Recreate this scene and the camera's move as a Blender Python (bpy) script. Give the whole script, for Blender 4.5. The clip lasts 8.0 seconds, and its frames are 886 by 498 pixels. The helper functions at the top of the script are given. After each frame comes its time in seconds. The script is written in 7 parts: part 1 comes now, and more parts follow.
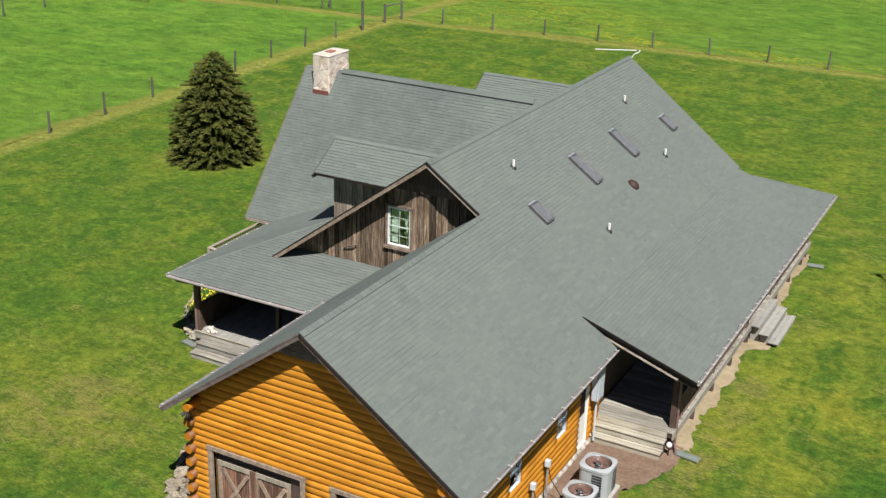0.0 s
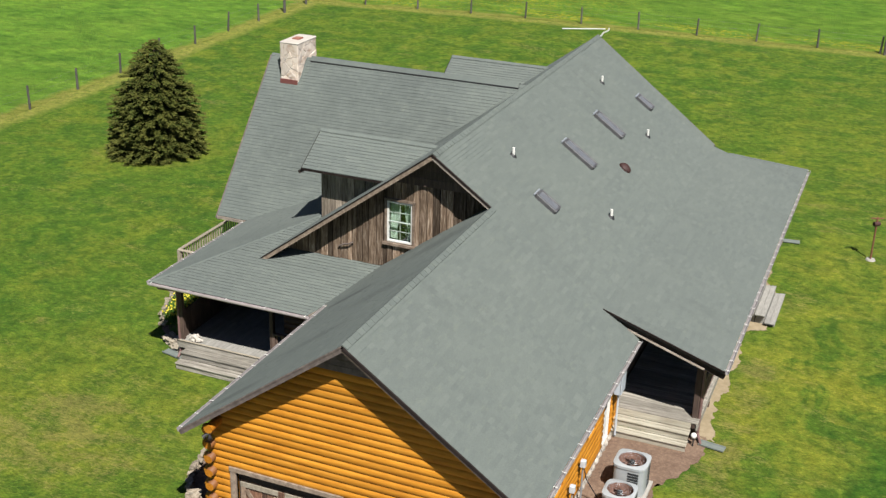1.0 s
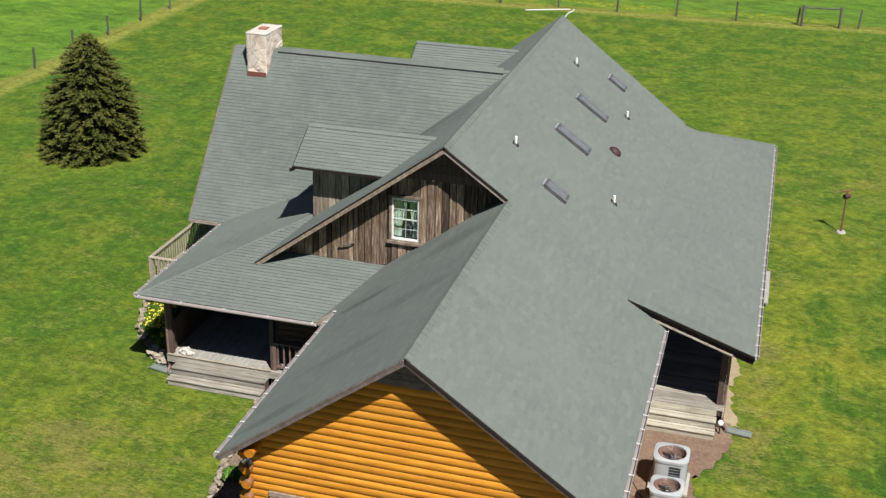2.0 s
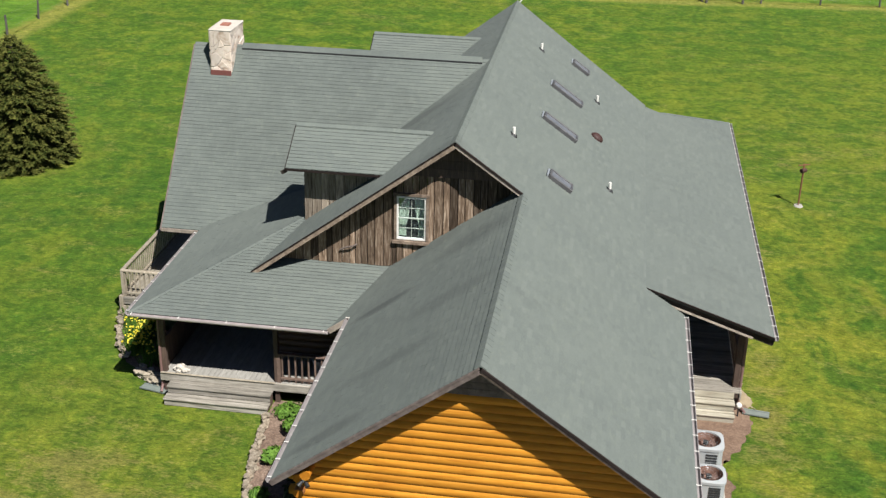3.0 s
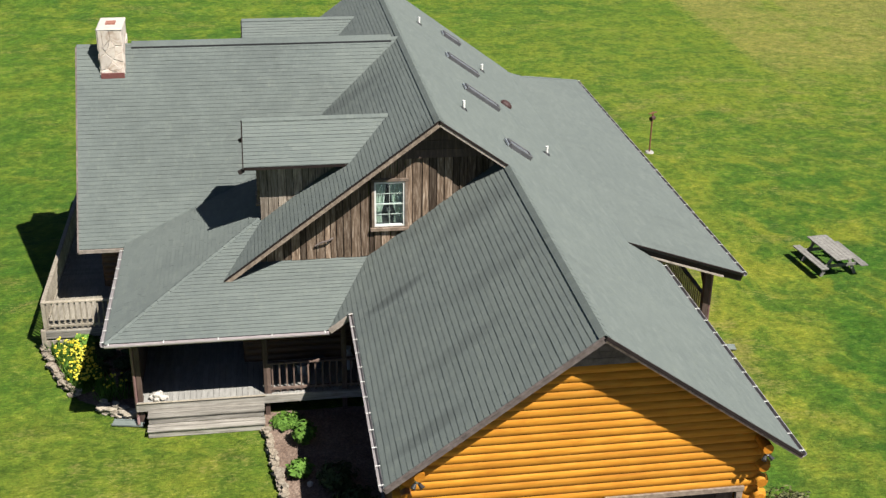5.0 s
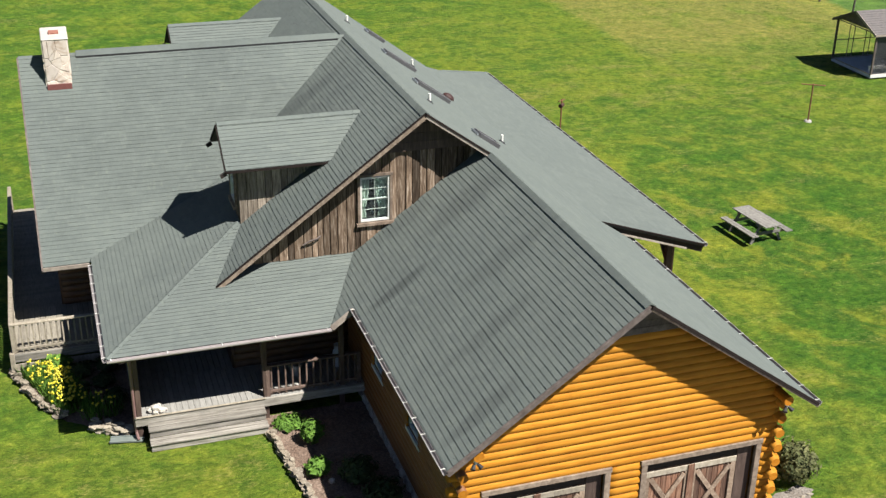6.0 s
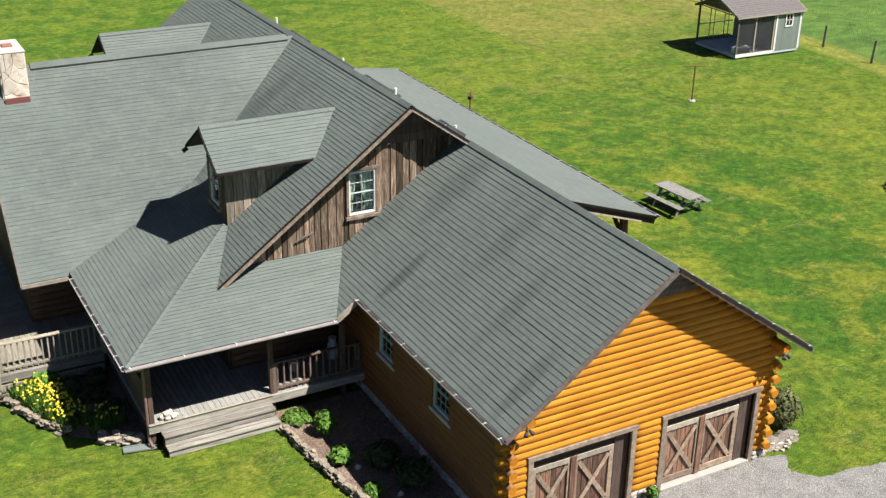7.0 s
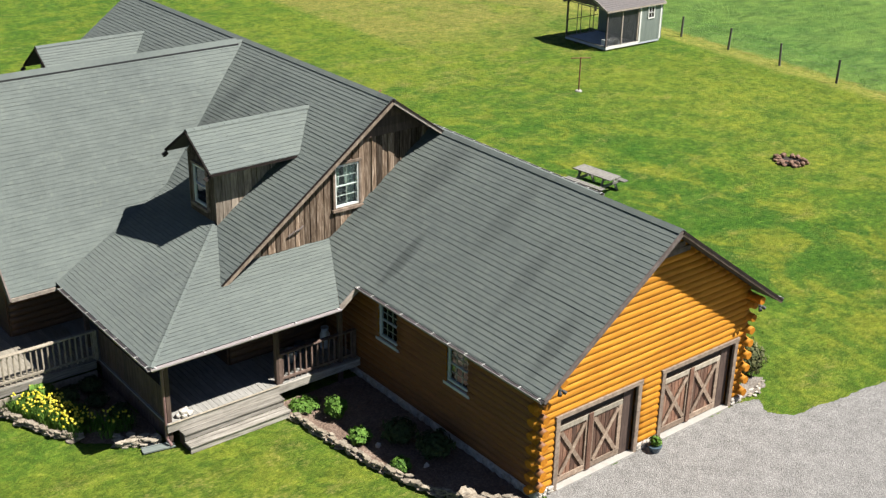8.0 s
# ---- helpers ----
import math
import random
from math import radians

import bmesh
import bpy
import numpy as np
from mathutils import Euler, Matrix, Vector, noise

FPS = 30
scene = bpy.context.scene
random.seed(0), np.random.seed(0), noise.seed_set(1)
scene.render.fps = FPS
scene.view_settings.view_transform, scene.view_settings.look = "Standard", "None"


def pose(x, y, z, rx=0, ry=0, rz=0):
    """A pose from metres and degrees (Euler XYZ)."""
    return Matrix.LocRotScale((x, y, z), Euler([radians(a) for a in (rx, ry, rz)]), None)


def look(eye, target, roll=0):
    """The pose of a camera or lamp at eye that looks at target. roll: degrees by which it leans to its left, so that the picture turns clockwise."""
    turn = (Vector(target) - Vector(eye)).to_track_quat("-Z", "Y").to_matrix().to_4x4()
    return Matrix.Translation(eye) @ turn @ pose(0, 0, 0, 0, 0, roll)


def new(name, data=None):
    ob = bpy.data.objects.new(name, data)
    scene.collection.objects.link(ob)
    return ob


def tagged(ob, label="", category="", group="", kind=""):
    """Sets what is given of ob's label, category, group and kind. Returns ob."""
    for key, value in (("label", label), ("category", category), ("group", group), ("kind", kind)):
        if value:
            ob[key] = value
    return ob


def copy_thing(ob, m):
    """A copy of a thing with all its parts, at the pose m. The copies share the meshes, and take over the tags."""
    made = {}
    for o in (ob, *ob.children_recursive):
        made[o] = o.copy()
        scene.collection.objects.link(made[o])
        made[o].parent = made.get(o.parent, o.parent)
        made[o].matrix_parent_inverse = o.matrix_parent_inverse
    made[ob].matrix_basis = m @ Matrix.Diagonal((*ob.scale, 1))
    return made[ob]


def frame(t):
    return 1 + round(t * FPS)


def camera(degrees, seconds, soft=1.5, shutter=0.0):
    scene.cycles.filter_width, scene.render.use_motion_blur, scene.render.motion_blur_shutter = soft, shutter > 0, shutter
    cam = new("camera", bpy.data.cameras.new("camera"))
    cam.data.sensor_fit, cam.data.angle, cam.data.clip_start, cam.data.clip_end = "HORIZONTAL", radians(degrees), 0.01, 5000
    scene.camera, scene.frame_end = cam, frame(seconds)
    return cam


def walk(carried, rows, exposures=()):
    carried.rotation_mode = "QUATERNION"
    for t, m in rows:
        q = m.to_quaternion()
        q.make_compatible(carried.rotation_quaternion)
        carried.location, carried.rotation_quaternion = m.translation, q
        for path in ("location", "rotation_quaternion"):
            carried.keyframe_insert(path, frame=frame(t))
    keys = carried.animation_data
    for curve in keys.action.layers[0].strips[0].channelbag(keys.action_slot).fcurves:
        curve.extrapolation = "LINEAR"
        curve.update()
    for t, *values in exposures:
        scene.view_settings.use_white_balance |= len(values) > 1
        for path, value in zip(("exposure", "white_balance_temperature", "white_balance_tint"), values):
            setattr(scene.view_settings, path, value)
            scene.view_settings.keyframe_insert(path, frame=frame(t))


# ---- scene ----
cam = camera(41.0, 8.0, soft=1.4)
PATH = [
    (0, (13.921, -20.135, 18.005), (13.053, -18.495, 17.258), 1.7),
    (0.5, (11.999, -20.106, 17.93), (11.218, -18.431, 17.164), 1.7),
    (1, (10.113, -20.175, 17.808), (9.424, -18.466, 17.031), 1.6),
    (1.5, (8.138, -20.12, 17.69), (7.546, -18.381, 16.899), 1.5),
    (3, (2.025, -19.905, 17.466), (1.765, -18.101, 16.644), 1.3),
    (3.5, (0.071, -19.785, 17.349), (-0.07, -17.971, 16.518), 1.1),
    (4, (-2.017, -19.68, 17.231), (-2.021, -17.863, 16.394), 1.1),
    (4.5, (-4.054, -19.541, 17.212), (-3.914, -17.734, 16.368), 0.9),
    (6, (-10.664, -18.909, 17.015), (-10.074, -17.191, 16.177), 1.0),
    (6.5, (-13.015, -18.555, 17.05), (-12.281, -16.894, 16.212), 0.8),
    (7, (-15.44, -18.134, 17.046), (-14.561, -16.541, 16.216), 1.0),
    (7.5, (-17.864, -17.601, 17.025), (-16.848, -16.088, 16.202), 1.0),
    (8, (-20.38, -16.943, 17.024), (-19.233, -15.52, 16.212), 1.2),
]
walk(cam, [(t, look(eye, target, roll)) for t, eye, target, roll in PATH], [(0, 0.82), (4, 0.96), (8, 1.24)])

# ---- world and sun ----
SUN = Vector((0.45, -0.55, 1.0)).normalized()
world = bpy.data.worlds.new("world")
scene.world = world
world.use_nodes = True
wn = world.node_tree.nodes
sky = wn.new("ShaderNodeTexSky")
sky.sky_type = "NISHITA"
sky.sun_disc = False
sky.air_density, sky.dust_density = 0.4, 0.2
sky.sun_elevation = math.asin(SUN.z)
sky.sun_rotation = math.atan2(SUN.x, SUN.y)
wn["Background"].inputs["Strength"].default_value = 0.05
world.node_tree.links.new(sky.outputs["Color"], wn["Background"].inputs["Color"])
lamp = bpy.data.lights.new("sun", "SUN")
lamp.energy, lamp.angle, lamp.color = 5.0, radians(0.5), (1.0, 0.97, 0.92)
sun_lamp = new("sun", lamp)
sun_lamp.matrix_world = look(SUN * 60, (0, 0, 0))


# ---- materials ----
# the west, back and side fences on the plan: unit normal and offset
FENCE_LINES = ((0.99995, 0.0, -32.2), (-0.115, 0.9934, 60.84), (0.997, -0.0775, 33.25))


class Nodes:
    """A small wrapper round one node material."""

    def __init__(self, name):
        self.m = bpy.data.materials.new(name)
        self.m.use_nodes = True
        self.t = self.m.node_tree
        self.b = self.t.nodes["Principled BSDF"]

    def add(self, kind, **sets):
        n = self.t.nodes.new(kind)
        for k, v in sets.items():
            if k in n.inputs:
                n.inputs[k].default_value = v
        return n

    def link(self, a, b):
        self.t.links.new(a, b)

    def coords(self, stretch=(1, 1, 1), obj=False):
        c = self.t.nodes.new("ShaderNodeTexCoord")
        g = self.t.nodes.new("ShaderNodeNewGeometry")
        mp = self.t.nodes.new("ShaderNodeMapping")
        mp.inputs["Scale"].default_value = stretch
        self.link(c.outputs["Object"] if obj else g.outputs["Position"], mp.inputs["Vector"])
        return mp.outputs["Vector"]

    def noise(self, vec, scale, detail=4.0, rough=0.6, warp=0.0):
        n = self.add("ShaderNodeTexNoise", Scale=scale, Detail=detail, Roughness=rough, Distortion=warp)
        self.link(vec, n.inputs["Vector"])
        return n.outputs["Fac"]

    def ramp(self, fac, stops):
        r = self.t.nodes.new("ShaderNodeValToRGB")
        e = r.color_ramp.elements
        while len(e) < len(stops):
            e.new(0.5)
        for el, (p, c) in zip(e, stops):
            el.position = p
            el.color = (*c, 1) if len(c) == 3 else c
        self.link(fac, r.inputs["Fac"])
        return r.outputs["Color"]

    def mix(self, fac, a, b, mode="MIX"):
        n = self.t.nodes.new("ShaderNodeMix")
        n.data_type, n.blend_type = "RGBA", mode
        for s, v in ((n.inputs[0], fac), (n.inputs[6], a), (n.inputs[7], b)):
            if isinstance(v, (int, float)):
                s.default_value = v
            elif isinstance(v, tuple):
                s.default_value = (*v, 1)
            else:
                self.link(v, s)
        return n.outputs[2]

    def math(self, op, a, b=0.0, clamp=False):
        n = self.t.nodes.new("ShaderNodeMath")
        n.operation, n.use_clamp = op, clamp
        for s, v in zip(n.inputs, (a, b)):
            if isinstance(v, (int, float)):
                s.default_value = v
            else:
                self.link(v, s)
        return n.outputs[0]

    def blob(self, cx, cy, rx, ry, wobble):
        """1 inside an oval on the plan, fading unevenly to 0 outside."""
        g = self.t.nodes.new("ShaderNodeNewGeometry")
        mp = self.t.nodes.new("ShaderNodeMapping")
        mp.inputs["Location"].default_value = (-cx / rx, -cy / ry, 0)
        mp.inputs["Scale"].default_value = (1 / rx, 1 / ry, 0)
        self.link(g.outputs["Position"], mp.inputs["Vector"])
        ln = self.t.nodes.new("ShaderNodeVectorMath")
        ln.operation = "LENGTH"
        self.link(mp.outputs["Vector"], ln.inputs[0])
        d = self.math("ADD", ln.outputs["Value"], self.math("MULTIPLY", self.math("SUBTRACT", wobble, 0.5), 1.6))
        return self.ramp(d, [(0.45, (1, 1, 1)), (1.0, (0, 0, 0))])

    def fence_strip(self, wobble, width=0.9):
        """1 along the three fence lines on the plan, fading unevenly to 0 on both sides."""
        total = None
        for nx, ny, c in FENCE_LINES:
            g = self.t.nodes.new("ShaderNodeNewGeometry")
            dot = self.t.nodes.new("ShaderNodeVectorMath")
            dot.operation = "DOT_PRODUCT"
            dot.inputs[1].default_value = (nx, ny, 0)
            self.link(g.outputs["Position"], dot.inputs[0])
            d = self.math("ABSOLUTE", self.math("SUBTRACT", dot.outputs["Value"], c))
            d = self.math("ADD", self.math("DIVIDE", d, width), self.math("MULTIPLY", self.math("SUBTRACT", wobble, 0.5), 2.2))
            f = self.ramp(d, [(0.45, (1, 1, 1)), (1.0, (0, 0, 0))])
            total = f if total is None else self.math("MAXIMUM", total, f)
        return total

    def verge(self, col, fine, wobble, width, amount):
        """The yellowish, rougher grass along the fences."""
        dry = self.ramp(fine, [(0.3, (0.115, 0.145, 0.02)), (0.5, (0.19, 0.195, 0.038)), (0.7, (0.265, 0.24, 0.07))])
        return self.mix(self.math("MULTIPLY", self.fence_strip(wobble, width), amount), col, dry)

    def island(self):
        return self.t.nodes.new("ShaderNodeNewGeometry").outputs["Random Per Island"]

    def object_random(self):
        return self.t.nodes.new("ShaderNodeObjectInfo").outputs["Random"]

    def finish(self, color, rough=0.8, bump=None, depth=0.01, strength=0.5, metal=0.0, spec=None):
        if isinstance(color, tuple):
            self.b.inputs["Base Color"].default_value = (*color, 1)
        else:
            self.link(color, self.b.inputs["Base Color"])
        if isinstance(rough, float):
            self.b.inputs["Roughness"].default_value = rough
        else:
            self.link(rough, self.b.inputs["Roughness"])
        self.b.inputs["Metallic"].default_value = metal
        if spec is not None:
            self.b.inputs["Specular IOR Level"].default_value = spec
        if bump is not None:
            bn = self.add("ShaderNodeBump", Strength=strength, Distance=depth)
            self.link(bump, bn.inputs["Height"])
            self.link(bn.outputs["Normal"], self.b.inputs["Normal"])
        return self.m


def shingle_material():
    n = Nodes("shingle")
    v = n.coords()
    tab = n.ramp(n.math("FRACT", n.math("ADD", n.island(), n.object_random())), [(0.0, (0.09916, 0.1133, 0.1051)), (0.5, (0.1062, 0.1208, 0.111)), (0.9, (0.1113, 0.1263, 0.1156)), (1.0, (0.1194, 0.1341, 0.1222))])
    big = n.noise(v, 0.35, 5.0, 0.6)
    col = n.mix(n.math("MULTIPLY", n.ramp(big, [(0.38, (0, 0, 0)), (0.66, (1, 1, 1))]), 0.3), tab, (0.1255, 0.1406, 0.1253))
    streak = n.noise(n.coords((0.3, 1.1, 0.3)), 0.9, 5.0, 0.65)
    col = n.mix(n.math("MULTIPLY", n.ramp(streak, [(0.56, (0, 0, 0)), (0.78, (1, 1, 1))]), 0.35), col, (0.06739, 0.07552, 0.0714))
    for cx, cy, rx, ry, amt in ((-3.2, 6.1, 0.95, 0.28, 0.75), (-3.2, 0.15, 0.9, 0.3, 0.5), (-2.3, 2.2, 1.4, 0.35, 0.35), (-1.0, 7.3, 1.3, 0.7, 0.4), (-1.3, 4.1, 1.5, 0.5, 0.3), (-2.4, 8.6, 1.0, 0.5, 0.35), (-3.8, 14.6, 1.6, 0.5, 0.4)):
        col = n.mix(n.math("MULTIPLY", n.blob(cx, cy, rx, ry, streak), amt), col, (0.05059, 0.05642, 0.05454))
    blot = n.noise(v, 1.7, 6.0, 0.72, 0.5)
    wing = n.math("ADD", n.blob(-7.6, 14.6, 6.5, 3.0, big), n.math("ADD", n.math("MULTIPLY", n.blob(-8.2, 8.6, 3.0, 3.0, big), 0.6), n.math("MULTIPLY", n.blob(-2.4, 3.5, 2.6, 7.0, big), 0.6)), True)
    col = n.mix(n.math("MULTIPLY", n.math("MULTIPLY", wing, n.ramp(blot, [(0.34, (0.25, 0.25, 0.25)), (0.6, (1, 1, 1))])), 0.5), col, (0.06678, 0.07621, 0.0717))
    moss = n.noise(n.coords((2.4, 0.8, 2.4)), 3.4, 5.0, 0.72, 0.3)
    col = n.mix(n.math("MULTIPLY", n.ramp(moss, [(0.55, (0, 0, 0)), (0.7, (1, 1, 1))]), 0.26), col, (0.167, 0.1831, 0.1434))
    grit = n.noise(v, 40.0, 3.0, 0.7)
    col = n.mix(0.42, col, n.ramp(grit, [(0.3, (0.38, 0.38, 0.38)), (0.7, (0.66, 0.66, 0.66))]), "OVERLAY")
    return n.finish(col, 0.95, grit, 0.004, 0.5, spec=0.2)


def wood_material(name, dark, mid, light, stretch, rough=0.82, scale=3.0, obj=False, spread=0.5, depth=0.006, spec=None):
    n = Nodes(name)
    v = n.coords(stretch, obj)
    grain = n.noise(v, scale, 6.0, 0.7, 0.6)
    col = n.ramp(grain, [(0.28, dark), (0.5, mid), (0.72, light)])
    tone = n.ramp(n.object_random(), [(0.0, (0.5 - 0.3 * spread,) * 3), (1.0, (0.5 + 0.3 * spread,) * 3)])
    col = n.mix(0.8, col, tone, "OVERLAY")
    stain = n.noise(n.coords(), 0.9, 4.0, 0.6)
    col = n.mix(n.math("MULTIPLY", n.ramp(stain, [(0.5, (0, 0, 0)), (0.72, (1, 1, 1))]), 0.4), col, dark)
    return n.finish(col, rough, grain, depth, 0.5, spec=spec)


def plain(name, a, b, rough=0.6, scale=6.0, metal=0.0, bump=0.002, spec=None):
    n = Nodes(name)
    v = n.coords()
    f = n.noise(v, scale, 5.0, 0.65)
    f2 = n.noise(v, scale * 9, 3.0, 0.6)
    col = n.mix(0.3, n.ramp(f, [(0.3, a), (0.7, b)]), n.ramp(f2, [(0.3, a), (0.7, b)]))
    return n.finish(col, rough, f2, bump, 0.4, metal, spec)


def grass_material():
    n = Nodes("grass")
    v = n.coords()
    fine = n.noise(v, 15.0, 5.0, 0.75)
    blade = n.noise(n.coords((1.0, 2.2, 1.0)), 5.5, 5.0, 0.72, 0.8)
    tuft = n.noise(v, 3.4, 5.0, 0.66, 0.4)
    clump = n.noise(n.coords((0.9, 1.2, 1.0)), 0.8, 5.0, 0.64, 0.5)
    patch = n.noise(v, 0.24, 5.0, 0.6)
    broad = n.noise(v, 0.07, 4.0, 0.55)
    # mower lines, long and faint
    lane = n.noise(n.coords((0.05, 0.62, 1.0)), 1.0, 2.0, 0.5, 0.3)
    col = n.ramp(tuft, [(0.36, (0.032, 0.081, 0.009)), (0.5, (0.064, 0.12, 0.012)), (0.64, (0.114, 0.164, 0.018))])
    col = n.mix(0.5, col, n.ramp(clump, [(0.3, (0.038, 0.09, 0.009)), (0.5, (0.062, 0.12, 0.011)), (0.7, (0.098, 0.15, 0.016))]))
    col = n.mix(0.35, col, n.ramp(lane, [(0.38, (0.42, 0.42, 0.42)), (0.62, (0.58, 0.58, 0.58))]), "OVERLAY")
    soft = n.math("ADD", n.math("MULTIPLY", patch, 0.42), n.math("ADD", n.math("MULTIPLY", clump, 0.36), n.math("MULTIPLY", tuft, 0.22)))
    lime = n.math("MULTIPLY", n.ramp(soft, [(0.45, (0, 0, 0)), (0.64, (1, 1, 1))]), 0.5)
    shade_side = n.blob(-20.0, 22.0, 16.0, 30.0, patch)
    lime = n.math("MULTIPLY", lime, n.math("SUBTRACT", 1.0, n.math("MULTIPLY", shade_side, 0.5)))
    spots = [n.blob(8.6, 13.0, 3.0, 6.5, soft), n.blob(8.9, 22.5, 3.0, 5.5, soft), n.blob(7.2, 4.5, 2.2, 3.0, soft), n.blob(-22.35, 24.0, 3.6, 3.6, clump), n.blob(21.6, 11.4, 1.9, 1.9, clump), n.math("MULTIPLY", n.blob(28.0, 14.0, 10.0, 17.0, soft), 0.5), n.math("MULTIPLY", n.blob(7.6, 9.5, 1.8, 4.0, soft), 0.7), n.math("MULTIPLY", n.blob(10.5, 0.5, 5.5, 4.0, soft), 0.25), n.math("MULTIPLY", n.blob(-11.0, 3.5, 6.5, 5.5, soft), 0.45), n.math("MULTIPLY", n.blob(16.0, 38.0, 20.0, 16.0, soft), 0.32)]
    for sp in spots:
        lime = n.math("ADD", lime, sp, True)
    col = n.mix(n.math("MULTIPLY", lime, 0.86), col, n.ramp(tuft, [(0.34, (0.104, 0.142, 0.013)), (0.66, (0.205, 0.21, 0.025))]))
    lush = n.ramp(n.math("ADD", n.math("MULTIPLY", broad, 0.4), n.math("MULTIPLY", clump, 0.6)), [(0.38, (1, 1, 1)), (0.52, (0, 0, 0))])
    lush = n.math("ADD", lush, n.math("MULTIPLY", n.blob(13.8, 7.0, 4.2, 12.0, soft), 0.95), True)
    col = n.mix(n.math("MULTIPLY", lush, 0.6), col, n.ramp(tuft, [(0.36, (0.024, 0.072, 0.009)), (0.64, (0.046, 0.106, 0.013))]))
    # side by side patches of lime and deep green, clearest beside the house
    drift = n.noise(n.coords((1.0, 0.8, 1.0)), 0.5, 5.0, 0.62, 0.7)
    beside = n.math("ADD", n.math("MULTIPLY", n.blob(13.0, 11.0, 9.0, 18.0, soft), 0.6), 0.4, True)
    deep = n.ramp(drift, [(0.42, (1, 1, 1)), (0.5, (0, 0, 0))])
    bright = n.ramp(drift, [(0.52, (0, 0, 0)), (0.62, (1, 1, 1))])
    col = n.mix(n.math("MULTIPLY", n.math("MULTIPLY", deep, beside), 0.72), col, n.ramp(tuft, [(0.36, (0.022, 0.074, 0.007)), (0.64, (0.05, 0.118, 0.01))]))
    col = n.mix(n.math("MULTIPLY", n.math("MULTIPLY", bright, beside), 0.66), col, n.ramp(tuft, [(0.36, (0.125, 0.15, 0.012)), (0.64, (0.215, 0.215, 0.024))]))
    # straw flecks and thin tan spots
    dry = n.noise(n.coords((0.7, 1.5, 1.0)), 0.6, 6.0, 0.7, 0.5)
    amount = n.math("ADD", n.math("MULTIPLY", dry, 0.55), n.math("MULTIPLY", blade, 0.45))
    for cx, cy, rx, ry, amt in ((17.0, 31.0, 15.0, 8.0, 0.035), (-11.0, 1.5, 5.0, 3.0, 0.06), (-9.0, 4.0, 6.0, 5.0, 0.04), (7.0, 12.0, 0.9, 4.5, 0.08), (6.9, 7.0, 0.9, 2.5, 0.08), (7.5, 19.5, 0.8, 2.5, 0.06)):
        amount = n.math("ADD", amount, n.math("MULTIPLY", n.blob(cx, cy, rx, ry, soft), amt))
    straw = n.ramp(amount, [(0.55, (0, 0, 0)), (0.64, (1, 1, 1))])
    col = n.mix(n.math("MULTIPLY", straw, 0.6), col, (0.2, 0.168, 0.052))
    # an old dry plot with one straight side
    sep = n.t.nodes.new("ShaderNodeSeparateXYZ")
    n.link(n.t.nodes.new("ShaderNodeNewGeometry").outputs["Position"], sep.inputs[0])
    side = n.ramp(n.math("ADD", n.math("SUBTRACT", sep.outputs["X"], 19.2), n.math("MULTIPLY", n.math("SUBTRACT", tuft, 0.5), 1.6)), [(0.1, (0, 0, 0)), (0.9, (1, 1, 1))])
    near = n.ramp(n.math("ADD", n.math("MULTIPLY", n.math("SUBTRACT", sep.outputs["Y"], 32.0), 0.12), n.math("MULTIPLY", n.math("SUBTRACT", soft, 0.5), 2.6)), [(0.0, (0, 0, 0)), (1.0, (1, 1, 1))])
    bare = n.ramp(n.noise(v, 0.33, 5.0, 0.65, 0.4), [(0.36, (0.3, 0.3, 0.3)), (0.5, (1, 1, 1))])
    plot = n.math("MULTIPLY", n.math("MULTIPLY", side, near), bare)
    col = n.mix(n.math("MULTIPLY", plot, 0.66), col, n.ramp(tuft, [(0.36, (0.15, 0.15, 0.03)), (0.64, (0.23, 0.19, 0.06))]))
    col = n.verge(col, tuft, soft, 1.3, 0.85)
    weed = n.noise(v, 1.7, 6.0, 0.74, 0.5)
    col = n.mix(0.6, col, n.ramp(weed, [(0.33, (0.31, 0.33, 0.33)), (0.5, (0.5, 0.5, 0.5)), (0.67, (0.69, 0.68, 0.63))]), "OVERLAY")
    col = n.mix(0.7, col, n.ramp(blade, [(0.33, (0.28, 0.29, 0.29)), (0.67, (0.74, 0.735, 0.71))]), "OVERLAY")
    col = n.mix(0.55, col, n.ramp(fine, [(0.32, (0.29, 0.29, 0.29)), (0.68, (0.74, 0.74, 0.74))]), "OVERLAY")
    # the whole lawn mixed slightly darker
    col = n.mix(0.11, col, (0.022, 0.026, 0.016))
    bump = n.math("ADD", n.math("MULTIPLY", fine, 0.4), n.math("ADD", blade, n.math("MULTIPLY", clump, 0.6)))
    return n.finish(col, 0.95, bump, 0.08, 0.9, spec=0.1)


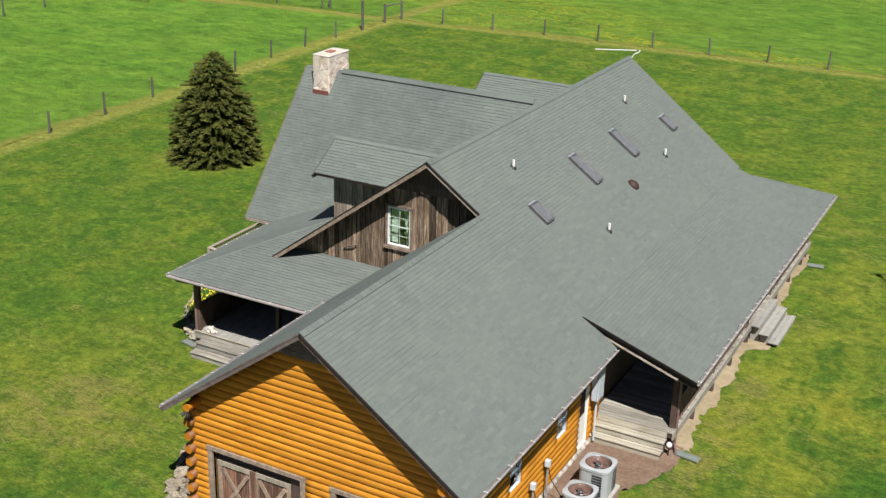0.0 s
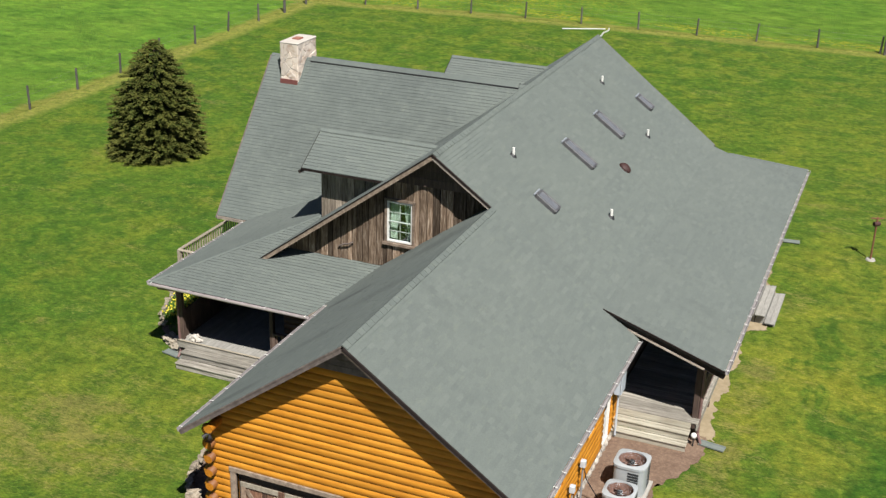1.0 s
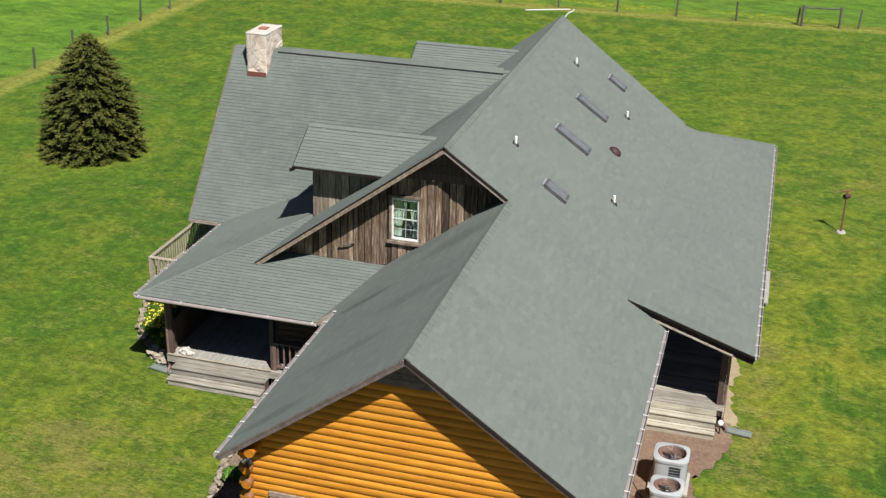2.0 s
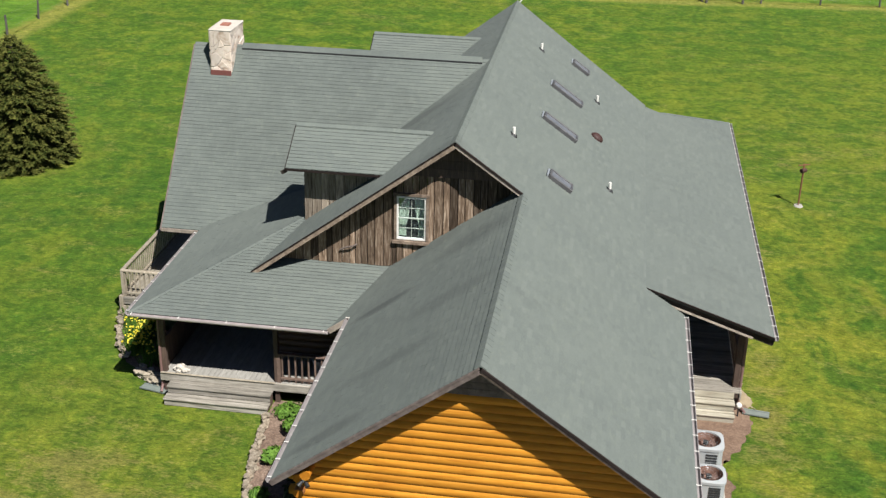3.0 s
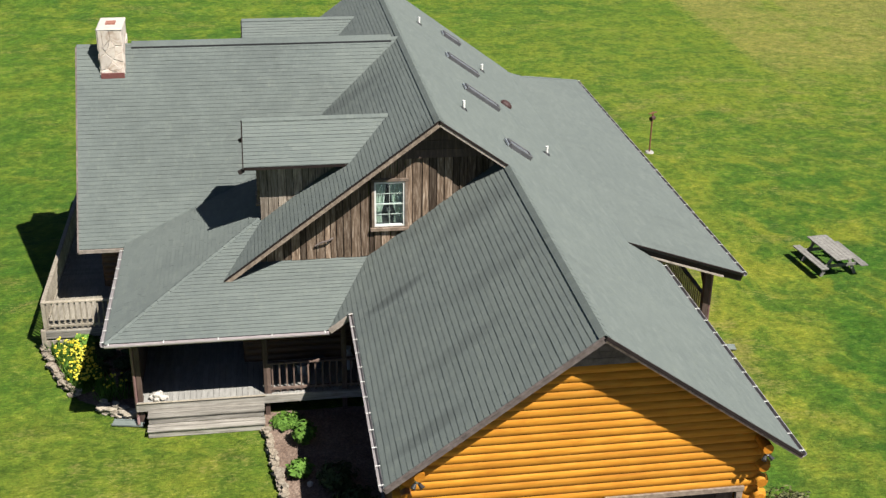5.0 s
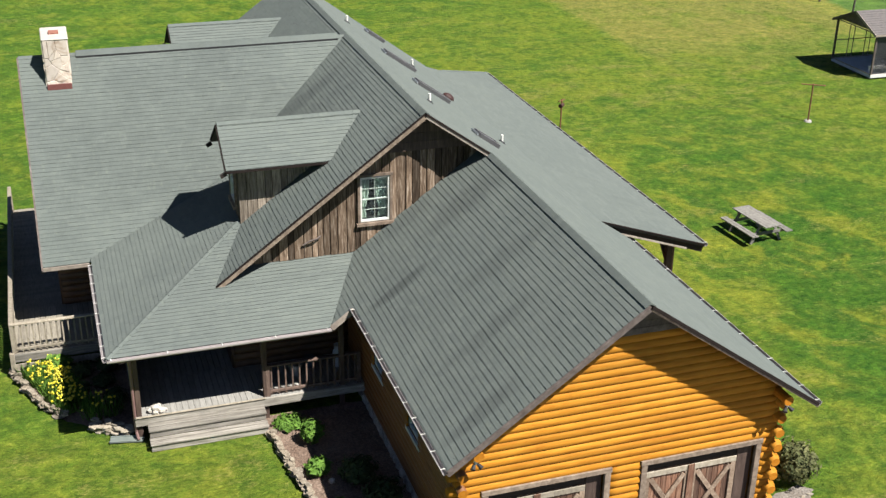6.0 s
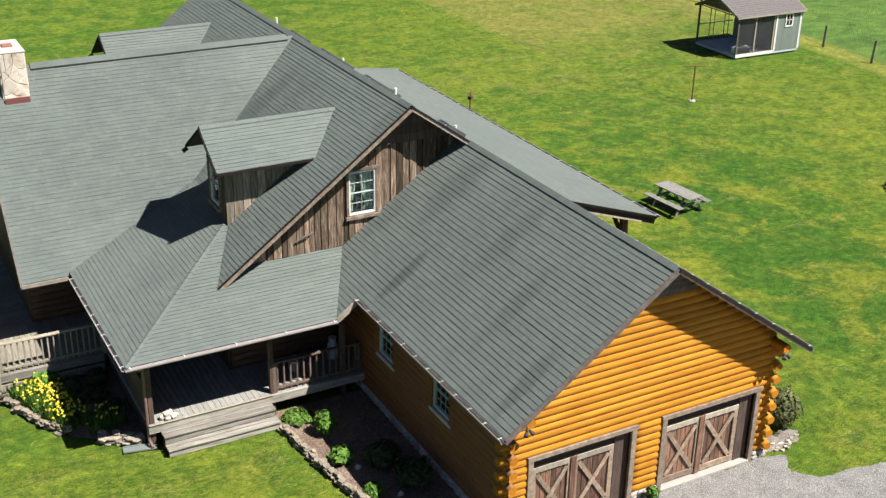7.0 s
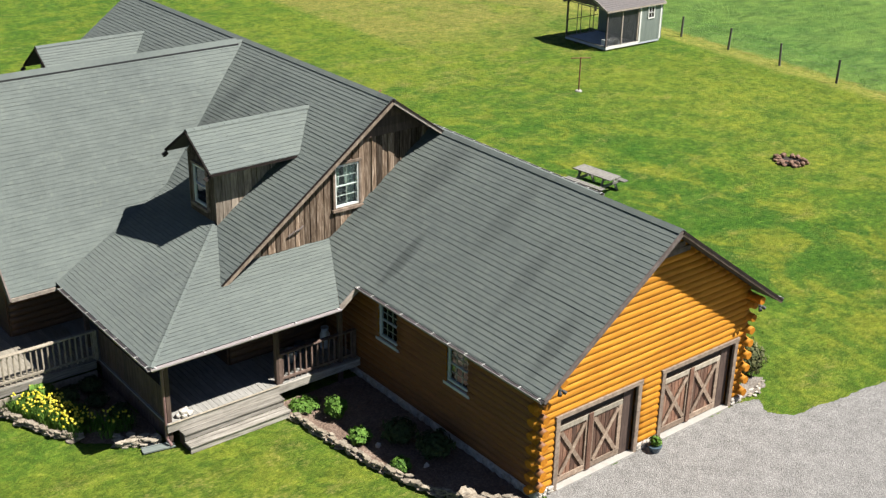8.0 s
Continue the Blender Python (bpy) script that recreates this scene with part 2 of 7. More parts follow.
def meadow_material(name, deep, mid, tip, flowers):
    """Tall grass: leaning tussocks, darker hollows and, in places, yellow flowers."""
    n = Nodes(name)
    v = n.coords()
    fine = n.noise(v, 5.0, 6.0, 0.74)
    tussock = n.noise(n.coords((0.8, 1.5, 1.0)), 1.5, 5.0, 0.68, 0.7)
    clump = n.noise(n.coords((0.7, 1.2, 1.0)), 0.38, 5.0, 0.62, 0.4)
    wide = n.noise(v, 0.07, 4.0, 0.6)
    col = n.ramp(fine, [(0.32, deep), (0.5, mid), (0.68, tip)])
    col = n.mix(0.5, col, n.ramp(tussock, [(0.34, deep), (0.48, mid), (0.66, tip)]))
    col = n.mix(0.4, col, n.ramp(clump, [(0.36, deep), (0.5, mid), (0.66, tip)]))
    col = n.mix(n.math("MULTIPLY", n.ramp(wide, [(0.4, (0, 0, 0)), (0.62, (1, 1, 1))]), 0.35), col, n.ramp(fine, [(0.3, mid), (0.7, (0.15, 0.19, 0.026))]))
    for cx, cy, rx, ry, amt in flowers:
        spot = n.noise(v, 3.2, 4.0, 0.7)
        bed = n.noise(v, 0.16, 4.0, 0.6)
        amount = n.math("ADD", n.math("MULTIPLY", spot, 0.72), n.math("MULTIPLY", bed, 0.3))
        here = n.math("MULTIPLY", n.blob(cx, cy, rx, ry, bed), amt)
        col = n.mix(n.math("MULTIPLY", n.ramp(amount, [(0.48, (0, 0, 0)), (0.6, (1, 1, 1))]), here), col, (0.3, 0.27, 0.022))
    rough = n.noise(n.coords((0.7, 1.2, 1.0)), 0.9, 6.0, 0.78, 0.6)
    col = n.mix(0.75, col, n.ramp(rough, [(0.34, (0.24, 0.26, 0.3)), (0.5, (0.5, 0.5, 0.5)), (0.66, (0.76, 0.74, 0.66))]), "OVERLAY")
    col = n.verge(col, tussock, clump, 1.0, 0.9)
    return n.finish(col, 0.95, n.math("ADD", fine, n.math("ADD", tussock, clump)), 0.22, 0.9, spec=0.1)


def ground_stuff(name, a, b, c, scale, rough=0.95, depth=0.03, cell=0.5, wide=0.35):
    n = Nodes(name)
    v = n.coords()
    f = n.noise(v, scale, 6.0, 0.75)
    g = n.noise(v, scale * 0.12, 4.0, 0.6)
    vo = n.add("ShaderNodeTexVoronoi", Scale=scale * 1.8)
    n.link(v, vo.inputs["Vector"])
    col = n.ramp(f, [(0.3, a), (0.5, b), (0.7, c)])
    col = n.mix(wide, col, n.ramp(g, [(0.35, a), (0.65, c)]))
    col = n.mix(cell, col, n.ramp(vo.outputs["Distance"], [(0.1, (0.68, 0.68, 0.68)), (0.7, (0.25, 0.25, 0.25))]), "OVERLAY")
    return n.finish(col, rough, n.math("ADD", f, n.math("MULTIPLY", vo.outputs["Distance"], cell * 2)), depth, 0.8)


def leaf_material(name, a, b, c, spec=0.25):
    n = Nodes(name)
    col = n.ramp(n.island(), [(0.0, a), (0.5, b), (1.0, c)])
    f = n.noise(n.coords(), 2.0, 4.0, 0.6)
    col = n.mix(0.4, col, n.ramp(f, [(0.35, a), (0.65, c)]))
    return n.finish(col, 0.75, spec=spec)


def stone_material(name, stops, scale=5.0, islands=True):
    n = Nodes(name)
    v = n.coords()
    f = n.noise(v, scale, 6.0, 0.7, 0.8)
    col = n.ramp(f, stops)
    col = n.mix(0.75, col, n.ramp(n.object_random(), [(0.0, (0.38, 0.37, 0.36)), (0.5, (0.52, 0.5, 0.47)), (1.0, (0.66, 0.63, 0.6))]), "OVERLAY")
    return n.finish(col, 0.85, f, 0.02, 0.7)


def glass_material():
    n = Nodes("glass")
    out = n.t.nodes["Material Output"]
    tr = n.add("ShaderNodeBsdfTransparent", Color=(0.75, 0.8, 0.8, 1))
    gl = n.add("ShaderNodeBsdfGlossy", Color=(0.9, 0.95, 1.0, 1), Roughness=0.03)
    fr = n.add("ShaderNodeFresnel", IOR=1.5)
    mx = n.t.nodes.new("ShaderNodeMixShader")
    n.link(n.math("ADD", n.math("MULTIPLY", fr.outputs["Fac"], 1.3), 0.05, True), mx.inputs["Fac"])
    n.link(tr.outputs[0], mx.inputs[1])
    n.link(gl.outputs[0], mx.inputs[2])
    n.link(mx.outputs[0], out.inputs["Surface"])
    return n.m


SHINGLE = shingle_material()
# cut shingle edges, darkened to stand in for the shadow line of each course
SHINGLE_EDGE = plain("shaded_cut_edge", (0.048, 0.055, 0.051), (0.075, 0.085, 0.079), 0.95)
FELT = plain("roof_deck_wood", (0.034, 0.0306, 0.0272), (0.0544, 0.0476, 0.0408), 0.9)
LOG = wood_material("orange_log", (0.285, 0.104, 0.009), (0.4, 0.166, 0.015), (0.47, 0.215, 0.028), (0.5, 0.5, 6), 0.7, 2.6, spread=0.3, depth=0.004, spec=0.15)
# west garage wall: browner and darker logs than the front and east walls
LOG_WEST = wood_material("brown_side_log", (0.125, 0.042, 0.008), (0.165, 0.06, 0.012), (0.195, 0.078, 0.017), (0.5, 0.5, 6), 0.65, 2.6, spread=0.2, depth=0.004)
LOG_END = wood_material("log_end", (0.25, 0.085, 0.006), (0.36, 0.135, 0.01), (0.43, 0.175, 0.018), (3, 3, 3), 0.7, 5.0, spread=0.4, spec=0.15)
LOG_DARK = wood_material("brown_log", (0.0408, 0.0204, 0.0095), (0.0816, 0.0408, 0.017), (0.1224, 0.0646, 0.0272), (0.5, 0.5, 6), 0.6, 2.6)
BARN = wood_material("barn_board", (0.03, 0.02, 0.014), (0.14, 0.097, 0.066), (0.36, 0.29, 0.225), (9, 9, 0.8), 0.9, 2.4, spread=1.35, spec=0.15)
BARN_PALE = wood_material("pale_barn_board", (0.06, 0.047, 0.036), (0.22, 0.18, 0.14), (0.4, 0.35, 0.285), (8, 8, 0.7), 0.9, 2.4, spread=0.8, spec=0.15)
SEAM = plain("dark_seam_wood", (0.012, 0.008, 0.006), (0.026, 0.017, 0.012), 0.9)
TRIM = wood_material("trim_wood", (0.055, 0.041, 0.035), (0.1, 0.077, 0.067), (0.155, 0.125, 0.11), (2.5, 2.5, 2.5), 0.8, 2.0, spread=0.4)
TRIM_GREY = wood_material("grey_trim_wood", (0.1496, 0.1224, 0.0986), (0.2516, 0.2108, 0.1734), (0.34, 0.2992, 0.2516), (2.5, 2.5, 2.5), 0.85, 3.0, spread=0.4)
DECK = wood_material("weathered_deck", (0.07, 0.062, 0.05), (0.225, 0.205, 0.172), (0.37, 0.345, 0.3), (0.5, 11, 11), 0.88, 2.2, spread=0.6)
DECK_Y = wood_material("weathered_deck_across", (0.17, 0.162, 0.145), (0.235, 0.225, 0.203), (0.3, 0.288, 0.262), (7, 1.2, 7), 0.88, 2.6, spread=0.22)
TABLE = wood_material("table_wood", (0.09, 0.085, 0.075), (0.16, 0.15, 0.132), (0.23, 0.22, 0.195), (4, 4, 4), 0.88, 2.6, spread=0.5)
POST = wood_material("post_wood", (0.034, 0.02, 0.015), (0.068, 0.042, 0.031), (0.115, 0.076, 0.057), (6, 6, 0.8), 0.8, 2.4, spread=0.4)
RAIL = wood_material("rail_wood", (0.15, 0.125, 0.092), (0.27, 0.232, 0.175), (0.37, 0.326, 0.258), (4, 4, 2), 0.85, 3.0, spread=0.4)
RAIL_BROWN = wood_material("brown_rail_wood", (0.068, 0.0408, 0.0306), (0.1292, 0.085, 0.0646), (0.204, 0.1428, 0.1122), (4, 4, 2), 0.85, 3.0, spread=0.4)
DOOR = wood_material("door_plank", (0.05, 0.021, 0.012), (0.15, 0.072, 0.042), (0.29, 0.185, 0.122), (8, 8, 0.7), 0.8, 2.6, spread=1.1)
BRACE = wood_material("door_brace", (0.12, 0.075, 0.05), (0.22, 0.158, 0.11), (0.34, 0.27, 0.2), (4, 4, 4), 0.82, 2.6, spread=0.6)
GUTTER = plain("gutter_metal", (0.18, 0.163, 0.16), (0.27, 0.25, 0.247), 0.45, 4.0, 0.0)
# front porch gutter: lighter copy of GUTTER with its sunlit look in the colour
GUTTER_LIT = plain("lit_gutter_metal", (0.33, 0.285, 0.28), (0.43, 0.385, 0.38), 0.45, 4.0, 0.0)
# drip edges and fascias: overhang shade put into the colour; also dark panes
NEAR_BLACK = plain("near_black", (0.012, 0.009, 0.008), (0.026, 0.019, 0.017), 0.8, 4.0, spec=0.1)
WHITE = plain("white_paint", (0.54, 0.53, 0.49), (0.66, 0.65, 0.61), 0.5, 5.0)
BLACK = plain("black_rubber", (0.0082, 0.0082, 0.0088), (0.0204, 0.0204, 0.0218), 0.6, 5.0)
GLASS = glass_material()
INSIDE = plain("dark_room", (0.0136, 0.0122, 0.0109), (0.0272, 0.0238, 0.0204), 0.9)
GRID = plain("grey_green_grid", (0.27, 0.31, 0.27), (0.36, 0.4, 0.35), 0.6, 5.0)
CASING = wood_material("casing_wood", (0.06, 0.043, 0.032), (0.15, 0.108, 0.078), (0.27, 0.215, 0.165), (3, 3, 3), 0.85, 2.6, spread=0.6)
FRAME_TAN = wood_material("tan_frame_wood", (0.1, 0.071, 0.05), (0.2, 0.15, 0.11), (0.3, 0.24, 0.18), (2.5, 2.5, 2.5), 0.85, 3.0, spread=0.4)
DOWNSPOUT = plain("brown_downspout", (0.12, 0.066, 0.06), (0.19, 0.115, 0.105), 0.5, 5.0)
DECK_TAN = wood_material("tan_deck", (0.14, 0.122, 0.095), (0.205, 0.182, 0.142), (0.27, 0.242, 0.195), (7, 1.2, 7), 0.88, 2.6, spread=0.3)
CLOTH = plain("curtain_cloth", (0.52, 0.62, 0.5), (0.66, 0.74, 0.62), 0.95, 9.0)
CONCRETE = plain("concrete", (0.2584, 0.238, 0.2108), (0.3536, 0.3332, 0.2992), 0.9, 3.0, bump=0.004)
FDN = stone_material("foundation_stone", [(0.3, (0.17, 0.15, 0.13)), (0.5, (0.36, 0.335, 0.295)), (0.7, (0.52, 0.495, 0.455))])
CHIM = stone_material("chimney_stone", [(0.27, (0.2, 0.135, 0.095)), (0.38, (0.36, 0.29, 0.235)), (0.48, (0.48, 0.42, 0.365)), (0.7, (0.56, 0.515, 0.46))], 2.6)
PALEFLOOR = plain("pale_floor", (0.34, 0.36, 0.39), (0.48, 0.5, 0.53), 0.8, 3.0)
STEP = wood_material("pale_step_wood", (0.17, 0.152, 0.115), (0.3, 0.275, 0.215), (0.4, 0.375, 0.31), (0.6, 8, 8), 0.88, 2.4, spread=0.5)
CHIMCAP = plain("chimney_cap", (0.36, 0.325, 0.28), (0.48, 0.44, 0.39), 0.9, 4.0, bump=0.006)
CLAY = plain("clay_flue", (0.2, 0.075, 0.05), (0.3, 0.13, 0.09), 0.85, 6.0)
MORTAR = plain("mortar", (0.4, 0.35, 0.3), (0.5, 0.455, 0.405), 0.95, 8.0)
ROCK = stone_material("border_rock", [(0.3, (0.085, 0.068, 0.049)), (0.5, (0.21, 0.178, 0.136)), (0.7, (0.35, 0.312, 0.255))], 7.0)
HEAP = stone_material("tan_flagstone", [(0.3, (0.14, 0.12, 0.09)), (0.5, (0.27, 0.24, 0.19)), (0.7, (0.4, 0.365, 0.3))], 6.0)
REDROCK = stone_material("fire_stone", [(0.3, (0.06, 0.03, 0.02)), (0.5, (0.14, 0.078, 0.052)), (0.7, (0.22, 0.14, 0.1))], 6.0)
RUST = plain("rust_red_metal", (0.026, 0.009, 0.008), (0.06, 0.02, 0.016), 0.7, 12.0)
RUSTPOLE = plain("rusty_pole", (0.09, 0.034, 0.018), (0.2, 0.08, 0.038), 0.8, 9.0)
DARKRED = plain("dark_red_hood", (0.02, 0.007, 0.006), (0.045, 0.014, 0.011), 0.7, 9.0)
FLASH = plain("copper_flashing", (0.1088, 0.034, 0.0306), (0.17, 0.0612, 0.051), 0.6, 6.0)
SKYFRAME = plain("skylight_metal", (0.05, 0.049, 0.051), (0.095, 0.093, 0.096), 0.5, 5.0, 0.1)
SKYPANE = plain("skylight_grey", (0.085, 0.09, 0.1), (0.15, 0.155, 0.165), 0.35, 4.0)
ACMETAL = plain("cream_metal", (0.27, 0.285, 0.29), (0.34, 0.355, 0.36), 0.45, 3.0)
ACDARK = plain("coil_metal", (0.018, 0.02, 0.021), (0.045, 0.048, 0.05), 0.6, 12.0, 0.2)
FAN = plain("rusty_fan", (0.085, 0.04, 0.03), (0.25, 0.15, 0.115), 0.75, 9.0)
PALEMETAL = plain("pale_grey_metal", (0.4, 0.44, 0.48), (0.5, 0.54, 0.58), 0.4, 4.0, 0.1)
GREYMETAL = plain("grey_metal", (0.2312, 0.2516, 0.272), (0.3128, 0.3332, 0.3536), 0.4, 4.0, 0.3)
SLATE = plain("slate_plastic", (0.1088, 0.1292, 0.1156), (0.1632, 0.1836, 0.1666), 0.7, 6.0)
SAGE = wood_material("sage_siding", (0.1088, 0.1292, 0.1122), (0.1428, 0.1666, 0.1462), (0.17, 0.1938, 0.17), (5, 5, 0.6), 0.7, 2.0, spread=0.2)
SHEDROOF = plain("shed_shingle", (0.07, 0.066, 0.064), (0.145, 0.125, 0.12), 0.92, 9.0)
MESH = plain("kennel_mesh", (0.034, 0.034, 0.0354), (0.0612, 0.0612, 0.0626), 0.6, 8.0)
POLE = wood_material("fence_post_wood", (0.03, 0.027, 0.023), (0.07, 0.064, 0.056), (0.13, 0.12, 0.106), (8, 8, 0.7), 0.9, 3.0, spread=0.6)
WIRE = plain("fence_wire", (0.136, 0.136, 0.1292), (0.204, 0.204, 0.1904), 0.6, 9.0, 0.5)
GRASS = grass_material()
FLOWER_SPOTS = ((-24.0, 67.0, 16.0, 8.0, 0.6), (-14.0, 61.6, 6.0, 1.5, 1.0), (-3.5, 62.8, 6.5, 1.3, 1.0), (6.0, 63.9, 6.0, 1.3, 1.0), (-27.0, 60.2, 5.0, 1.2, 0.8))
MEADOW = meadow_material("meadow", (0.04, 0.116, 0.012), (0.086, 0.184, 0.02), (0.165, 0.256, 0.034), ())
MEADOW_FLOWER = meadow_material("flowering_meadow", (0.044, 0.116, 0.012), (0.084, 0.17, 0.018), (0.14, 0.22, 0.03), FLOWER_SPOTS)
MEADOW_COOL = meadow_material("cool_meadow", (0.044, 0.105, 0.022), (0.082, 0.155, 0.034), (0.135, 0.205, 0.047), ())
GRAVEL = ground_stuff("gravel", (0.085, 0.08, 0.074), (0.205, 0.195, 0.182), (0.365, 0.35, 0.328), 18.0, cell=0.5, wide=0.2)
MULCH = ground_stuff("mulch", (0.085, 0.052, 0.036), (0.165, 0.108, 0.077), (0.26, 0.19, 0.145), 9.0)
SOIL = ground_stuff("red_soil", (0.085, 0.05, 0.032), (0.145, 0.09, 0.06), (0.235, 0.16, 0.11), 9.0, cell=0.2)
BARE = ground_stuff("bare_earth", (0.15, 0.118, 0.06), (0.245, 0.19, 0.115), (0.335, 0.27, 0.18), 2.4, depth=0.015, cell=0.06)
RUBBLE = ground_stuff("pale_rubble", (0.1, 0.08, 0.062), (0.19, 0.163, 0.135), (0.34, 0.31, 0.275), 11.0)
NEEDLE = leaf_material("spruce_needles", (0.021, 0.035, 0.007), (0.05, 0.063, 0.013), (0.118, 0.114, 0.026), 0.08)
BARK = plain("bark", (0.034, 0.0238, 0.017), (0.068, 0.051, 0.0374), 0.95, 9.0, bump=0.02)
LEAF = leaf_material("bush_leaf", (0.03, 0.075, 0.009), (0.068, 0.145, 0.017), (0.12, 0.22, 0.03))
LEAF_OLIVE = leaf_material("olive_leaf", (0.026, 0.035, 0.01), (0.066, 0.08, 0.025), (0.16, 0.155, 0.065))
LEAF_DARK = leaf_material("dark_bush_leaf", (0.0136, 0.0306, 0.0082), (0.0306, 0.0544, 0.015), (0.068, 0.0816, 0.0272))
PETAL = leaf_material("yellow_petal", (0.48, 0.38, 0.012), (0.54, 0.45, 0.02), (0.58, 0.52, 0.08))
POTBLUE = plain("blue_pot", (0.0408, 0.068, 0.0884), (0.068, 0.102, 0.1292), 0.4, 5.0)


# ---- mesh helpers ----
def box(bm, x0, x1, y0, y1, z0, z1):
    v = [bm.verts.new((x, y, z)) for z in (z0, z1) for x, y in ((x0, y0), (x1, y0), (x1, y1), (x0, y1))]
    for f in ((3, 2, 1, 0), (4, 5, 6, 7), (0, 1, 5, 4), (1, 2, 6, 5), (2, 3, 7, 6), (3, 0, 4, 7)):
        bm.faces.new([v[i] for i in f])
    return v


def beam(bm, a, b, w, h, up=(0, 0, 1)):
    """A square bar from a to b, w wide and h high."""
    a, b = Vector(a), Vector(b)
    d = (b - a).normalized()
    s = d.cross(Vector(up))
    s = s.normalized() if s.length > 1e-5 else Vector((1, 0, 0))
    u = s.cross(d)
    v = [bm.verts.new(p + s * (i * w / 2) + u * (j * h / 2)) for p in (a, b) for i, j in ((-1, -1), (1, -1), (1, 1), (-1, 1))]
    for f in ((3, 2, 1, 0), (4, 5, 6, 7), (0, 1, 5, 4), (1, 2, 6, 5), (2, 3, 7, 6), (3, 0, 4, 7)):
        bm.faces.new([v[i] for i in f])


def tube(bm, a, b, r, n=10, r2=None, flat=1.0):
    """A round bar from a to b; flat squeezes its height."""
    a, b = Vector(a), Vector(b)
    d = (b - a).normalized()
    s = d.cross(Vector((0, 0, 1)))
    s = s.normalized() if s.length > 1e-4 else Vector((1, 0, 0))
    u = s.cross(d)
    r2 = r if r2 is None else r2
    rings = []
    for p, q in ((a, r), (b, r2)):
        rings.append([bm.verts.new(p + (s * math.cos(k * math.tau / n) + u * (flat * math.sin(k * math.tau / n))) * q) for k in range(n)])
    for k in range(n):
        bm.faces.new((rings[0][k], rings[0][(k + 1) % n], rings[1][(k + 1) % n], rings[1][k]))
    bm.faces.new(rings[0][::-1])
    bm.faces.new(rings[1])


def pipe(bm, pts, r, n=8):
    for a, b in zip(pts, pts[1:]):
        tube(bm, a, b, r, n)


def mesh_of(name, bm, material):
    bmesh.ops.recalc_face_normals(bm, faces=bm.faces)
    me = bpy.data.meshes.new(name)
    bm.to_mesh(me)
    bm.free()
    for m in material if isinstance(material, (list, tuple)) else (material,):
        me.materials.append(m)
    return me


def part(name, bm, material, parent, label=""):
    ob = new(name, mesh_of(name, bm, material))
    ob.parent = parent
    if label:
        ob["label"] = label
    return ob


def thing(name, x, y, z, label, category, group="", kind="", rz=0.0):
    ob = new(name)
    ob.matrix_world = pose(x, y, z, 0, 0, rz)
    return tagged(ob, label, category, group, kind)


def alone(name, bm, material, label, category, group="", kind="", smooth=False):
    me = mesh_of(name, bm, material)
    if smooth:
        me.polygons.foreach_set("use_smooth", [True] * len(me.polygons))
    return tagged(new(name, me), label, category, group, kind)


def bar_part(name, parent, material, *sizes, label=""):
    bm = bmesh.new()
    box(bm, *sizes)
    bevel(bm, 0.008)
    return part(name, bm, material, parent, label)


def bevel(bm, w):
    bmesh.ops.bevel(bm, geom=list(bm.edges), offset=w, segments=1, affect="EDGES", profile=0.5)


def rough_stone(bm, c, sx, sy, sz, rnd, turn=0.0):
    """An uneven rounded stone."""
    r = bmesh.ops.create_icosphere(bm, subdivisions=1, radius=1.0)
    ct, st = math.cos(turn), math.sin(turn)
    for v in r["verts"]:
        k = 0.8 + 0.35 * rnd.random()
        p = Vector((v.co.x * sx * k, v.co.y * sy * k, v.co.z * sz * k))
        v.co = Vector((p.x * ct - p.y * st, p.x * st + p.y * ct, p.z)) + Vector(c)


def smooth_step(t):
    t = min(1.0, max(0.0, t))
    return t * t * (3 - 2 * t)


def ground_z(x, y):
    """Height of the land: almost level, a little higher behind the house and towards the far fence."""
    z = 0.4 * smooth_step((y - 28) / 28) * smooth_step((10 - x) / 30) - 0.2 * smooth_step((x - 16) / 16)
    z += 0.2 * smooth_step((x - 1.5) / 3.0) * smooth_step((y - 0.5) / 3) * smooth_step((12 - x) / 6) * smooth_step((32 - y) / 6)
    return z


# ---- the land ----
def land():
    """One ground sheet to the horizon, finer round the house."""
    xs = [-2500, -900, -300, -150, -90] + [-60 + 2.0 * i for i in range(23)] + [-14 + 0.5 * i for i in range(56)] + [14 + 2.0 * i for i in range(19)] + [60, 90, 150, 300, 900, 2500]
    ys = [-2500, -900, -300, -120, -60] + [-30 + 2.0 * i for i in range(13)] + [-4 + 0.5 * i for i in range(76)] + [34 + 2.0 * i for i in range(34)] + [120, 180, 300, 900, 2500]
    bm = bmesh.new()
    grid = [[bm.verts.new((x, y, ground_z(x, y))) for x in xs] for y in ys]
    for r0, r1 in zip(grid, grid[1:]):
        for i in range(len(xs) - 1):
            bm.faces.new((r0[i], r0[i + 1], r1[i + 1], r1[i]))
    return alone("ground", bm, GRASS, "mown green lawn with yellowish dry patches", "lawn", kind="structure", smooth=True)


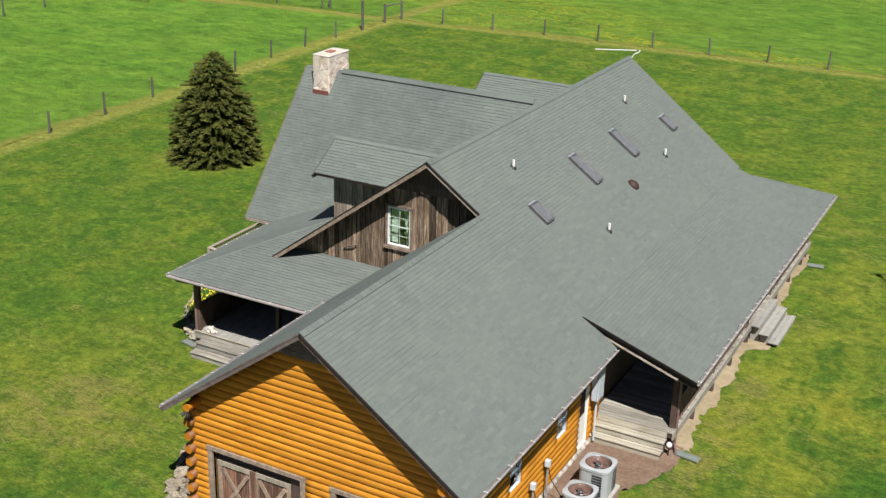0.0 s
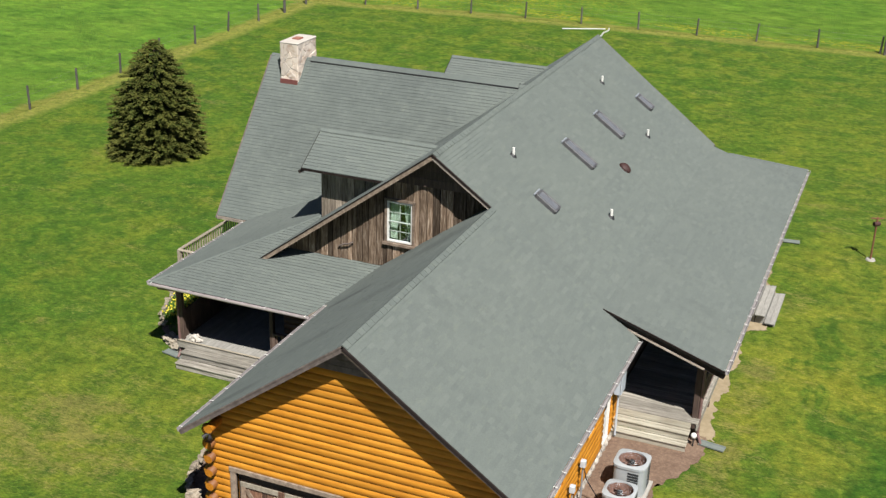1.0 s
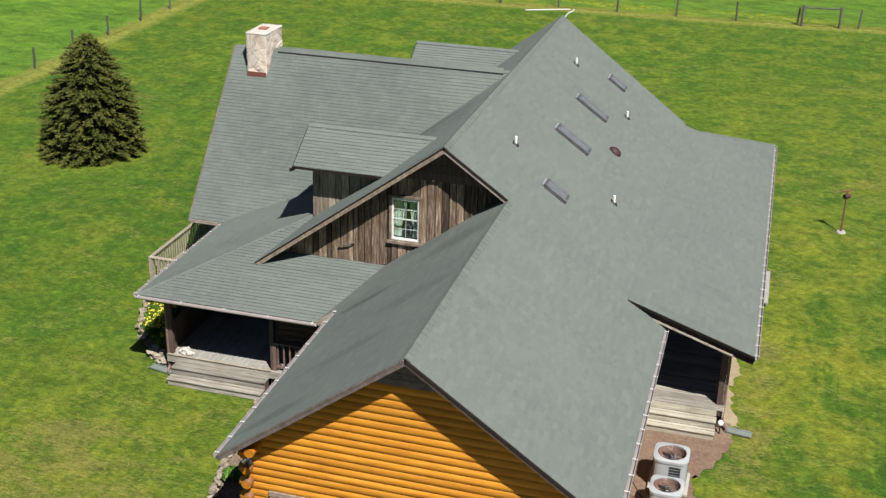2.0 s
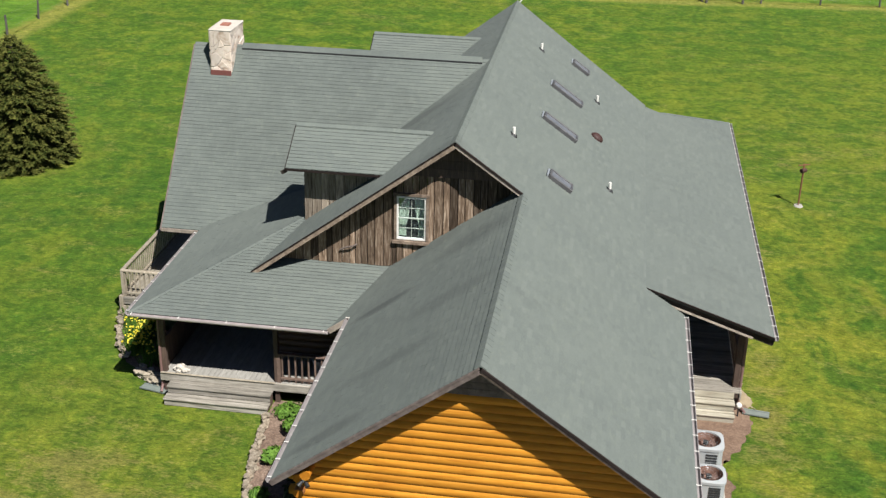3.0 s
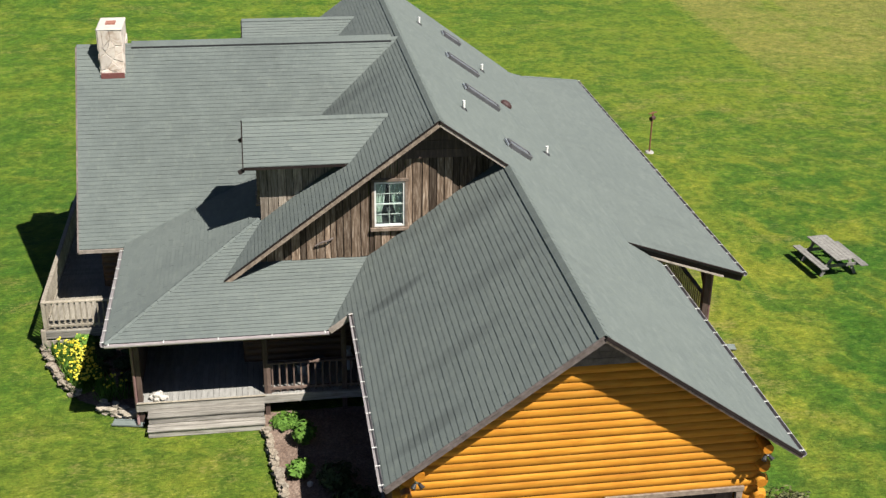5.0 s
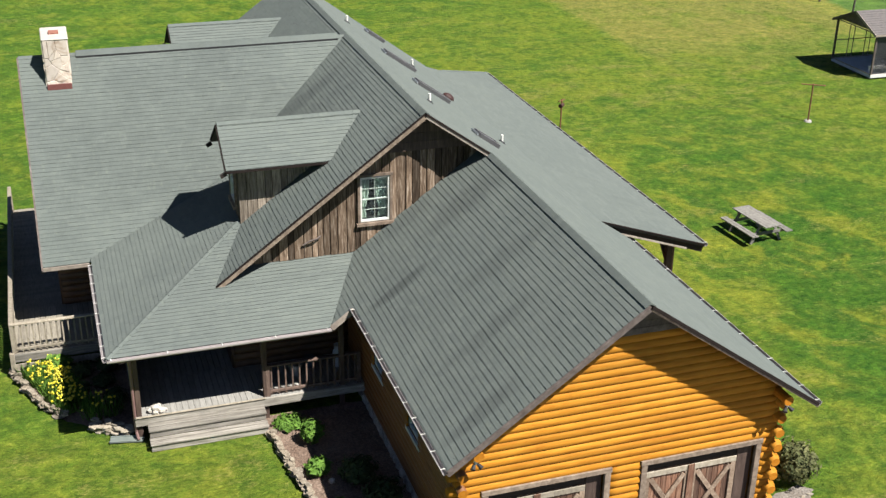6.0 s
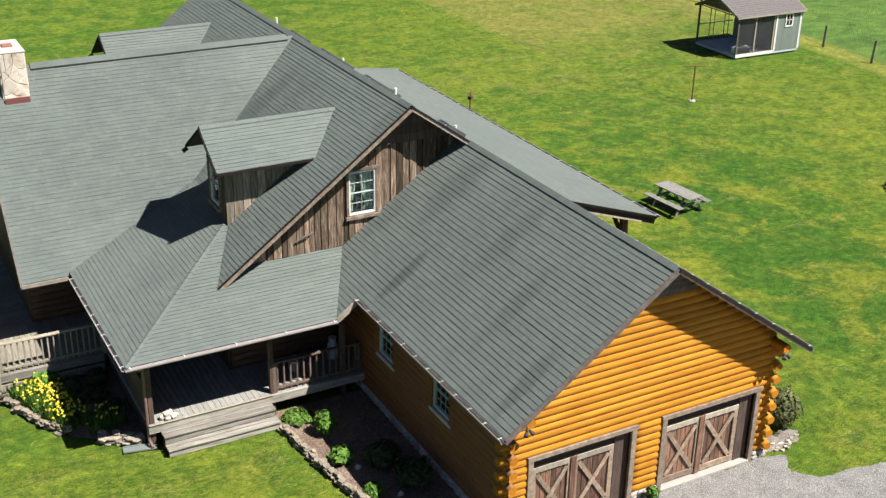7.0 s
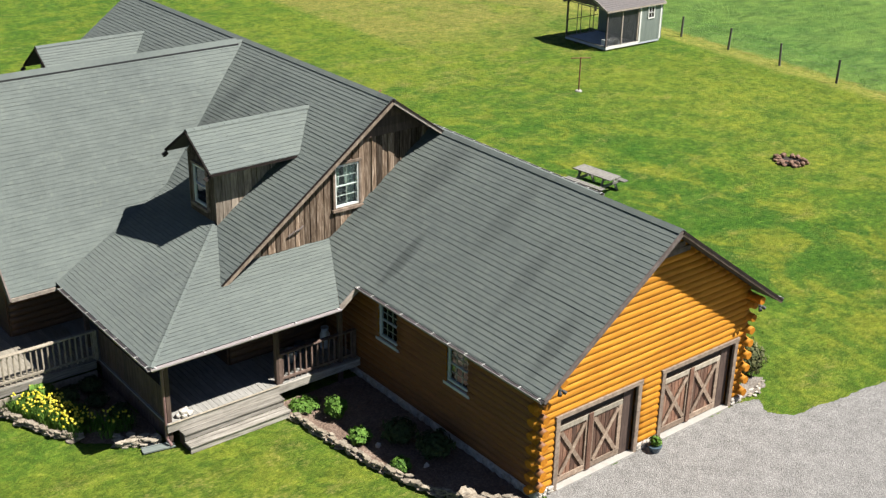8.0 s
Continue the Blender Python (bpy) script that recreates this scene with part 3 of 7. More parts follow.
def sheet(name, outline, material, label, category, lift=0.03, jag=0.12, kind="structure", step=0.08):
    """A patch of other ground with an uneven edge, a little proud of the lawn."""
    pts = []
    for (x0, y0), (x1, y1) in zip(outline, outline[1:] + outline[:1]):
        n = max(1, int(math.hypot(x1 - x0, y1 - y0) / step))
        for k in range(n):
            f = k / n
            x, y = x0 + (x1 - x0) * f, y0 + (y1 - y0) * f
            q = Vector((x * 0.9, y * 0.9, 3.1))
            w = noise.noise_vector(q) + 0.6 * noise.noise_vector(q * 3.7) + 0.4 * noise.noise_vector(q * 11.0)
            pts.append((x + w.x * jag * 1.6, y + w.y * jag * 1.6))
    bm = bmesh.new()
    vs = [bm.verts.new((x, y, 0)) for x, y in pts]
    bm.faces.new(vs)
    bmesh.ops.triangulate(bm, faces=bm.faces)
    for _ in range(2):
        long_edges = [e for e in bm.edges if e.calc_length() > 1.6]
        if long_edges:
            bmesh.ops.subdivide_edges(bm, edges=long_edges, cuts=1)
            bmesh.ops.triangulate(bm, faces=bm.faces)
    for v in bm.verts:
        x, y = v.co.x, v.co.y
        v.co.z = ground_z(x, y) + lift
    return alone(name, bm, material, label, category, kind=kind, smooth=True)


land()
sheet("meadow_west", [(-140, -60), (-32.3, -60), (-32.3, 57.3), (-45, 57.0), (-140, 55.5)], MEADOW, "tall bright green meadow beyond the fence", "meadow", 0.008, 0.1, step=0.3)
sheet("meadow_north", [(-140, 57.6), (-45, 58.3), (-32.2, 57.7), (-16, 59.5), (0, 61.4), (44, 66.5), (90, 130), (-140, 130)], MEADOW_FLOWER, "tall green meadow with yellow flowers beyond the back fence", "meadow", 0.02, 0.1, step=0.3)
sheet("meadow_east", [(34.0, -5), (34.3, 10), (35.1, 20), (35.95, 31), (38.8, 66), (110, 120), (120, -5)], MEADOW_COOL, "tall cool green meadow beyond the side fence", "meadow", 0.008, 0.1, step=0.3)
sheet("gravel_drive", [(-3.4, -0.1), (3.6, -0.1), (4.4, -0.35), (4.0, -0.95), (4.5, -1.45), (5.4, -1.55), (6.6, -1.72), (9.5, -2.0), (24, -2.6), (24, -16), (-7, -16), (-5.2, -3.0)], GRAVEL, "pale grey crushed gravel driveway", "driveway", 0.016, 0.07)
sheet("mulch_bed_front", [(-6.5, 6.5), (-6.32, 5.3), (-6.15, 4.15), (-6.03, 3.25), (-5.84, 2.43), (-5.6, 1.62), (-4.95, 0.75), (-3.9, 0.05), (-3.5, 0.2), (-3.5, 7.4), (-6.5, 7.4)], MULCH, "dark mulch flower bed beside the garage", "flower bed", 0.016, 0.04)
sheet("mulch_bed_west", [(-12.6, 11.6), (-12.3, 10.8), (-12.0, 9.7), (-11.4, 8.7), (-10.6, 8.0), (-9.7, 7.6), (-9.6, 11.8)], MULCH, "dark mulch flower bed below the deck", "flower bed", 0.016, 0.05)
sheet("earth_by_pumps", [(3.7, 1.0), (5.0, 2.4), (5.65, 3.6), (5.75, 6.3), (6.6, 8.3), (6.3, 9.2), (3.8, 8.6)], SOIL, "bare reddish brown earth under the air conditioners", "bare soil", 0.016, 0.12)
sheet("rubble_patch", [(3.9, -0.08), (4.4, -0.12), (5.1, 0.05), (5.45, 0.4), (5.2, 0.6), (4.1, 0.4)], RUBBLE, "pale broken rubble at the garage corner", "rubble", 0.022, 0.08)
sheet("earth_strip_east", [(5.0, 8.9), (6.6, 9.0), (6.36, 10.5), (6.42, 13), (6.3, 16.3), (6.8, 16.9), (6.8, 19.8), (6.3, 20.6), (6.25, 26.4), (5.0, 26.4)], BARE, "pale bare earth strip under the eaves", "bare soil", 0.016, 0.14, step=0.05)


def lawn_tufts():
    """Short uneven grass tufts standing on the lawn; what nobody could count."""
    rng = np.random.default_rng(5)
    n = 90000
    x, y = rng.uniform(-31, 34, n), rng.uniform(-9, 58, n)
    keep = ~((x > -9.7) & (x < 6.9) & (y > 6.4) & (y < 25.5)) & ~((x > -4.4) & (x < 4.6) & (y > -0.3) & (y < 9))
    keep &= ~((x > -6.3) & (x < -3) & (y > 0) & (y < 8)) & ~((y < -0.2) & (x > -7.5) & (x < 5))
    keep &= ~((y < -1.6 - (x - 5) * 0.05) & (x >= 5)) & ~((x > -12.7) & (x < -9) & (y > 7.6) & (y < 22))
    keep &= ~((x > 3.5) & (x < 6.7) & (y > 1.5) & (y < 25.5))
    x, y = x[keep], y[keep]
    n = len(x)
    z = np.array([ground_z(a, b) for a, b in zip(x, y)])
    h = rng.uniform(0.006, 0.018, n)
    verts, faces = [], []
    for k in range(3):
        a = rng.uniform(0, math.tau, n)
        w = rng.uniform(0.025, 0.06, n)
        lean = rng.uniform(-0.12, 0.12, (n, 2))
        dx, dy = np.cos(a) * w, np.sin(a) * w
        tri = np.stack([np.stack([x - dx, y - dy, z - 0.01], 1), np.stack([x + dx, y + dy, z - 0.01], 1), np.stack([x + lean[:, 0], y + lean[:, 1], z + h], 1)], 1)
        verts.append(tri.reshape(-1, 3))
    v = np.concatenate(verts)
    me = bpy.data.meshes.new("grass_tufts")
    me.vertices.add(len(v))
    me.vertices.foreach_set("co", v.ravel())
    me.loops.add(len(v))
    me.loops.foreach_set("vertex_index", np.arange(len(v), dtype=np.int32))
    me.polygons.add(len(v) // 3)
    me.polygons.foreach_set("loop_start", np.arange(0, len(v), 3, dtype=np.int32))
    me.materials.append(GRASS)
    me.update(calc_edges=True)
    tagged(new("grass_tufts", me), "short uneven green grass tufts over the lawn", "grass", kind="stuff")


lawn_tufts()

# ---- the house ----
house = thing("house", 0, 0, 0, "log house with grey shingle roofs, porches and attached orange log garage", "house")


def clip(poly, nx, ny, c):
    """The part of a flat outline with nx * x + ny * y >= c."""
    res = []
    for (x0, y0), (x1, y1) in zip(poly, poly[1:] + poly[:1]):
        d0, d1 = nx * x0 + ny * y0 - c, nx * x1 + ny * y1 - c
        if d0 >= 0:
            res.append((x0, y0))
        if d0 * d1 < 0:
            f = d0 / (d0 - d1)
            res.append((x0 + (x1 - x0) * f, y0 + (y1 - y0) * f))
    return res


class Slope:
    """A roof slope: height z0 at (x0, y0), rising by gx, gy."""

    def __init__(self, x0, y0, z0, gx, gy):
        self.o, self.z0, self.g = (x0, y0), z0, (gx, gy)
        self.run = math.hypot(gx, gy)
        self.n = Vector((-gx, -gy, 1)).normalized()

    def z(self, x, y):
        return self.z0 + self.g[0] * (x - self.o[0]) + self.g[1] * (y - self.o[1])

    def at(self, x, y, lift=0.0):
        return Vector((x, y, self.z(x, y))) + self.n * lift


def roof(slope, polys, label, seed, thick=0.085, exposure=0.12, relief=1.0, single=None):
    rnd = random.Random(seed)
    bm = bmesh.new()
    for poly in polys:
        lo = [bm.verts.new(slope.at(x, y, -thick)) for x, y in poly]
        hi = [bm.verts.new(slope.at(x, y, -0.004)) for x, y in poly]
        bm.faces.new(hi)
        bm.faces.new(lo[::-1])
        for i in range(len(poly)):
            j = (i + 1) % len(poly)
            bm.faces.new((lo[i], lo[j], hi[j], hi[i]))
    base = part("roof_slope", bm, FELT, house, label)
    ux, uy = slope.g[0] / slope.run, slope.g[1] / slope.run
    wx, wy = -uy, ux
    e = exposure / math.sqrt(1 + slope.run ** 2)
    ts = [ux * (x - slope.o[0]) + uy * (y - slope.o[1]) for p in polys for x, y in p]
    k = math.floor(min(ts) / e)
    loose = 0
    while k * e < max(ts) - 0.01:
        t0 = k * e
        t1 = t0 + e
        bm = bmesh.new()
        off = ux * slope.o[0] + uy * slope.o[1]
        sag = 0.003 * rnd.random()
        for poly in polys:
            band = clip(clip(poly, ux, uy, t0 + off), -ux, -uy, -(t1 + off))
            if len(band) < 3:
                continue
            ws = [wx * x + wy * y for x, y in band]
            w = min(ws) - rnd.random() * 0.9
            while w < max(ws):
                w2 = w + rnd.choice((0.16, 0.22, 0.3, 0.42, 0.5))
                tab = clip(clip(band, wx, wy, w), -wx, -wy, -w2)
                w = w2
                if len(tab) < 3:
                    continue
                up = sag + relief * (0.0025 if rnd.random() < 0.4 else 0.0)
                low = relief * rnd.uniform(-0.004, 0.004)
                mid_y = sum(q[1] for q in tab) / len(tab)
                alone_tab = single is not None and mid_y < single and loose < 290
                into = bmesh.new() if alone_tab else bm
                lo, hi = [], []
                for x, y in tab:
                    f = (ux * x + uy * y - off - t0) / e
                    if f < 0.02 and k * e > min(ts) + e:
                        x, y = x + ux * low, y + uy * low
                    hi.append(into.verts.new(slope.at(x, y, 0.012 + 0.004 * relief + up - 0.011 * f)))
                    lo.append(into.verts.new(slope.at(x, y, -0.002)))
                try:
                    into.faces.new(hi)
                    for i in range(len(tab)):
                        j = (i + 1) % len(tab)
                        into.faces.new((lo[i], lo[j], hi[j], hi[i])).material_index = 1
                except ValueError:
                    pass
                if alone_tab:
                    part("shingle", into, (SHINGLE, SHINGLE_EDGE), base)
                    loose += 1
        if bm.faces:
            part("shingle_course", bm, (SHINGLE, SHINGLE_EDGE), base)
        else:
            bm.free()
        k += 1
    return base


# levels and lines of the plan
RX, RZ = -1.81, 7.545          # main ridge
GZ = 6.28                      # garage ridge at x = 0
MS, MN = 8.43, 25.2            # main roof, both rakes
WR, WE = 16.57, 12.48          # wing ridge and near eave
PX, PY, PZ = -10.26, 6.69, 2.74  # porch corner
EAST = Slope(0, 0, GZ, -0.699, 0)
GWEST = Slope(0, 0, GZ, 0.735, 0)
MWEST = Slope(RX, 0, RZ, 0.742, 0)
WSOUTH = Slope(0, WR, RZ, 0, 1.194)
WNORTH = Slope(0, WR, RZ, 0, -1.194)
PSOUTH = Slope(PX, PY, PZ, 0, 0.385)
PWEST = Slope(PX, PY, PZ, 0.385, 0)
PEAST = Slope(3.32, 0, 3.96, -0.334, 0)
roof(EAST, [[(0, -0.57), (4.385, -0.57), (4.385, MS), (0, MS)]], "grey-green asphalt shingle garage slope in full sun", 1, relief=0.0)
roof(EAST, [[(RX, MS), (3.32, MS), (3.32, 24.5), (RX, MN)]], "grey-green asphalt shingle main slope in full sun", 2, relief=0.0)
roof(PEAST, [[(3.32, 8.36), (6.755, 8.36), (6.755, 24.3), (3.32, 24.3)], [(3.9, 24.3), (6.755, 24.3), (6.755, 26.6)]], "low grey shingle slope over the back porch", 3, relief=0.0)
PNORTH = Slope(6.755, 26.6, PEAST.z(6.755, 0), 0, -0.4146)
roof(PNORTH, [[(6.755, 26.6), (3.9, 24.3), (2.2, 24.3), (2.2, 26.6)]], "low grey shingle slope round the back corner", 13, relief=0.0)
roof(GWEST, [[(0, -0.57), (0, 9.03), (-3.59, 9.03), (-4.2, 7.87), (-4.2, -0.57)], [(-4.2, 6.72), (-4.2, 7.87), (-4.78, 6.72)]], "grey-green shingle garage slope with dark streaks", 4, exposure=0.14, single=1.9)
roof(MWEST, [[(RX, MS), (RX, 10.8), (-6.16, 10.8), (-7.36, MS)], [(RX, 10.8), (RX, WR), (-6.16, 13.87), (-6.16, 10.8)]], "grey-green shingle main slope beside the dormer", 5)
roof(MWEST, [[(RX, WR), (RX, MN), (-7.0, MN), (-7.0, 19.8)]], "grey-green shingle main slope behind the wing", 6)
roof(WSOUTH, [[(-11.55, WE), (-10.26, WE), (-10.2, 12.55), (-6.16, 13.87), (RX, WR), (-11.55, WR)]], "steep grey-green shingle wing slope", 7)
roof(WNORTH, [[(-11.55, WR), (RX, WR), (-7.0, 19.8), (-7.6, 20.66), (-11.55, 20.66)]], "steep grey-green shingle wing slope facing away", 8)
roof(PSOUTH, [[(PX, PY), (-4.82, PY), (-3.59, 9.03), (-7.92, 9.03)], [(-7.92, 9.03), (-7.05, 9.03), (-6.16, 10.79)]], "low grey-green shingle front porch slope", 9)
roof(PWEST, [[(PX, PY), (-6.16, 10.79), (-6.16, 13.87), (PX, 12.55)]], "low grey-green shingle side porch slope", 10)


def cap(pts, slope_a, slope_b, name="ridge_cap", material=None, w=0.13, lift=0.028):
    """Overlapping bent cap shingles along a ridge or hip."""
    a, b = Vector(pts[0]), Vector(pts[1])
    d = b - a
    n = max(2, int(d.length / 0.22))
    na, nb = slope_a.n, slope_b.n
    dn = d.normalized()
    sa, sb = dn.cross(na).normalized(), dn.cross(nb).normalized()
    if sa.dot(Vector((slope_a.g[0], slope_a.g[1], slope_a.run ** 2))) > 0:
        sa = -sa
    if sb.dot(Vector((slope_b.g[0], slope_b.g[1], slope_b.run ** 2))) > 0:
        sb = -sb
    strip = bmesh.new()
    beam(strip, a - Vector((0, 0, 0.03)), b - Vector((0, 0, 0.03)), 0.08, 0.05)
    base = part(name, strip, FELT, house, "ridge strip under cap shingles")
    for i in range(n):
        p, q = a + d * (i / n), a + d * ((i + 1.25) / n)
        if i == n - 1:
            q = b
        bm = bmesh.new()
        rows = []
        for c, l in ((p, lift + 0.01), (q, lift)):
            top = c + Vector((0, 0, l + 0.01))
            rows.append([bm.verts.new(v) for v in (c + sa * w + na * (l - 0.02), c + sa * w + na * l, top, c + sb * w + nb * l, c + sb * w + nb * (l - 0.02))])
        for k in range(4):
            bm.faces.new((rows[0][k], rows[0][k + 1], rows[1][k + 1], rows[1][k]))
        bm.faces.new(rows[0])
        bm.faces.new(rows[1][::-1])
        part("cap_shingle", bm, material or SHINGLE, base)
    return base


cap([(0, -0.57, GZ), (0, 8.43, GZ)], GWEST, EAST)
cap([(RX, MS, RZ), (RX, MN, RZ)], MWEST, EAST)
cap([(6.755, 26.6, PEAST.z(6.755, 0)), (3.95, 24.34, PEAST.z(3.95, 0))], PEAST, PNORTH, w=0.07, lift=0.015)
cap([(PX, PY, PZ), (-6.16, 10.79, PWEST.z(-6.16, 0))], PSOUTH, PWEST, w=0.07, lift=0.015)


def ridge_vent():
    """A raised black vent strip on the wing's ridge."""
    bm = bmesh.new()
    for s in (-1, 1):
        vs = [bm.verts.new(v) for x in (-9.95, -2.1) for v in ((x, WR, RZ + 0.07), (x, WR + s * 0.13, RZ - 0.075), (x, WR + s * 0.13, RZ - 0.15))]
        bm.faces.new((vs[0], vs[1], vs[4], vs[3])).material_index = 1
        bm.faces.new((vs[1], vs[2], vs[5], vs[4]))
        bm.faces.new(vs[0:3])
        bm.faces.new(vs[3:6])
    part("ridge_vent", bm, (BLACK, SHINGLE), house, "raised black ridge vent strip")


ridge_vent()


def edge_board(a, b, name="rake_board", material=None, w=0.045, h=0.2, drop=0.1, label=""):
    bm = bmesh.new()
    z = Vector((0, 0, -drop))
    beam(bm, Vector(a) + z, Vector(b) + z, w, h)
    return part(name, bm, material or TRIM, house, label)


def rake(slope, x0, x1, y, pale=0.1, dark=0.05, board=None, drip=None):
    """Fascia along a sloping roof edge: a paler board below a dark drip edge."""
    edge_board((x0, y - 0.012, slope.z(x0, 0)), (x1, y - 0.012, slope.z(x1, 0)), "drip_edge", drip or NEAR_BLACK, 0.05, dark, dark / 2 - 0.012, "thin brown drip edge")
    edge_board((x0, y, slope.z(x0, 0)), (x1, y, slope.z(x1, 0)), material=board, h=pale, drop=dark - 0.012 + pale / 2)


rake(GWEST, -4.2, -0.02, -0.59, 0.11, 0.03, TRIM, TRIM)
rake(EAST, 0.02, 4.385, -0.59, 0.05, 0.07, CASING)
rake(MWEST, -7.36, RX - 0.02, MS - 0.02, 0.13, 0.03, FRAME_TAN)
rake(EAST, RX + 0.02, 0.1, MS - 0.02, 0.08, 0.055, TRIM_GREY)
# the back porch's edge: under the overhang the shade is a black board, its sunlit foot a pale strip
edge_board((3.32, 8.345, PEAST.z(3.32, 0)), (6.755, 8.345, PEAST.z(6.755, 0)), "drip_edge", NEAR_BLACK, 0.03, 0.035, 0.008, "drip edge coloured as dark as the overhang's shade")
edge_board((3.32, 8.47, PEAST.z(3.32, 0)), (6.755, 8.47, PEAST.z(6.755, 0)), "rake_board", SEAM, 0.04, 0.2, 0.19, "board under the roof edge, coloured as dark as its shade")
edge_board((3.32, 8.43, PEAST.z(3.32, 0)), (6.2, 8.43, PEAST.z(6.2, 0)), "trim_strip", TRIM_GREY, 0.04, 0.05, 0.275, "pale strip for the sunlit foot of the board")
edge_board((RX, MN + 0.02, RZ), (3.32, 24.52, EAST.z(3.32, 0)), h=0.12, drop=0.07)
edge_board((-11.57, WE, WSOUTH.z(0, WE)), (-11.57, WR, RZ), drop=0.12)
edge_board((-11.57, 20.66, WNORTH.z(0, 20.66)), (-11.57, WR, RZ), drop=0.12)
edge_board((-11.55, WE - 0.02, WSOUTH.z(0, WE)), (-10.3, WE - 0.02, WSOUTH.z(0, WE)), "fascia", TRIM_GREY, h=0.1, drop=0.06)
edge_board((-4.2, 6.7, GWEST.z(-4.2, 0)), (-4.78, 6.7, GWEST.z(-4.78, 0)), "valley_board", TRIM_GREY, 0.05, 0.14, 0.05)


def gutter(a, b, side, bracket_step=0.62, material=None):
    """A U-shaped gutter from a to b with light straps across; side points away from the roof."""
    a, b, s = Vector(a), Vector(b), Vector(side)
    d = (b - a)
    dn = d.normalized()
    g = bmesh.new()
    prof = [(-0.005, -0.01), (-0.005, -0.075), (0.055, -0.09), (0.095, -0.045), (0.1, 0.0), (0.086, 0.0), (0.08, -0.036), (0.05, -0.078), (0.01, -0.068), (0.01, -0.01)]
    rings = [[g.verts.new(p + s * x + Vector((0, 0, z))) for x, z in prof] for p in (a, b)]
    for i in range(len(prof)):
        j = (i + 1) % len(prof)
        g.faces.new((rings[0][i], rings[0][j], rings[1][j], rings[1][i]))
    g.faces.new(rings[0])
    g.faces.new(rings[1])
    ob = part("gutter", g, material or GUTTER, house, "metal eave gutter with straps")
    n = int(d.length / bracket_step)
    for i in range(n + 1):
        p = a + dn * (0.1 + i * (d.length - 0.2) / max(1, n))
        bm = bmesh.new()
        beam(bm, p + s * -0.02 + Vector((0, 0, 0.01)), p + s * 0.1 + Vector((0, 0, 0.005)), 0.022, 0.006)
        part("strap", bm, WHITE, ob)
    return ob


ez = GWEST.z(-4.2, 0)
gutter((-4.21, -0.57, ez), (-4.21, 6.74, ez), (-1, 0, 0))
gutter((4.395, -0.57, EAST.z(4.385, 0)), (4.395, 8.4, EAST.z(4.385, 0)), (1, 0, 0))
gutter((PX, PY - 0.01, PZ), (-4.8, PY - 0.01, PZ), (0, -1, 0), 1.3, GUTTER_LIT)
gutter((PX - 0.01, PY, PZ), (PX - 0.01, 12.2, PZ), (-1, 0, 0), 0.6)
gutter((6.765, 8.36, PEAST.z(6.755, 0)), (6.765, 26.6, PEAST.z(6.755, 0)), (1, 0, 0), 0.6)

# ---- walls ----
ROW = 0.19


def log_piece(a, b, parent, material, r=0.112, tall=1.16, tip=0.3, ends=(False, False)):
    """A log of a stacked wall, pressed into its neighbours; rounder at a free end."""
    bm = bmesh.new()
    a, b = Vector(a), Vector(b)
    d = (b - a).normalized()
    side = d.cross(Vector((0, 0, 1))).normalized()
    n = 12
    reach = min(tip, (b - a).length * 0.3)
    rings = []
    for p, t in ((a, 0.92 if ends[0] else tall), (a + d * reach, tall), (b - d * reach, tall), (b, 0.92 if ends[1] else tall)):
        rings.append([bm.verts.new(p + (side * math.cos(k * math.tau / n) + Vector((0, 0, t * math.sin(k * math.tau / n)))) * r) for k in range(n)])
    for r0, r1 in zip(rings, rings[1:]):
        for k in range(n):
            bm.faces.new((r0[k], r0[(k + 1) % n], r1[(k + 1) % n], r1[k]))
    for ring in (rings[0][::-1], rings[-1]):
        bm.faces.new(ring).material_index = 1
    ob = part("log", bm, (material, LOG_END if material in (LOG, LOG_WEST) else material), parent)
    ob.data.polygons.foreach_set("use_smooth", [len(f.vertices) == 4 for f in ob.data.polygons])
    return ob


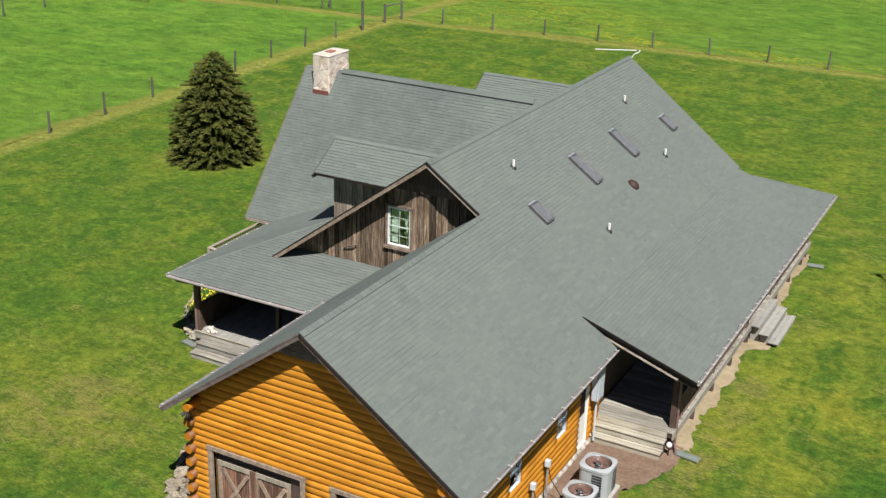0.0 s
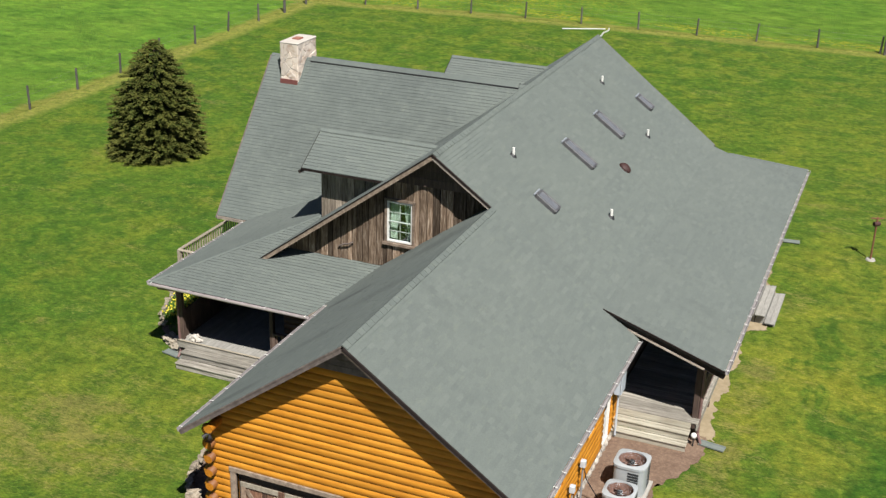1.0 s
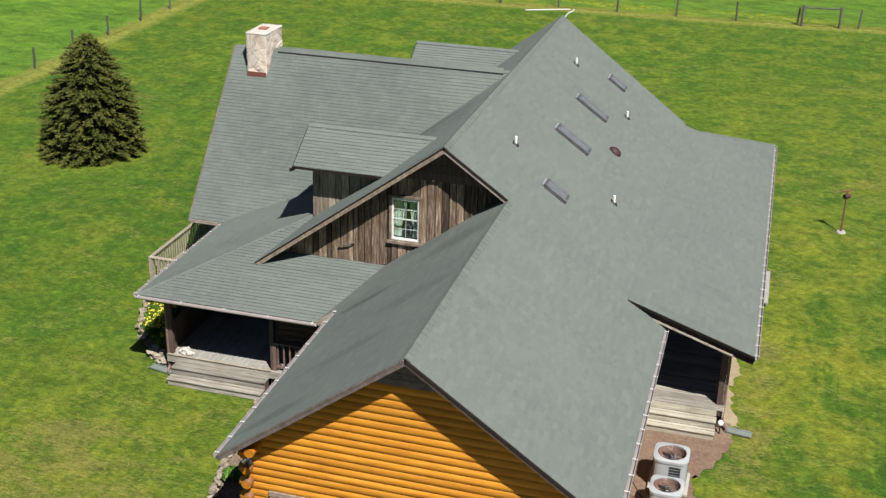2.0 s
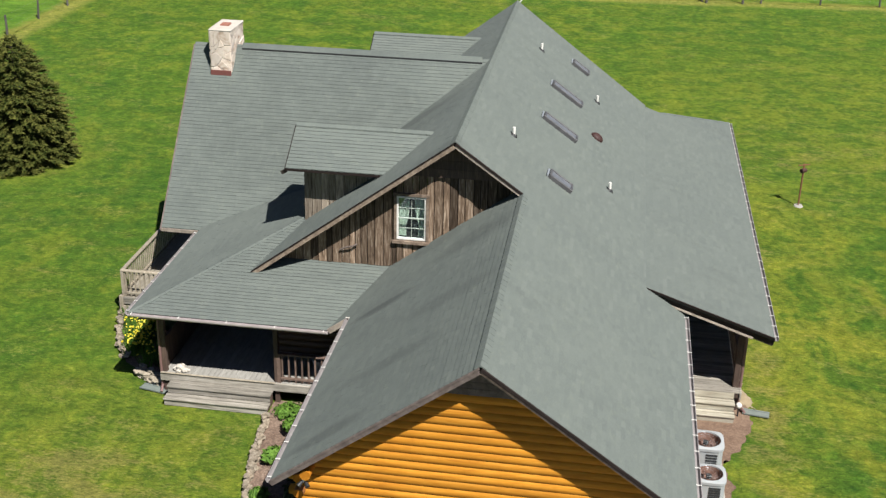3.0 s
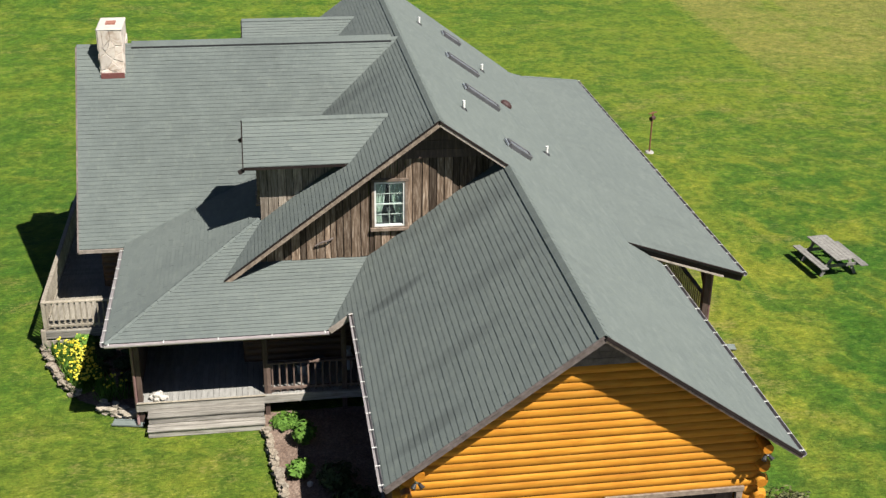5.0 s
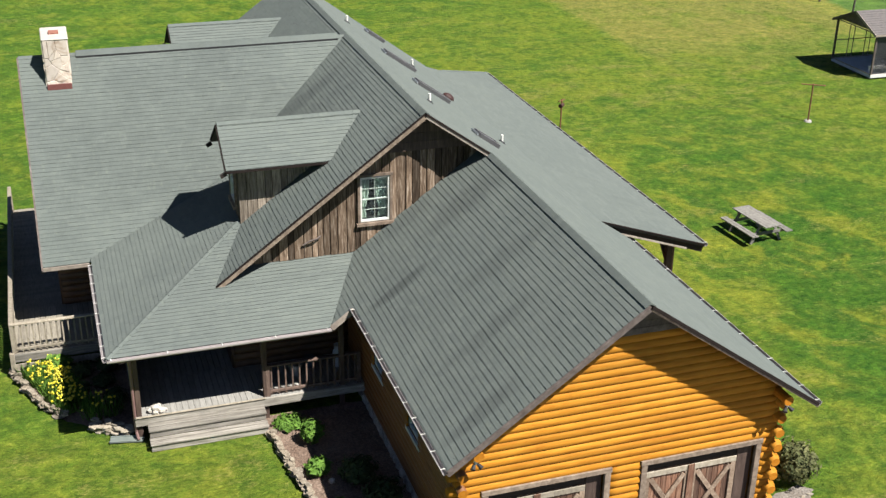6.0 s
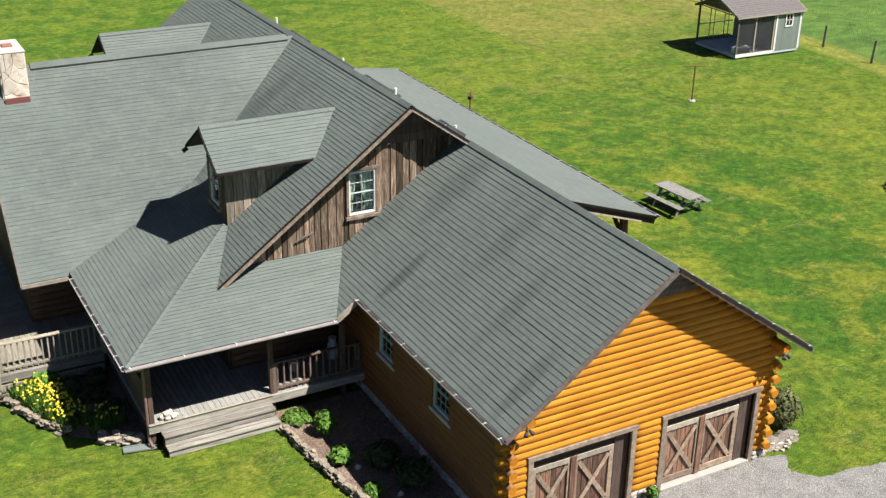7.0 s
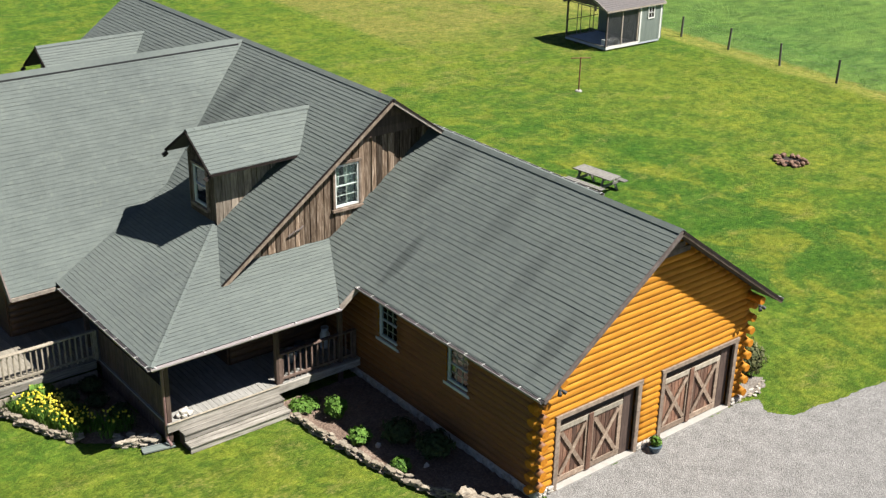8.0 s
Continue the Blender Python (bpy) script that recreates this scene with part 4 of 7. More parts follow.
def front_logs():
    """The garage's gable wall of stacked logs, with two door openings."""
    bm = bmesh.new()
    for x0, x1, z0, z1 in ((-3.72, -3.1, 0, 3.3), (-0.42, 0.6, 0, 3.3), (3.32, 3.78, 0, 3.3), (-3.1, -0.42, 2.02, 3.3), (0.6, 3.32, 2.02, 3.3)):
        box(bm, x0, x1, -0.015, 0.3, z0, z1)
    peak = [(-3.72, 3.3), (3.78, 3.3), (3.78, EAST.z(3.78, 0) - 0.115), (0, GZ - 0.115), (-3.72, GWEST.z(-3.72, 0) - 0.115)]
    vs = [bm.verts.new((x, y, z)) for y in (-0.015, 0.3) for x, z in peak]
    bm.faces.new(vs[:5])
    bm.faces.new(vs[5:][::-1])
    for i in range(5):
        j = (i + 1) % 5
        bm.faces.new((vs[i], vs[j], vs[j + 5], vs[i + 5]))
    wall = part("log_wall", bm, LOG, house, "orange stained half-round log wall")
    holes = ((-3.25, -0.28), (0.45, 3.45))
    k = 0
    z = 0.3
    while z < 5.35:
        end = 0.3 if k % 2 == 0 else 0.05
        lo, hi = (-3.8 - end * 0.6, 3.78 + end * 0.75) if z < 3.0 else (-3.72, 3.78)
        lo = max(lo, -(GZ - 0.2 - z) / 0.735)
        hi = min(hi, (GZ - 0.2 - z) / 0.699)
        spans = [(lo, hi)]
        if z < 2.16:
            cuts = [lo]
            for h0, h1 in holes:
                cuts += [h0, h1]
            cuts.append(hi)
            spans = list(zip(cuts[0::2], cuts[1::2]))
        for a, b in spans:
            if b - a > 0.1:
                log_piece((a, 0.045, z), (b, 0.045, z), wall, LOG, ends=(a == lo and z < 3.0, b == hi and z < 3.0))
        z += ROW
        k += 1
    # grey boards in the peak
    for i in range(5):
        z0 = 5.33 + i * 0.15
        hw = GZ - 0.13 - z0 - 0.1
        if hw > 0.1:
            b = bmesh.new()
            box(b, -hw / 0.735, hw / 0.699, -0.05 + 0.004 * i, -0.016, z0, z0 + 0.145)
            part("peak_board", b, TRIM, wall, "weathered dark grey brown peak board")


front_logs()


def side_logs(x, sgn, holes, ymax, label, stain):
    """A long garage wall of stacked logs with window openings (y0, y1, z0, z1)."""
    bm = bmesh.new()
    ys = sorted({0.1, ymax, *[h[0] for h in holes], *[h[1] for h in holes]})
    for a, b in zip(ys, ys[1:]):
        hs = [h for h in holes if h[0] <= a and h[1] >= b]
        if hs:
            box(bm, x - 0.105, x + 0.105, a, b, 0, hs[0][2])
            box(bm, x - 0.105, x + 0.105, a, b, hs[0][3], 3.2)
        else:
            box(bm, x - 0.105, x + 0.105, a, b, 0, 3.2)
    wall = part("log_wall", bm, stain, house, label)
    z, k = 0.3 + ROW / 2, 0
    while z < 3.1:
        start = -0.24 if k % 2 == 0 else 0.12
        cuts = [start]
        for h in holes:
            if h[2] - 0.06 < z < h[3] + 0.06:
                cuts += [h[0], h[1]]
        cuts.append(ymax)
        for a, b in zip(cuts[0::2], cuts[1::2]):
            log_piece((x + sgn * 0.045, a, z), (x + sgn * 0.045, b, z), wall, stain, ends=(a == start, False))
        z += ROW
        k += 1
    return wall


WEST_WIN = [(2.52, 3.38, 1.72, 2.78), (5.48, 6.34, 1.72, 2.78)]
EAST_WIN = [(2.72, 3.45, 1.42, 2.34), (5.65, 6.37, 1.42, 2.34)]
side_logs(-3.68, -1, WEST_WIN, 9.0, "brown log side wall with two windows", LOG_WEST)
side_logs(3.74, 1, EAST_WIN + [(7.25, 7.95, 0.25, 2.35)], 8.8, "orange log side wall with windows and a white door", LOG)


def foundation():
    bm = bmesh.new()
    for s in ((-3.8, -3.2, -0.06, 0.25, 0, 0.2), (-0.35, 0.5, -0.06, 0.25, 0, 0.2), (3.4, 3.88, -0.06, 0.25, 0, 0.2), (-3.8, -3.6, 0.25, 9, 0, 0.24), (3.66, 3.88, 0.25, 8.8, 0, 0.34)):
        box(bm, *s)
    base = part("foundation", bm, MORTAR, house, "rough mortared stone foundation")
    rnd = random.Random(4)
    for x0, x1, y, zt in ((-3.85, -3.2, -0.07, 0.2), (-0.33, 0.48, -0.07, 0.2), (3.42, 3.9, -0.07, 0.2)):
        x = x0
        while x < x1:
            w = rnd.uniform(0.12, 0.24)
            for zc in (0.06, 0.16):
                b = bmesh.new()
                rough_stone(b, (min(x + w / 2, x1 - 0.06), y, zc), w * 0.55, 0.06, 0.07, rnd)
                part("stone", b, FDN, base)
            x += w
    for xw, y1, zt in ((-3.82, 8.9, 0.24), (3.9, 8.6, 0.34)):
        y = 0.1
        while y < y1:
            w = rnd.uniform(0.2, 0.45)
            b = bmesh.new()
            rough_stone(b, (xw, y + w / 2, zt * 0.5), 0.06, w * 0.55, zt * 0.55, rnd)
            part("stone", b, FDN, base)
            y += w


foundation()
for x in (-3.5, 3.68):
    bm = bmesh.new()
    tube(bm, (x, -0.5, 3.33), (x, 0.3, 3.33), 0.115, 12)
    part("purlin_end", bm, LOG_END, house, "orange round purlin end")


def board_wall(y, x0, x1, zlo, zhi, seed, parent_label, window=None, depth=0.03):
    """Vertical weathered boards facing south, each its own piece."""
    rnd = random.Random(seed)
    bm = bmesh.new()
    n = 24
    lo = [bm.verts.new((x0 + (x1 - x0) * i / n, y + 0.02, zlo(x0 + (x1 - x0) * i / n) - 0.3)) for i in range(n + 1)]
    hi = [bm.verts.new((x0 + (x1 - x0) * i / n, y + 0.02, max(zlo(x0 + (x1 - x0) * i / n) - 0.28, zhi(x0 + (x1 - x0) * i / n)))) for i in range(n + 1)]
    for i in range(n):
        xa, xb = x0 + (x1 - x0) * i / n, x0 + (x1 - x0) * (i + 1) / n
        if window and xb > window[0] and xa < window[1]:
            continue
        bm.faces.new((lo[i], lo[i + 1], hi[i + 1], hi[i]))
    wall = part("gable_wall", bm, SEAM, house, parent_label)
    x = x0
    while x < x1 - 0.02:
        w = min(rnd.uniform(0.15, 0.27), x1 - x)
        for stop in window[:2] if window else ():
            if x < stop - 0.01 < x + w + 0.06:
                w = stop - x
        xa, xb = x + 0.012, x + w - 0.012
        segs = [(None, None)]
        if window and xb > window[0] and xa < window[1]:
            segs = [(None, window[2]), (window[3], None)]
        for s0, s1 in segs:
            za, zb = (zlo(xa), zlo(xb)) if s0 is None else (s0, s0)
            ta, tb = (zhi(xa), zhi(xb)) if s1 is None else (s1, s1)
            if min(ta - za, tb - zb) < 0.02 and max(ta - za, tb - zb) < 0.1:
                continue
            ta, tb = max(ta, za + 0.01), max(tb, zb + 0.01)
            p = rnd.uniform(0, 0.035)
            b = bmesh.new()
            vs = [b.verts.new(v) for yy in (y - depth - p, y) for v in ((xa, yy, za), (xb, yy, zb), (xb, yy, tb), (xa, yy, ta))]
            for f in ((0, 1, 2, 3), (7, 6, 5, 4), (0, 4, 5, 1), (1, 5, 6, 2), (2, 6, 7, 3), (3, 7, 4, 0)):
                b.faces.new([vs[i] for i in f])
            part("board", b, BARN, wall)
        x += w
    return wall


def upper_low(x):
    return max(PSOUTH.z(0, 9.0) + 0.02, GWEST.z(x, 0) + 0.02 if x < 0 else EAST.z(x, 0))


def upper_high(x):
    return (MWEST.z(x, 0) if x < RX else EAST.z(x, 0)) - 0.11


board_wall(9.03, -7.1, -0.1, upper_low, upper_high, 11, "weathered brown vertical board gable wall", (-3.42, -2.6, 4.5, 5.75))


# level peak boards; their dark colour also carries the shade under the rakes
for i in range(4):
    z0 = 6.38 + i * 0.24
    hw = RZ - 0.12 - z0 - 0.235
    if hw > 0.02:
        bm = bmesh.new()
        vs = [bm.verts.new((RX + u, yy, zz)) for yy in (8.925, 8.96) for u, zz in ((-(hw + 0.235) / 0.742, z0), ((hw + 0.235) / 0.699, z0), (hw / 0.699, z0 + 0.235), (-hw / 0.742, z0 + 0.235))]
        for f in ((0, 1, 2, 3), (7, 6, 5, 4), (0, 4, 5, 1), (1, 5, 6, 2), (2, 6, 7, 3), (3, 7, 4, 0)):
            bm.faces.new([vs[k] for k in f])
        part("peak_board", bm, POST, house, "weathered level board in the gable peak, darkened for the eave shade")


def window(parent_name, cx, cy, z0, z1, w, axis, sgn, trim=TRIM, trim_w=0.1, cols=3, rows=2, curtain=False, sash=True, material=None):
    """A sash window. axis 'y' faces along y (sgn -1: south), axis 'x' along x."""
    win = new("window")
    win.parent = house
    win["label"] = "white framed sash window with panes"
    turn = {("y", -1): 0, ("x", 1): 90, ("y", 1): 180, ("x", -1): -90}[(axis, sgn)]
    win.matrix_local = pose(cx, cy, 0, 0, 0, turn)
    mt = material or WHITE
    h = w / 2

    def piece(name, m, x0, x1, y0, y1, za, zb, label=""):
        b = bmesh.new()
        box(b, x0, x1, y0, y1, za, zb)
        return part(name, b, m, win, label)

    if trim is not None:
        piece("casing", trim, -h - trim_w, -h, -0.07, 0.02, z0 - 0.02, z1 + 0.02)
        piece("casing", trim, h, h + trim_w, -0.07, 0.02, z0 - 0.02, z1 + 0.02)
        piece("casing", trim, -h - trim_w - 0.02, h + trim_w + 0.02, -0.08, 0.02, z1 + 0.022, z1 + 0.022 + trim_w)
        piece("sill", trim, -h - trim_w - 0.04, h + trim_w + 0.04, -0.12, 0.02, z0 - 0.1, z0 - 0.022)
    f = 0.06 if material else 0.045
    for x0, x1, za, zb in ((-h, -h + f, z0, z1), (h - f, h, z0, z1), (-h + f, h - f, z0, z0 + f), (-h + f, h - f, z1 - f, z1)):
        piece("window_frame", mt, x0, x1, -0.045, 0.05, za, zb)
    mid = (z0 + z1) / 2
    if sash:
        piece("meeting_rail", GRID if curtain else mt, -h + f, h - f, -0.03, 0.03, mid - 0.012, mid + 0.012)
    zr = [z0 + f + (z1 - z0 - 2 * f) * i / (rows * 2) for i in range(1, rows * 2) if i != rows] if sash else []
    for i in range(1, cols):
        x = -h + f + (w - 2 * f) * i / cols
        piece("muntin", GRID, x - 0.006, x + 0.006, -0.012, 0.0, z0 + f, z1 - f)
    for z in zr:
        piece("muntin", GRID, -h + f, h - f, -0.014, 0.002, z - 0.006, z + 0.006)
    g = piece("pane", GLASS, -h + f, h - f, 0.004, 0.01, z0 + f, z1 - f, "clear reflecting glass")
    g.visible_shadow = False
    b = bmesh.new()
    box(b, -h + 0.003, h - 0.003, 0.051, 0.6, z0 + 0.003, z1 - 0.003)
    b.faces.remove([fc for fc in b.faces if all(abs(vv.co.y - 0.051) < 1e-5 for vv in fc.verts)][0])
    part("room_behind", b, INSIDE, win, "dark room behind the glass")
    if curtain:
        for s in (-1, 1):
            b = bmesh.new()
            n = 14
            rws = []
            for z, inner in ((z1 - 0.01, -0.07 if s < 0 else 0.03), (z1 - 0.4, -0.09 if s < 0 else 0.05), (z0 + 0.55, -0.12 if s < 0 else 0.09), (z0 + 0.3, -0.19 if s < 0 else 0.17), (z0 + 0.02, -0.17 if s < 0 else 0.13)):
                rws.append([b.verts.new((s * (h - 0.01) + (inner - s * (h - 0.01)) * i / n, 0.19 + 0.022 * math.sin(i * 2.4), z)) for i in range(n + 1)])
            for r0, r1 in zip(rws, rws[1:]):
                for i in range(n):
                    b.faces.new((r0[i], r0[i + 1], r1[i + 1], r1[i]))
            part("curtain", b, CLOTH, win, "pale tied-back curtain")
        b = bmesh.new()
        tube(b, (0.03, 0.375, z0 + 0.25), (0.03, 0.375, z0 + 0.33), 0.04, 10, 0.075)
        tube(b, (0.03, 0.375, z0 + 0.02), (0.03, 0.375, z0 + 0.25), 0.018, 8)
        part("ornament", b, WHITE, win, "small white dish on a stem behind the glass")
    return win


window("gable", -3.01, 9.0, 4.5, 5.75, 0.8, "y", -1, CASING, 0.07, 2, 2, True)
for y0, y1, z0, z1 in WEST_WIN:
    window("west", -3.72, (y0 + y1) / 2, z0, z1, y1 - y0, "x", -1, PALEMETAL, 0.05, cols=3, material=PALEMETAL)
for y0, y1, z0, z1 in EAST_WIN:
    window("east", 3.8, (y0 + y1) / 2, z0, z1, y1 - y0, "x", 1, None, cols=1, rows=1, material=PALEMETAL)


def garage_door(x0, x1, seed):
    """A pair of plank doors with cross braces set back in a framed opening."""
    rnd = random.Random(seed)
    d = new("garage_door")
    d.parent = house
    d["label"] = "weathered plank double garage door with cross braces"

    def piece(name, m, *s, label=""):
        b = bmesh.new()
        box(b, *s)
        bevel(b, 0.006)
        return part(name, b, m, d, label)

    piece("door_frame", FRAME_TAN, x0 - 0.14, x0, -0.09, 0.06, 0, 2.02)
    piece("door_frame", FRAME_TAN, x1, x1 + 0.14, -0.09, 0.06, 0, 2.02)
    piece("door_frame", FRAME_TAN, x0 - 0.16, x1 + 0.16, -0.1, 0.06, 2.022, 2.14)
    piece("jamb", SEAM, x0 + 0.002, x0 + 0.04, 0.06, 0.24, 0, 2.02)
    piece("jamb", POST, x1 - 0.37, x1 - 0.002, 0.06, 0.24, 0, 2.02)
    piece("threshold", CONCRETE, x0 - 0.02, x1 + 0.02, -0.12, 0.5, 0.0, 0.055, label="pale concrete threshold")
    mid = (x0 + x1 - 0.35) / 2
    yb = 0.1
    for a, b in ((x0 + 0.04, mid - 0.01), (mid + 0.01, x1 - 0.38)):
        n = 8
        w = (b - a) / n
        for i in range(n):
            p = rnd.uniform(0, 0.008)
            piece("plank", DOOR, a + i * w + 0.003, a + (i + 1) * w - 0.003, yb - p, yb + 0.04, 0.09, 1.72)
        piece("rail", RAIL, a, b, yb - 0.045, yb - 0.01, 1.56, 1.7)
        piece("rail", BRACE, a, b, yb - 0.045, yb - 0.01, 0.09, 0.25)
        piece("stile", BRACE, a, a + 0.13, yb - 0.043, yb - 0.01, 0.252, 1.558)
        piece("stile", BRACE, b - 0.13, b, yb - 0.043, yb - 0.01, 0.252, 1.558)
        for s in (0, 1):
            bb = bmesh.new()
            za, zb = (0.3, 1.5) if s else (1.5, 0.3)
            beam(bb, (a + 0.16, yb - 0.032 - 0.012 * s, za), (b - 0.16, yb - 0.032 - 0.012 * s, zb), 0.03, 0.11)
            part("brace", bb, BRACE, d)
    piece("meeting_stile", DOOR, mid - 0.08, mid + 0.08, yb - 0.075, yb - 0.046, 0.09, 1.72)
    # the lintel's shadow above the leaves, drawn as a near-black board
    piece("transom_board", SEAM, x0, x1, yb - 0.005, yb + 0.045, 1.725, 2.02)
    piece("backing", INSIDE, x0, x1, yb + 0.05, yb + 0.08, 0.06, 2.02)
    return d


garage_door(-3.1, -0.42, 3)
garage_door(0.6, 3.32, 8)


# ---- main body, wing and dormers ----
def wall_box(x0, x1, y0, y1, z0, z1, label, material=LOG_DARK):
    bm = bmesh.new()
    box(bm, x0, x1, y0, y1, z0, z1)
    return part("house_wall", bm, material, house, label)


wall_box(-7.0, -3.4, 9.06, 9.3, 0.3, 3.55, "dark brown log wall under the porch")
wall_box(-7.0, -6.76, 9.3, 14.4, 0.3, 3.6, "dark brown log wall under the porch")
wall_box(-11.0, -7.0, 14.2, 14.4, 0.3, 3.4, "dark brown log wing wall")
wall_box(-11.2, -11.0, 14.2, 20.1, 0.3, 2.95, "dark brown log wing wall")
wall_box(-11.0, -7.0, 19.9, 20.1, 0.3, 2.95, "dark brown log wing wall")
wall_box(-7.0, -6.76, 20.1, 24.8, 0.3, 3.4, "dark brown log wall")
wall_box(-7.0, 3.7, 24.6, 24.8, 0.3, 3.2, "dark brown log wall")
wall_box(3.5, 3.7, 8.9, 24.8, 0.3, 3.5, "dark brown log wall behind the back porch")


def gable_fill(x, y0, y1, z0, zt):
    bm = bmesh.new()
    vs = [bm.verts.new(v) for xx in (x, x + 0.12) for v in ((xx, y0, z0), (xx, y1, z0), (xx, (y0 + y1) / 2, zt))]
    bm.faces.new(vs[:3])
    bm.faces.new(vs[3:])
    for i in range(3):
        j = (i + 1) % 3
        bm.faces.new((vs[i], vs[j], vs[j + 3], vs[i + 3]))
    part("gable_wall", bm, BARN, house, "weathered board wing gable")


gable_fill(-11.2, 12.95, 20.2, 2.95, RZ - 0.25)
bm = bmesh.new()
vs = [bm.verts.new(v) for yy in (24.7, 24.8) for v in ((-6.9, yy, 3.2), (3.3, yy, 3.2), (3.3, yy, 3.7), (RX, yy, RZ - 0.2), (-6.9, yy, 3.5))]
bm.faces.new(vs[:5])
bm.faces.new(vs[5:][::-1])
part("gable_wall", bm, BARN, house, "weathered board back gable")

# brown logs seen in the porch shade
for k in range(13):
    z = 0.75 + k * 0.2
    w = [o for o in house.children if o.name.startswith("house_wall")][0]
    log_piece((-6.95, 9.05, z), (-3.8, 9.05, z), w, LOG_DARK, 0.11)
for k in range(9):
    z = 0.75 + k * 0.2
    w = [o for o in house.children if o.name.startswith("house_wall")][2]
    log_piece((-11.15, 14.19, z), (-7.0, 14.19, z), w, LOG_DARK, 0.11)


def dormer(yr, front=True):
    """A small gabled dormer on the west slope, its window looking west."""
    zr, ye = 6.82, 1.31
    xw, xe = -6.35, -6.72
    slope = (zr - 5.95) / ye
    south = Slope(0, yr, zr, 0, slope)
    north = Slope(0, yr, zr, 0, -slope)
    xr = RX + (zr - RZ) / 0.742
    xl = RX + (5.95 - RZ) / 0.742
    roof(south, [[(xe, yr - ye), (xl, yr - ye), (xr, yr), (xe, yr)]], "small grey shingle dormer slope", 21 + int(yr), 0.09)
    roof(north, [[(xe, yr), (xr, yr), (xl, yr + ye), (xe, yr + ye)]], "small grey shingle dormer slope", 22 + int(yr), 0.09)
    cap([(xe, yr, zr), (xr, yr, zr)], south, north, w=0.1)
    for s, sl in ((-1, south), (1, north)):
        edge_board((xe - 0.02, yr + s * ye, 5.95), (xe - 0.02, yr, zr), material=NEAR_BLACK, w=0.03, h=0.06, drop=0.05)
        edge_board((xe, yr + s * (ye - 0.005), 5.95), (xl, yr + s * (ye - 0.005), 5.95), "fascia", NEAR_BLACK, 0.03, 0.055, 0.048)
        b = bmesh.new()
        beam(b, (xe, yr + s * (ye - 0.08), 5.86), (xe - 0.14, yr + s * (ye - 0.08), 5.78), 0.08, 0.1)
        part("rafter_tail", b, SEAM, house)
    # cheeks of upright boards
    rnd = random.Random(int(yr))
    hw = 0.72
    for s in (-1, 1):
        b = bmesh.new()
        vs = [b.verts.new((x, yr + s * (hw - 0.02), z)) for x, z in ((xw, MWEST.z(xw, 0) - 0.4), (xl, 5.7), (xl, 5.85), (xw, 5.85))]
        b.faces.new(vs)
        cheek = part("dormer_cheek", b, SEAM, house, "weathered board dormer side")
        x = xw
        while x < xl - 0.05:
            w = min(rnd.uniform(0.17, 0.28), xl - x)
            za, zb = MWEST.z(x, 0) - 0.05, MWEST.z(x + w, 0) - 0.05
            if yr < 15:
                za, zb = max(za, 3.9), max(zb, 3.9)
            bb = bmesh.new()
            d = 0.03 + rnd.uniform(0, 0.035)
            y0, y1 = yr + s * (hw - 0.01), yr + s * (hw + d)
            q = [bb.verts.new(v) for yy in (y0, y1) for v in ((x + 0.008, yy, za), (x + w - 0.008, yy, zb), (x + w - 0.008, yy, 6.04), (x + 0.008, yy, 6.04))]
            for f in ((0, 1, 2, 3), (7, 6, 5, 4), (0, 4, 5, 1), (1, 5, 6, 2), (2, 6, 7, 3), (3, 7, 4, 0)):
                bb.faces.new([q[i] for i in f])
            part("board", bb, BARN_PALE, cheek)
            x += w
    # west face round the window
    b = bmesh.new()
    zb = 4.2
    for y0, y1, z0, z1 in ((yr - hw, yr - 0.37, zb, 5.95), (yr + 0.37, yr + hw, zb, 5.95), (yr - 0.37, yr + 0.37, zb, 4.6), (yr - 0.37, yr + 0.37, 5.72, 5.95)):
        box(b, xw, xw + 0.06, y0, y1, z0, z1)
    tri = [b.verts.new(v) for v in ((xw + 0.02, yr - hw - 0.1, 5.95), (xw + 0.02, yr + hw + 0.1, 5.95), (xw + 0.02, yr, zr - 0.1))]
    b.faces.new(tri)
    part("dormer_face", b, BARN, house, "weathered board dormer front")
    window("dormer", xw, yr, 4.6, 5.72, 0.74, "x", -1, CASING, 0.05, 1, 1)


dormer(11.2)
dormer(22.0)


m = bmesh.new()
pipe(m, [(-4.98, 8.93, 4.05), (-4.8, 8.9, 4.16), (-4.62, 8.9, 4.2), (-4.5, 8.93, 4.26)], 0.025, 6)
part("wall_ornament", m, TRIM, house, "small pale driftwood ornament on the boards")


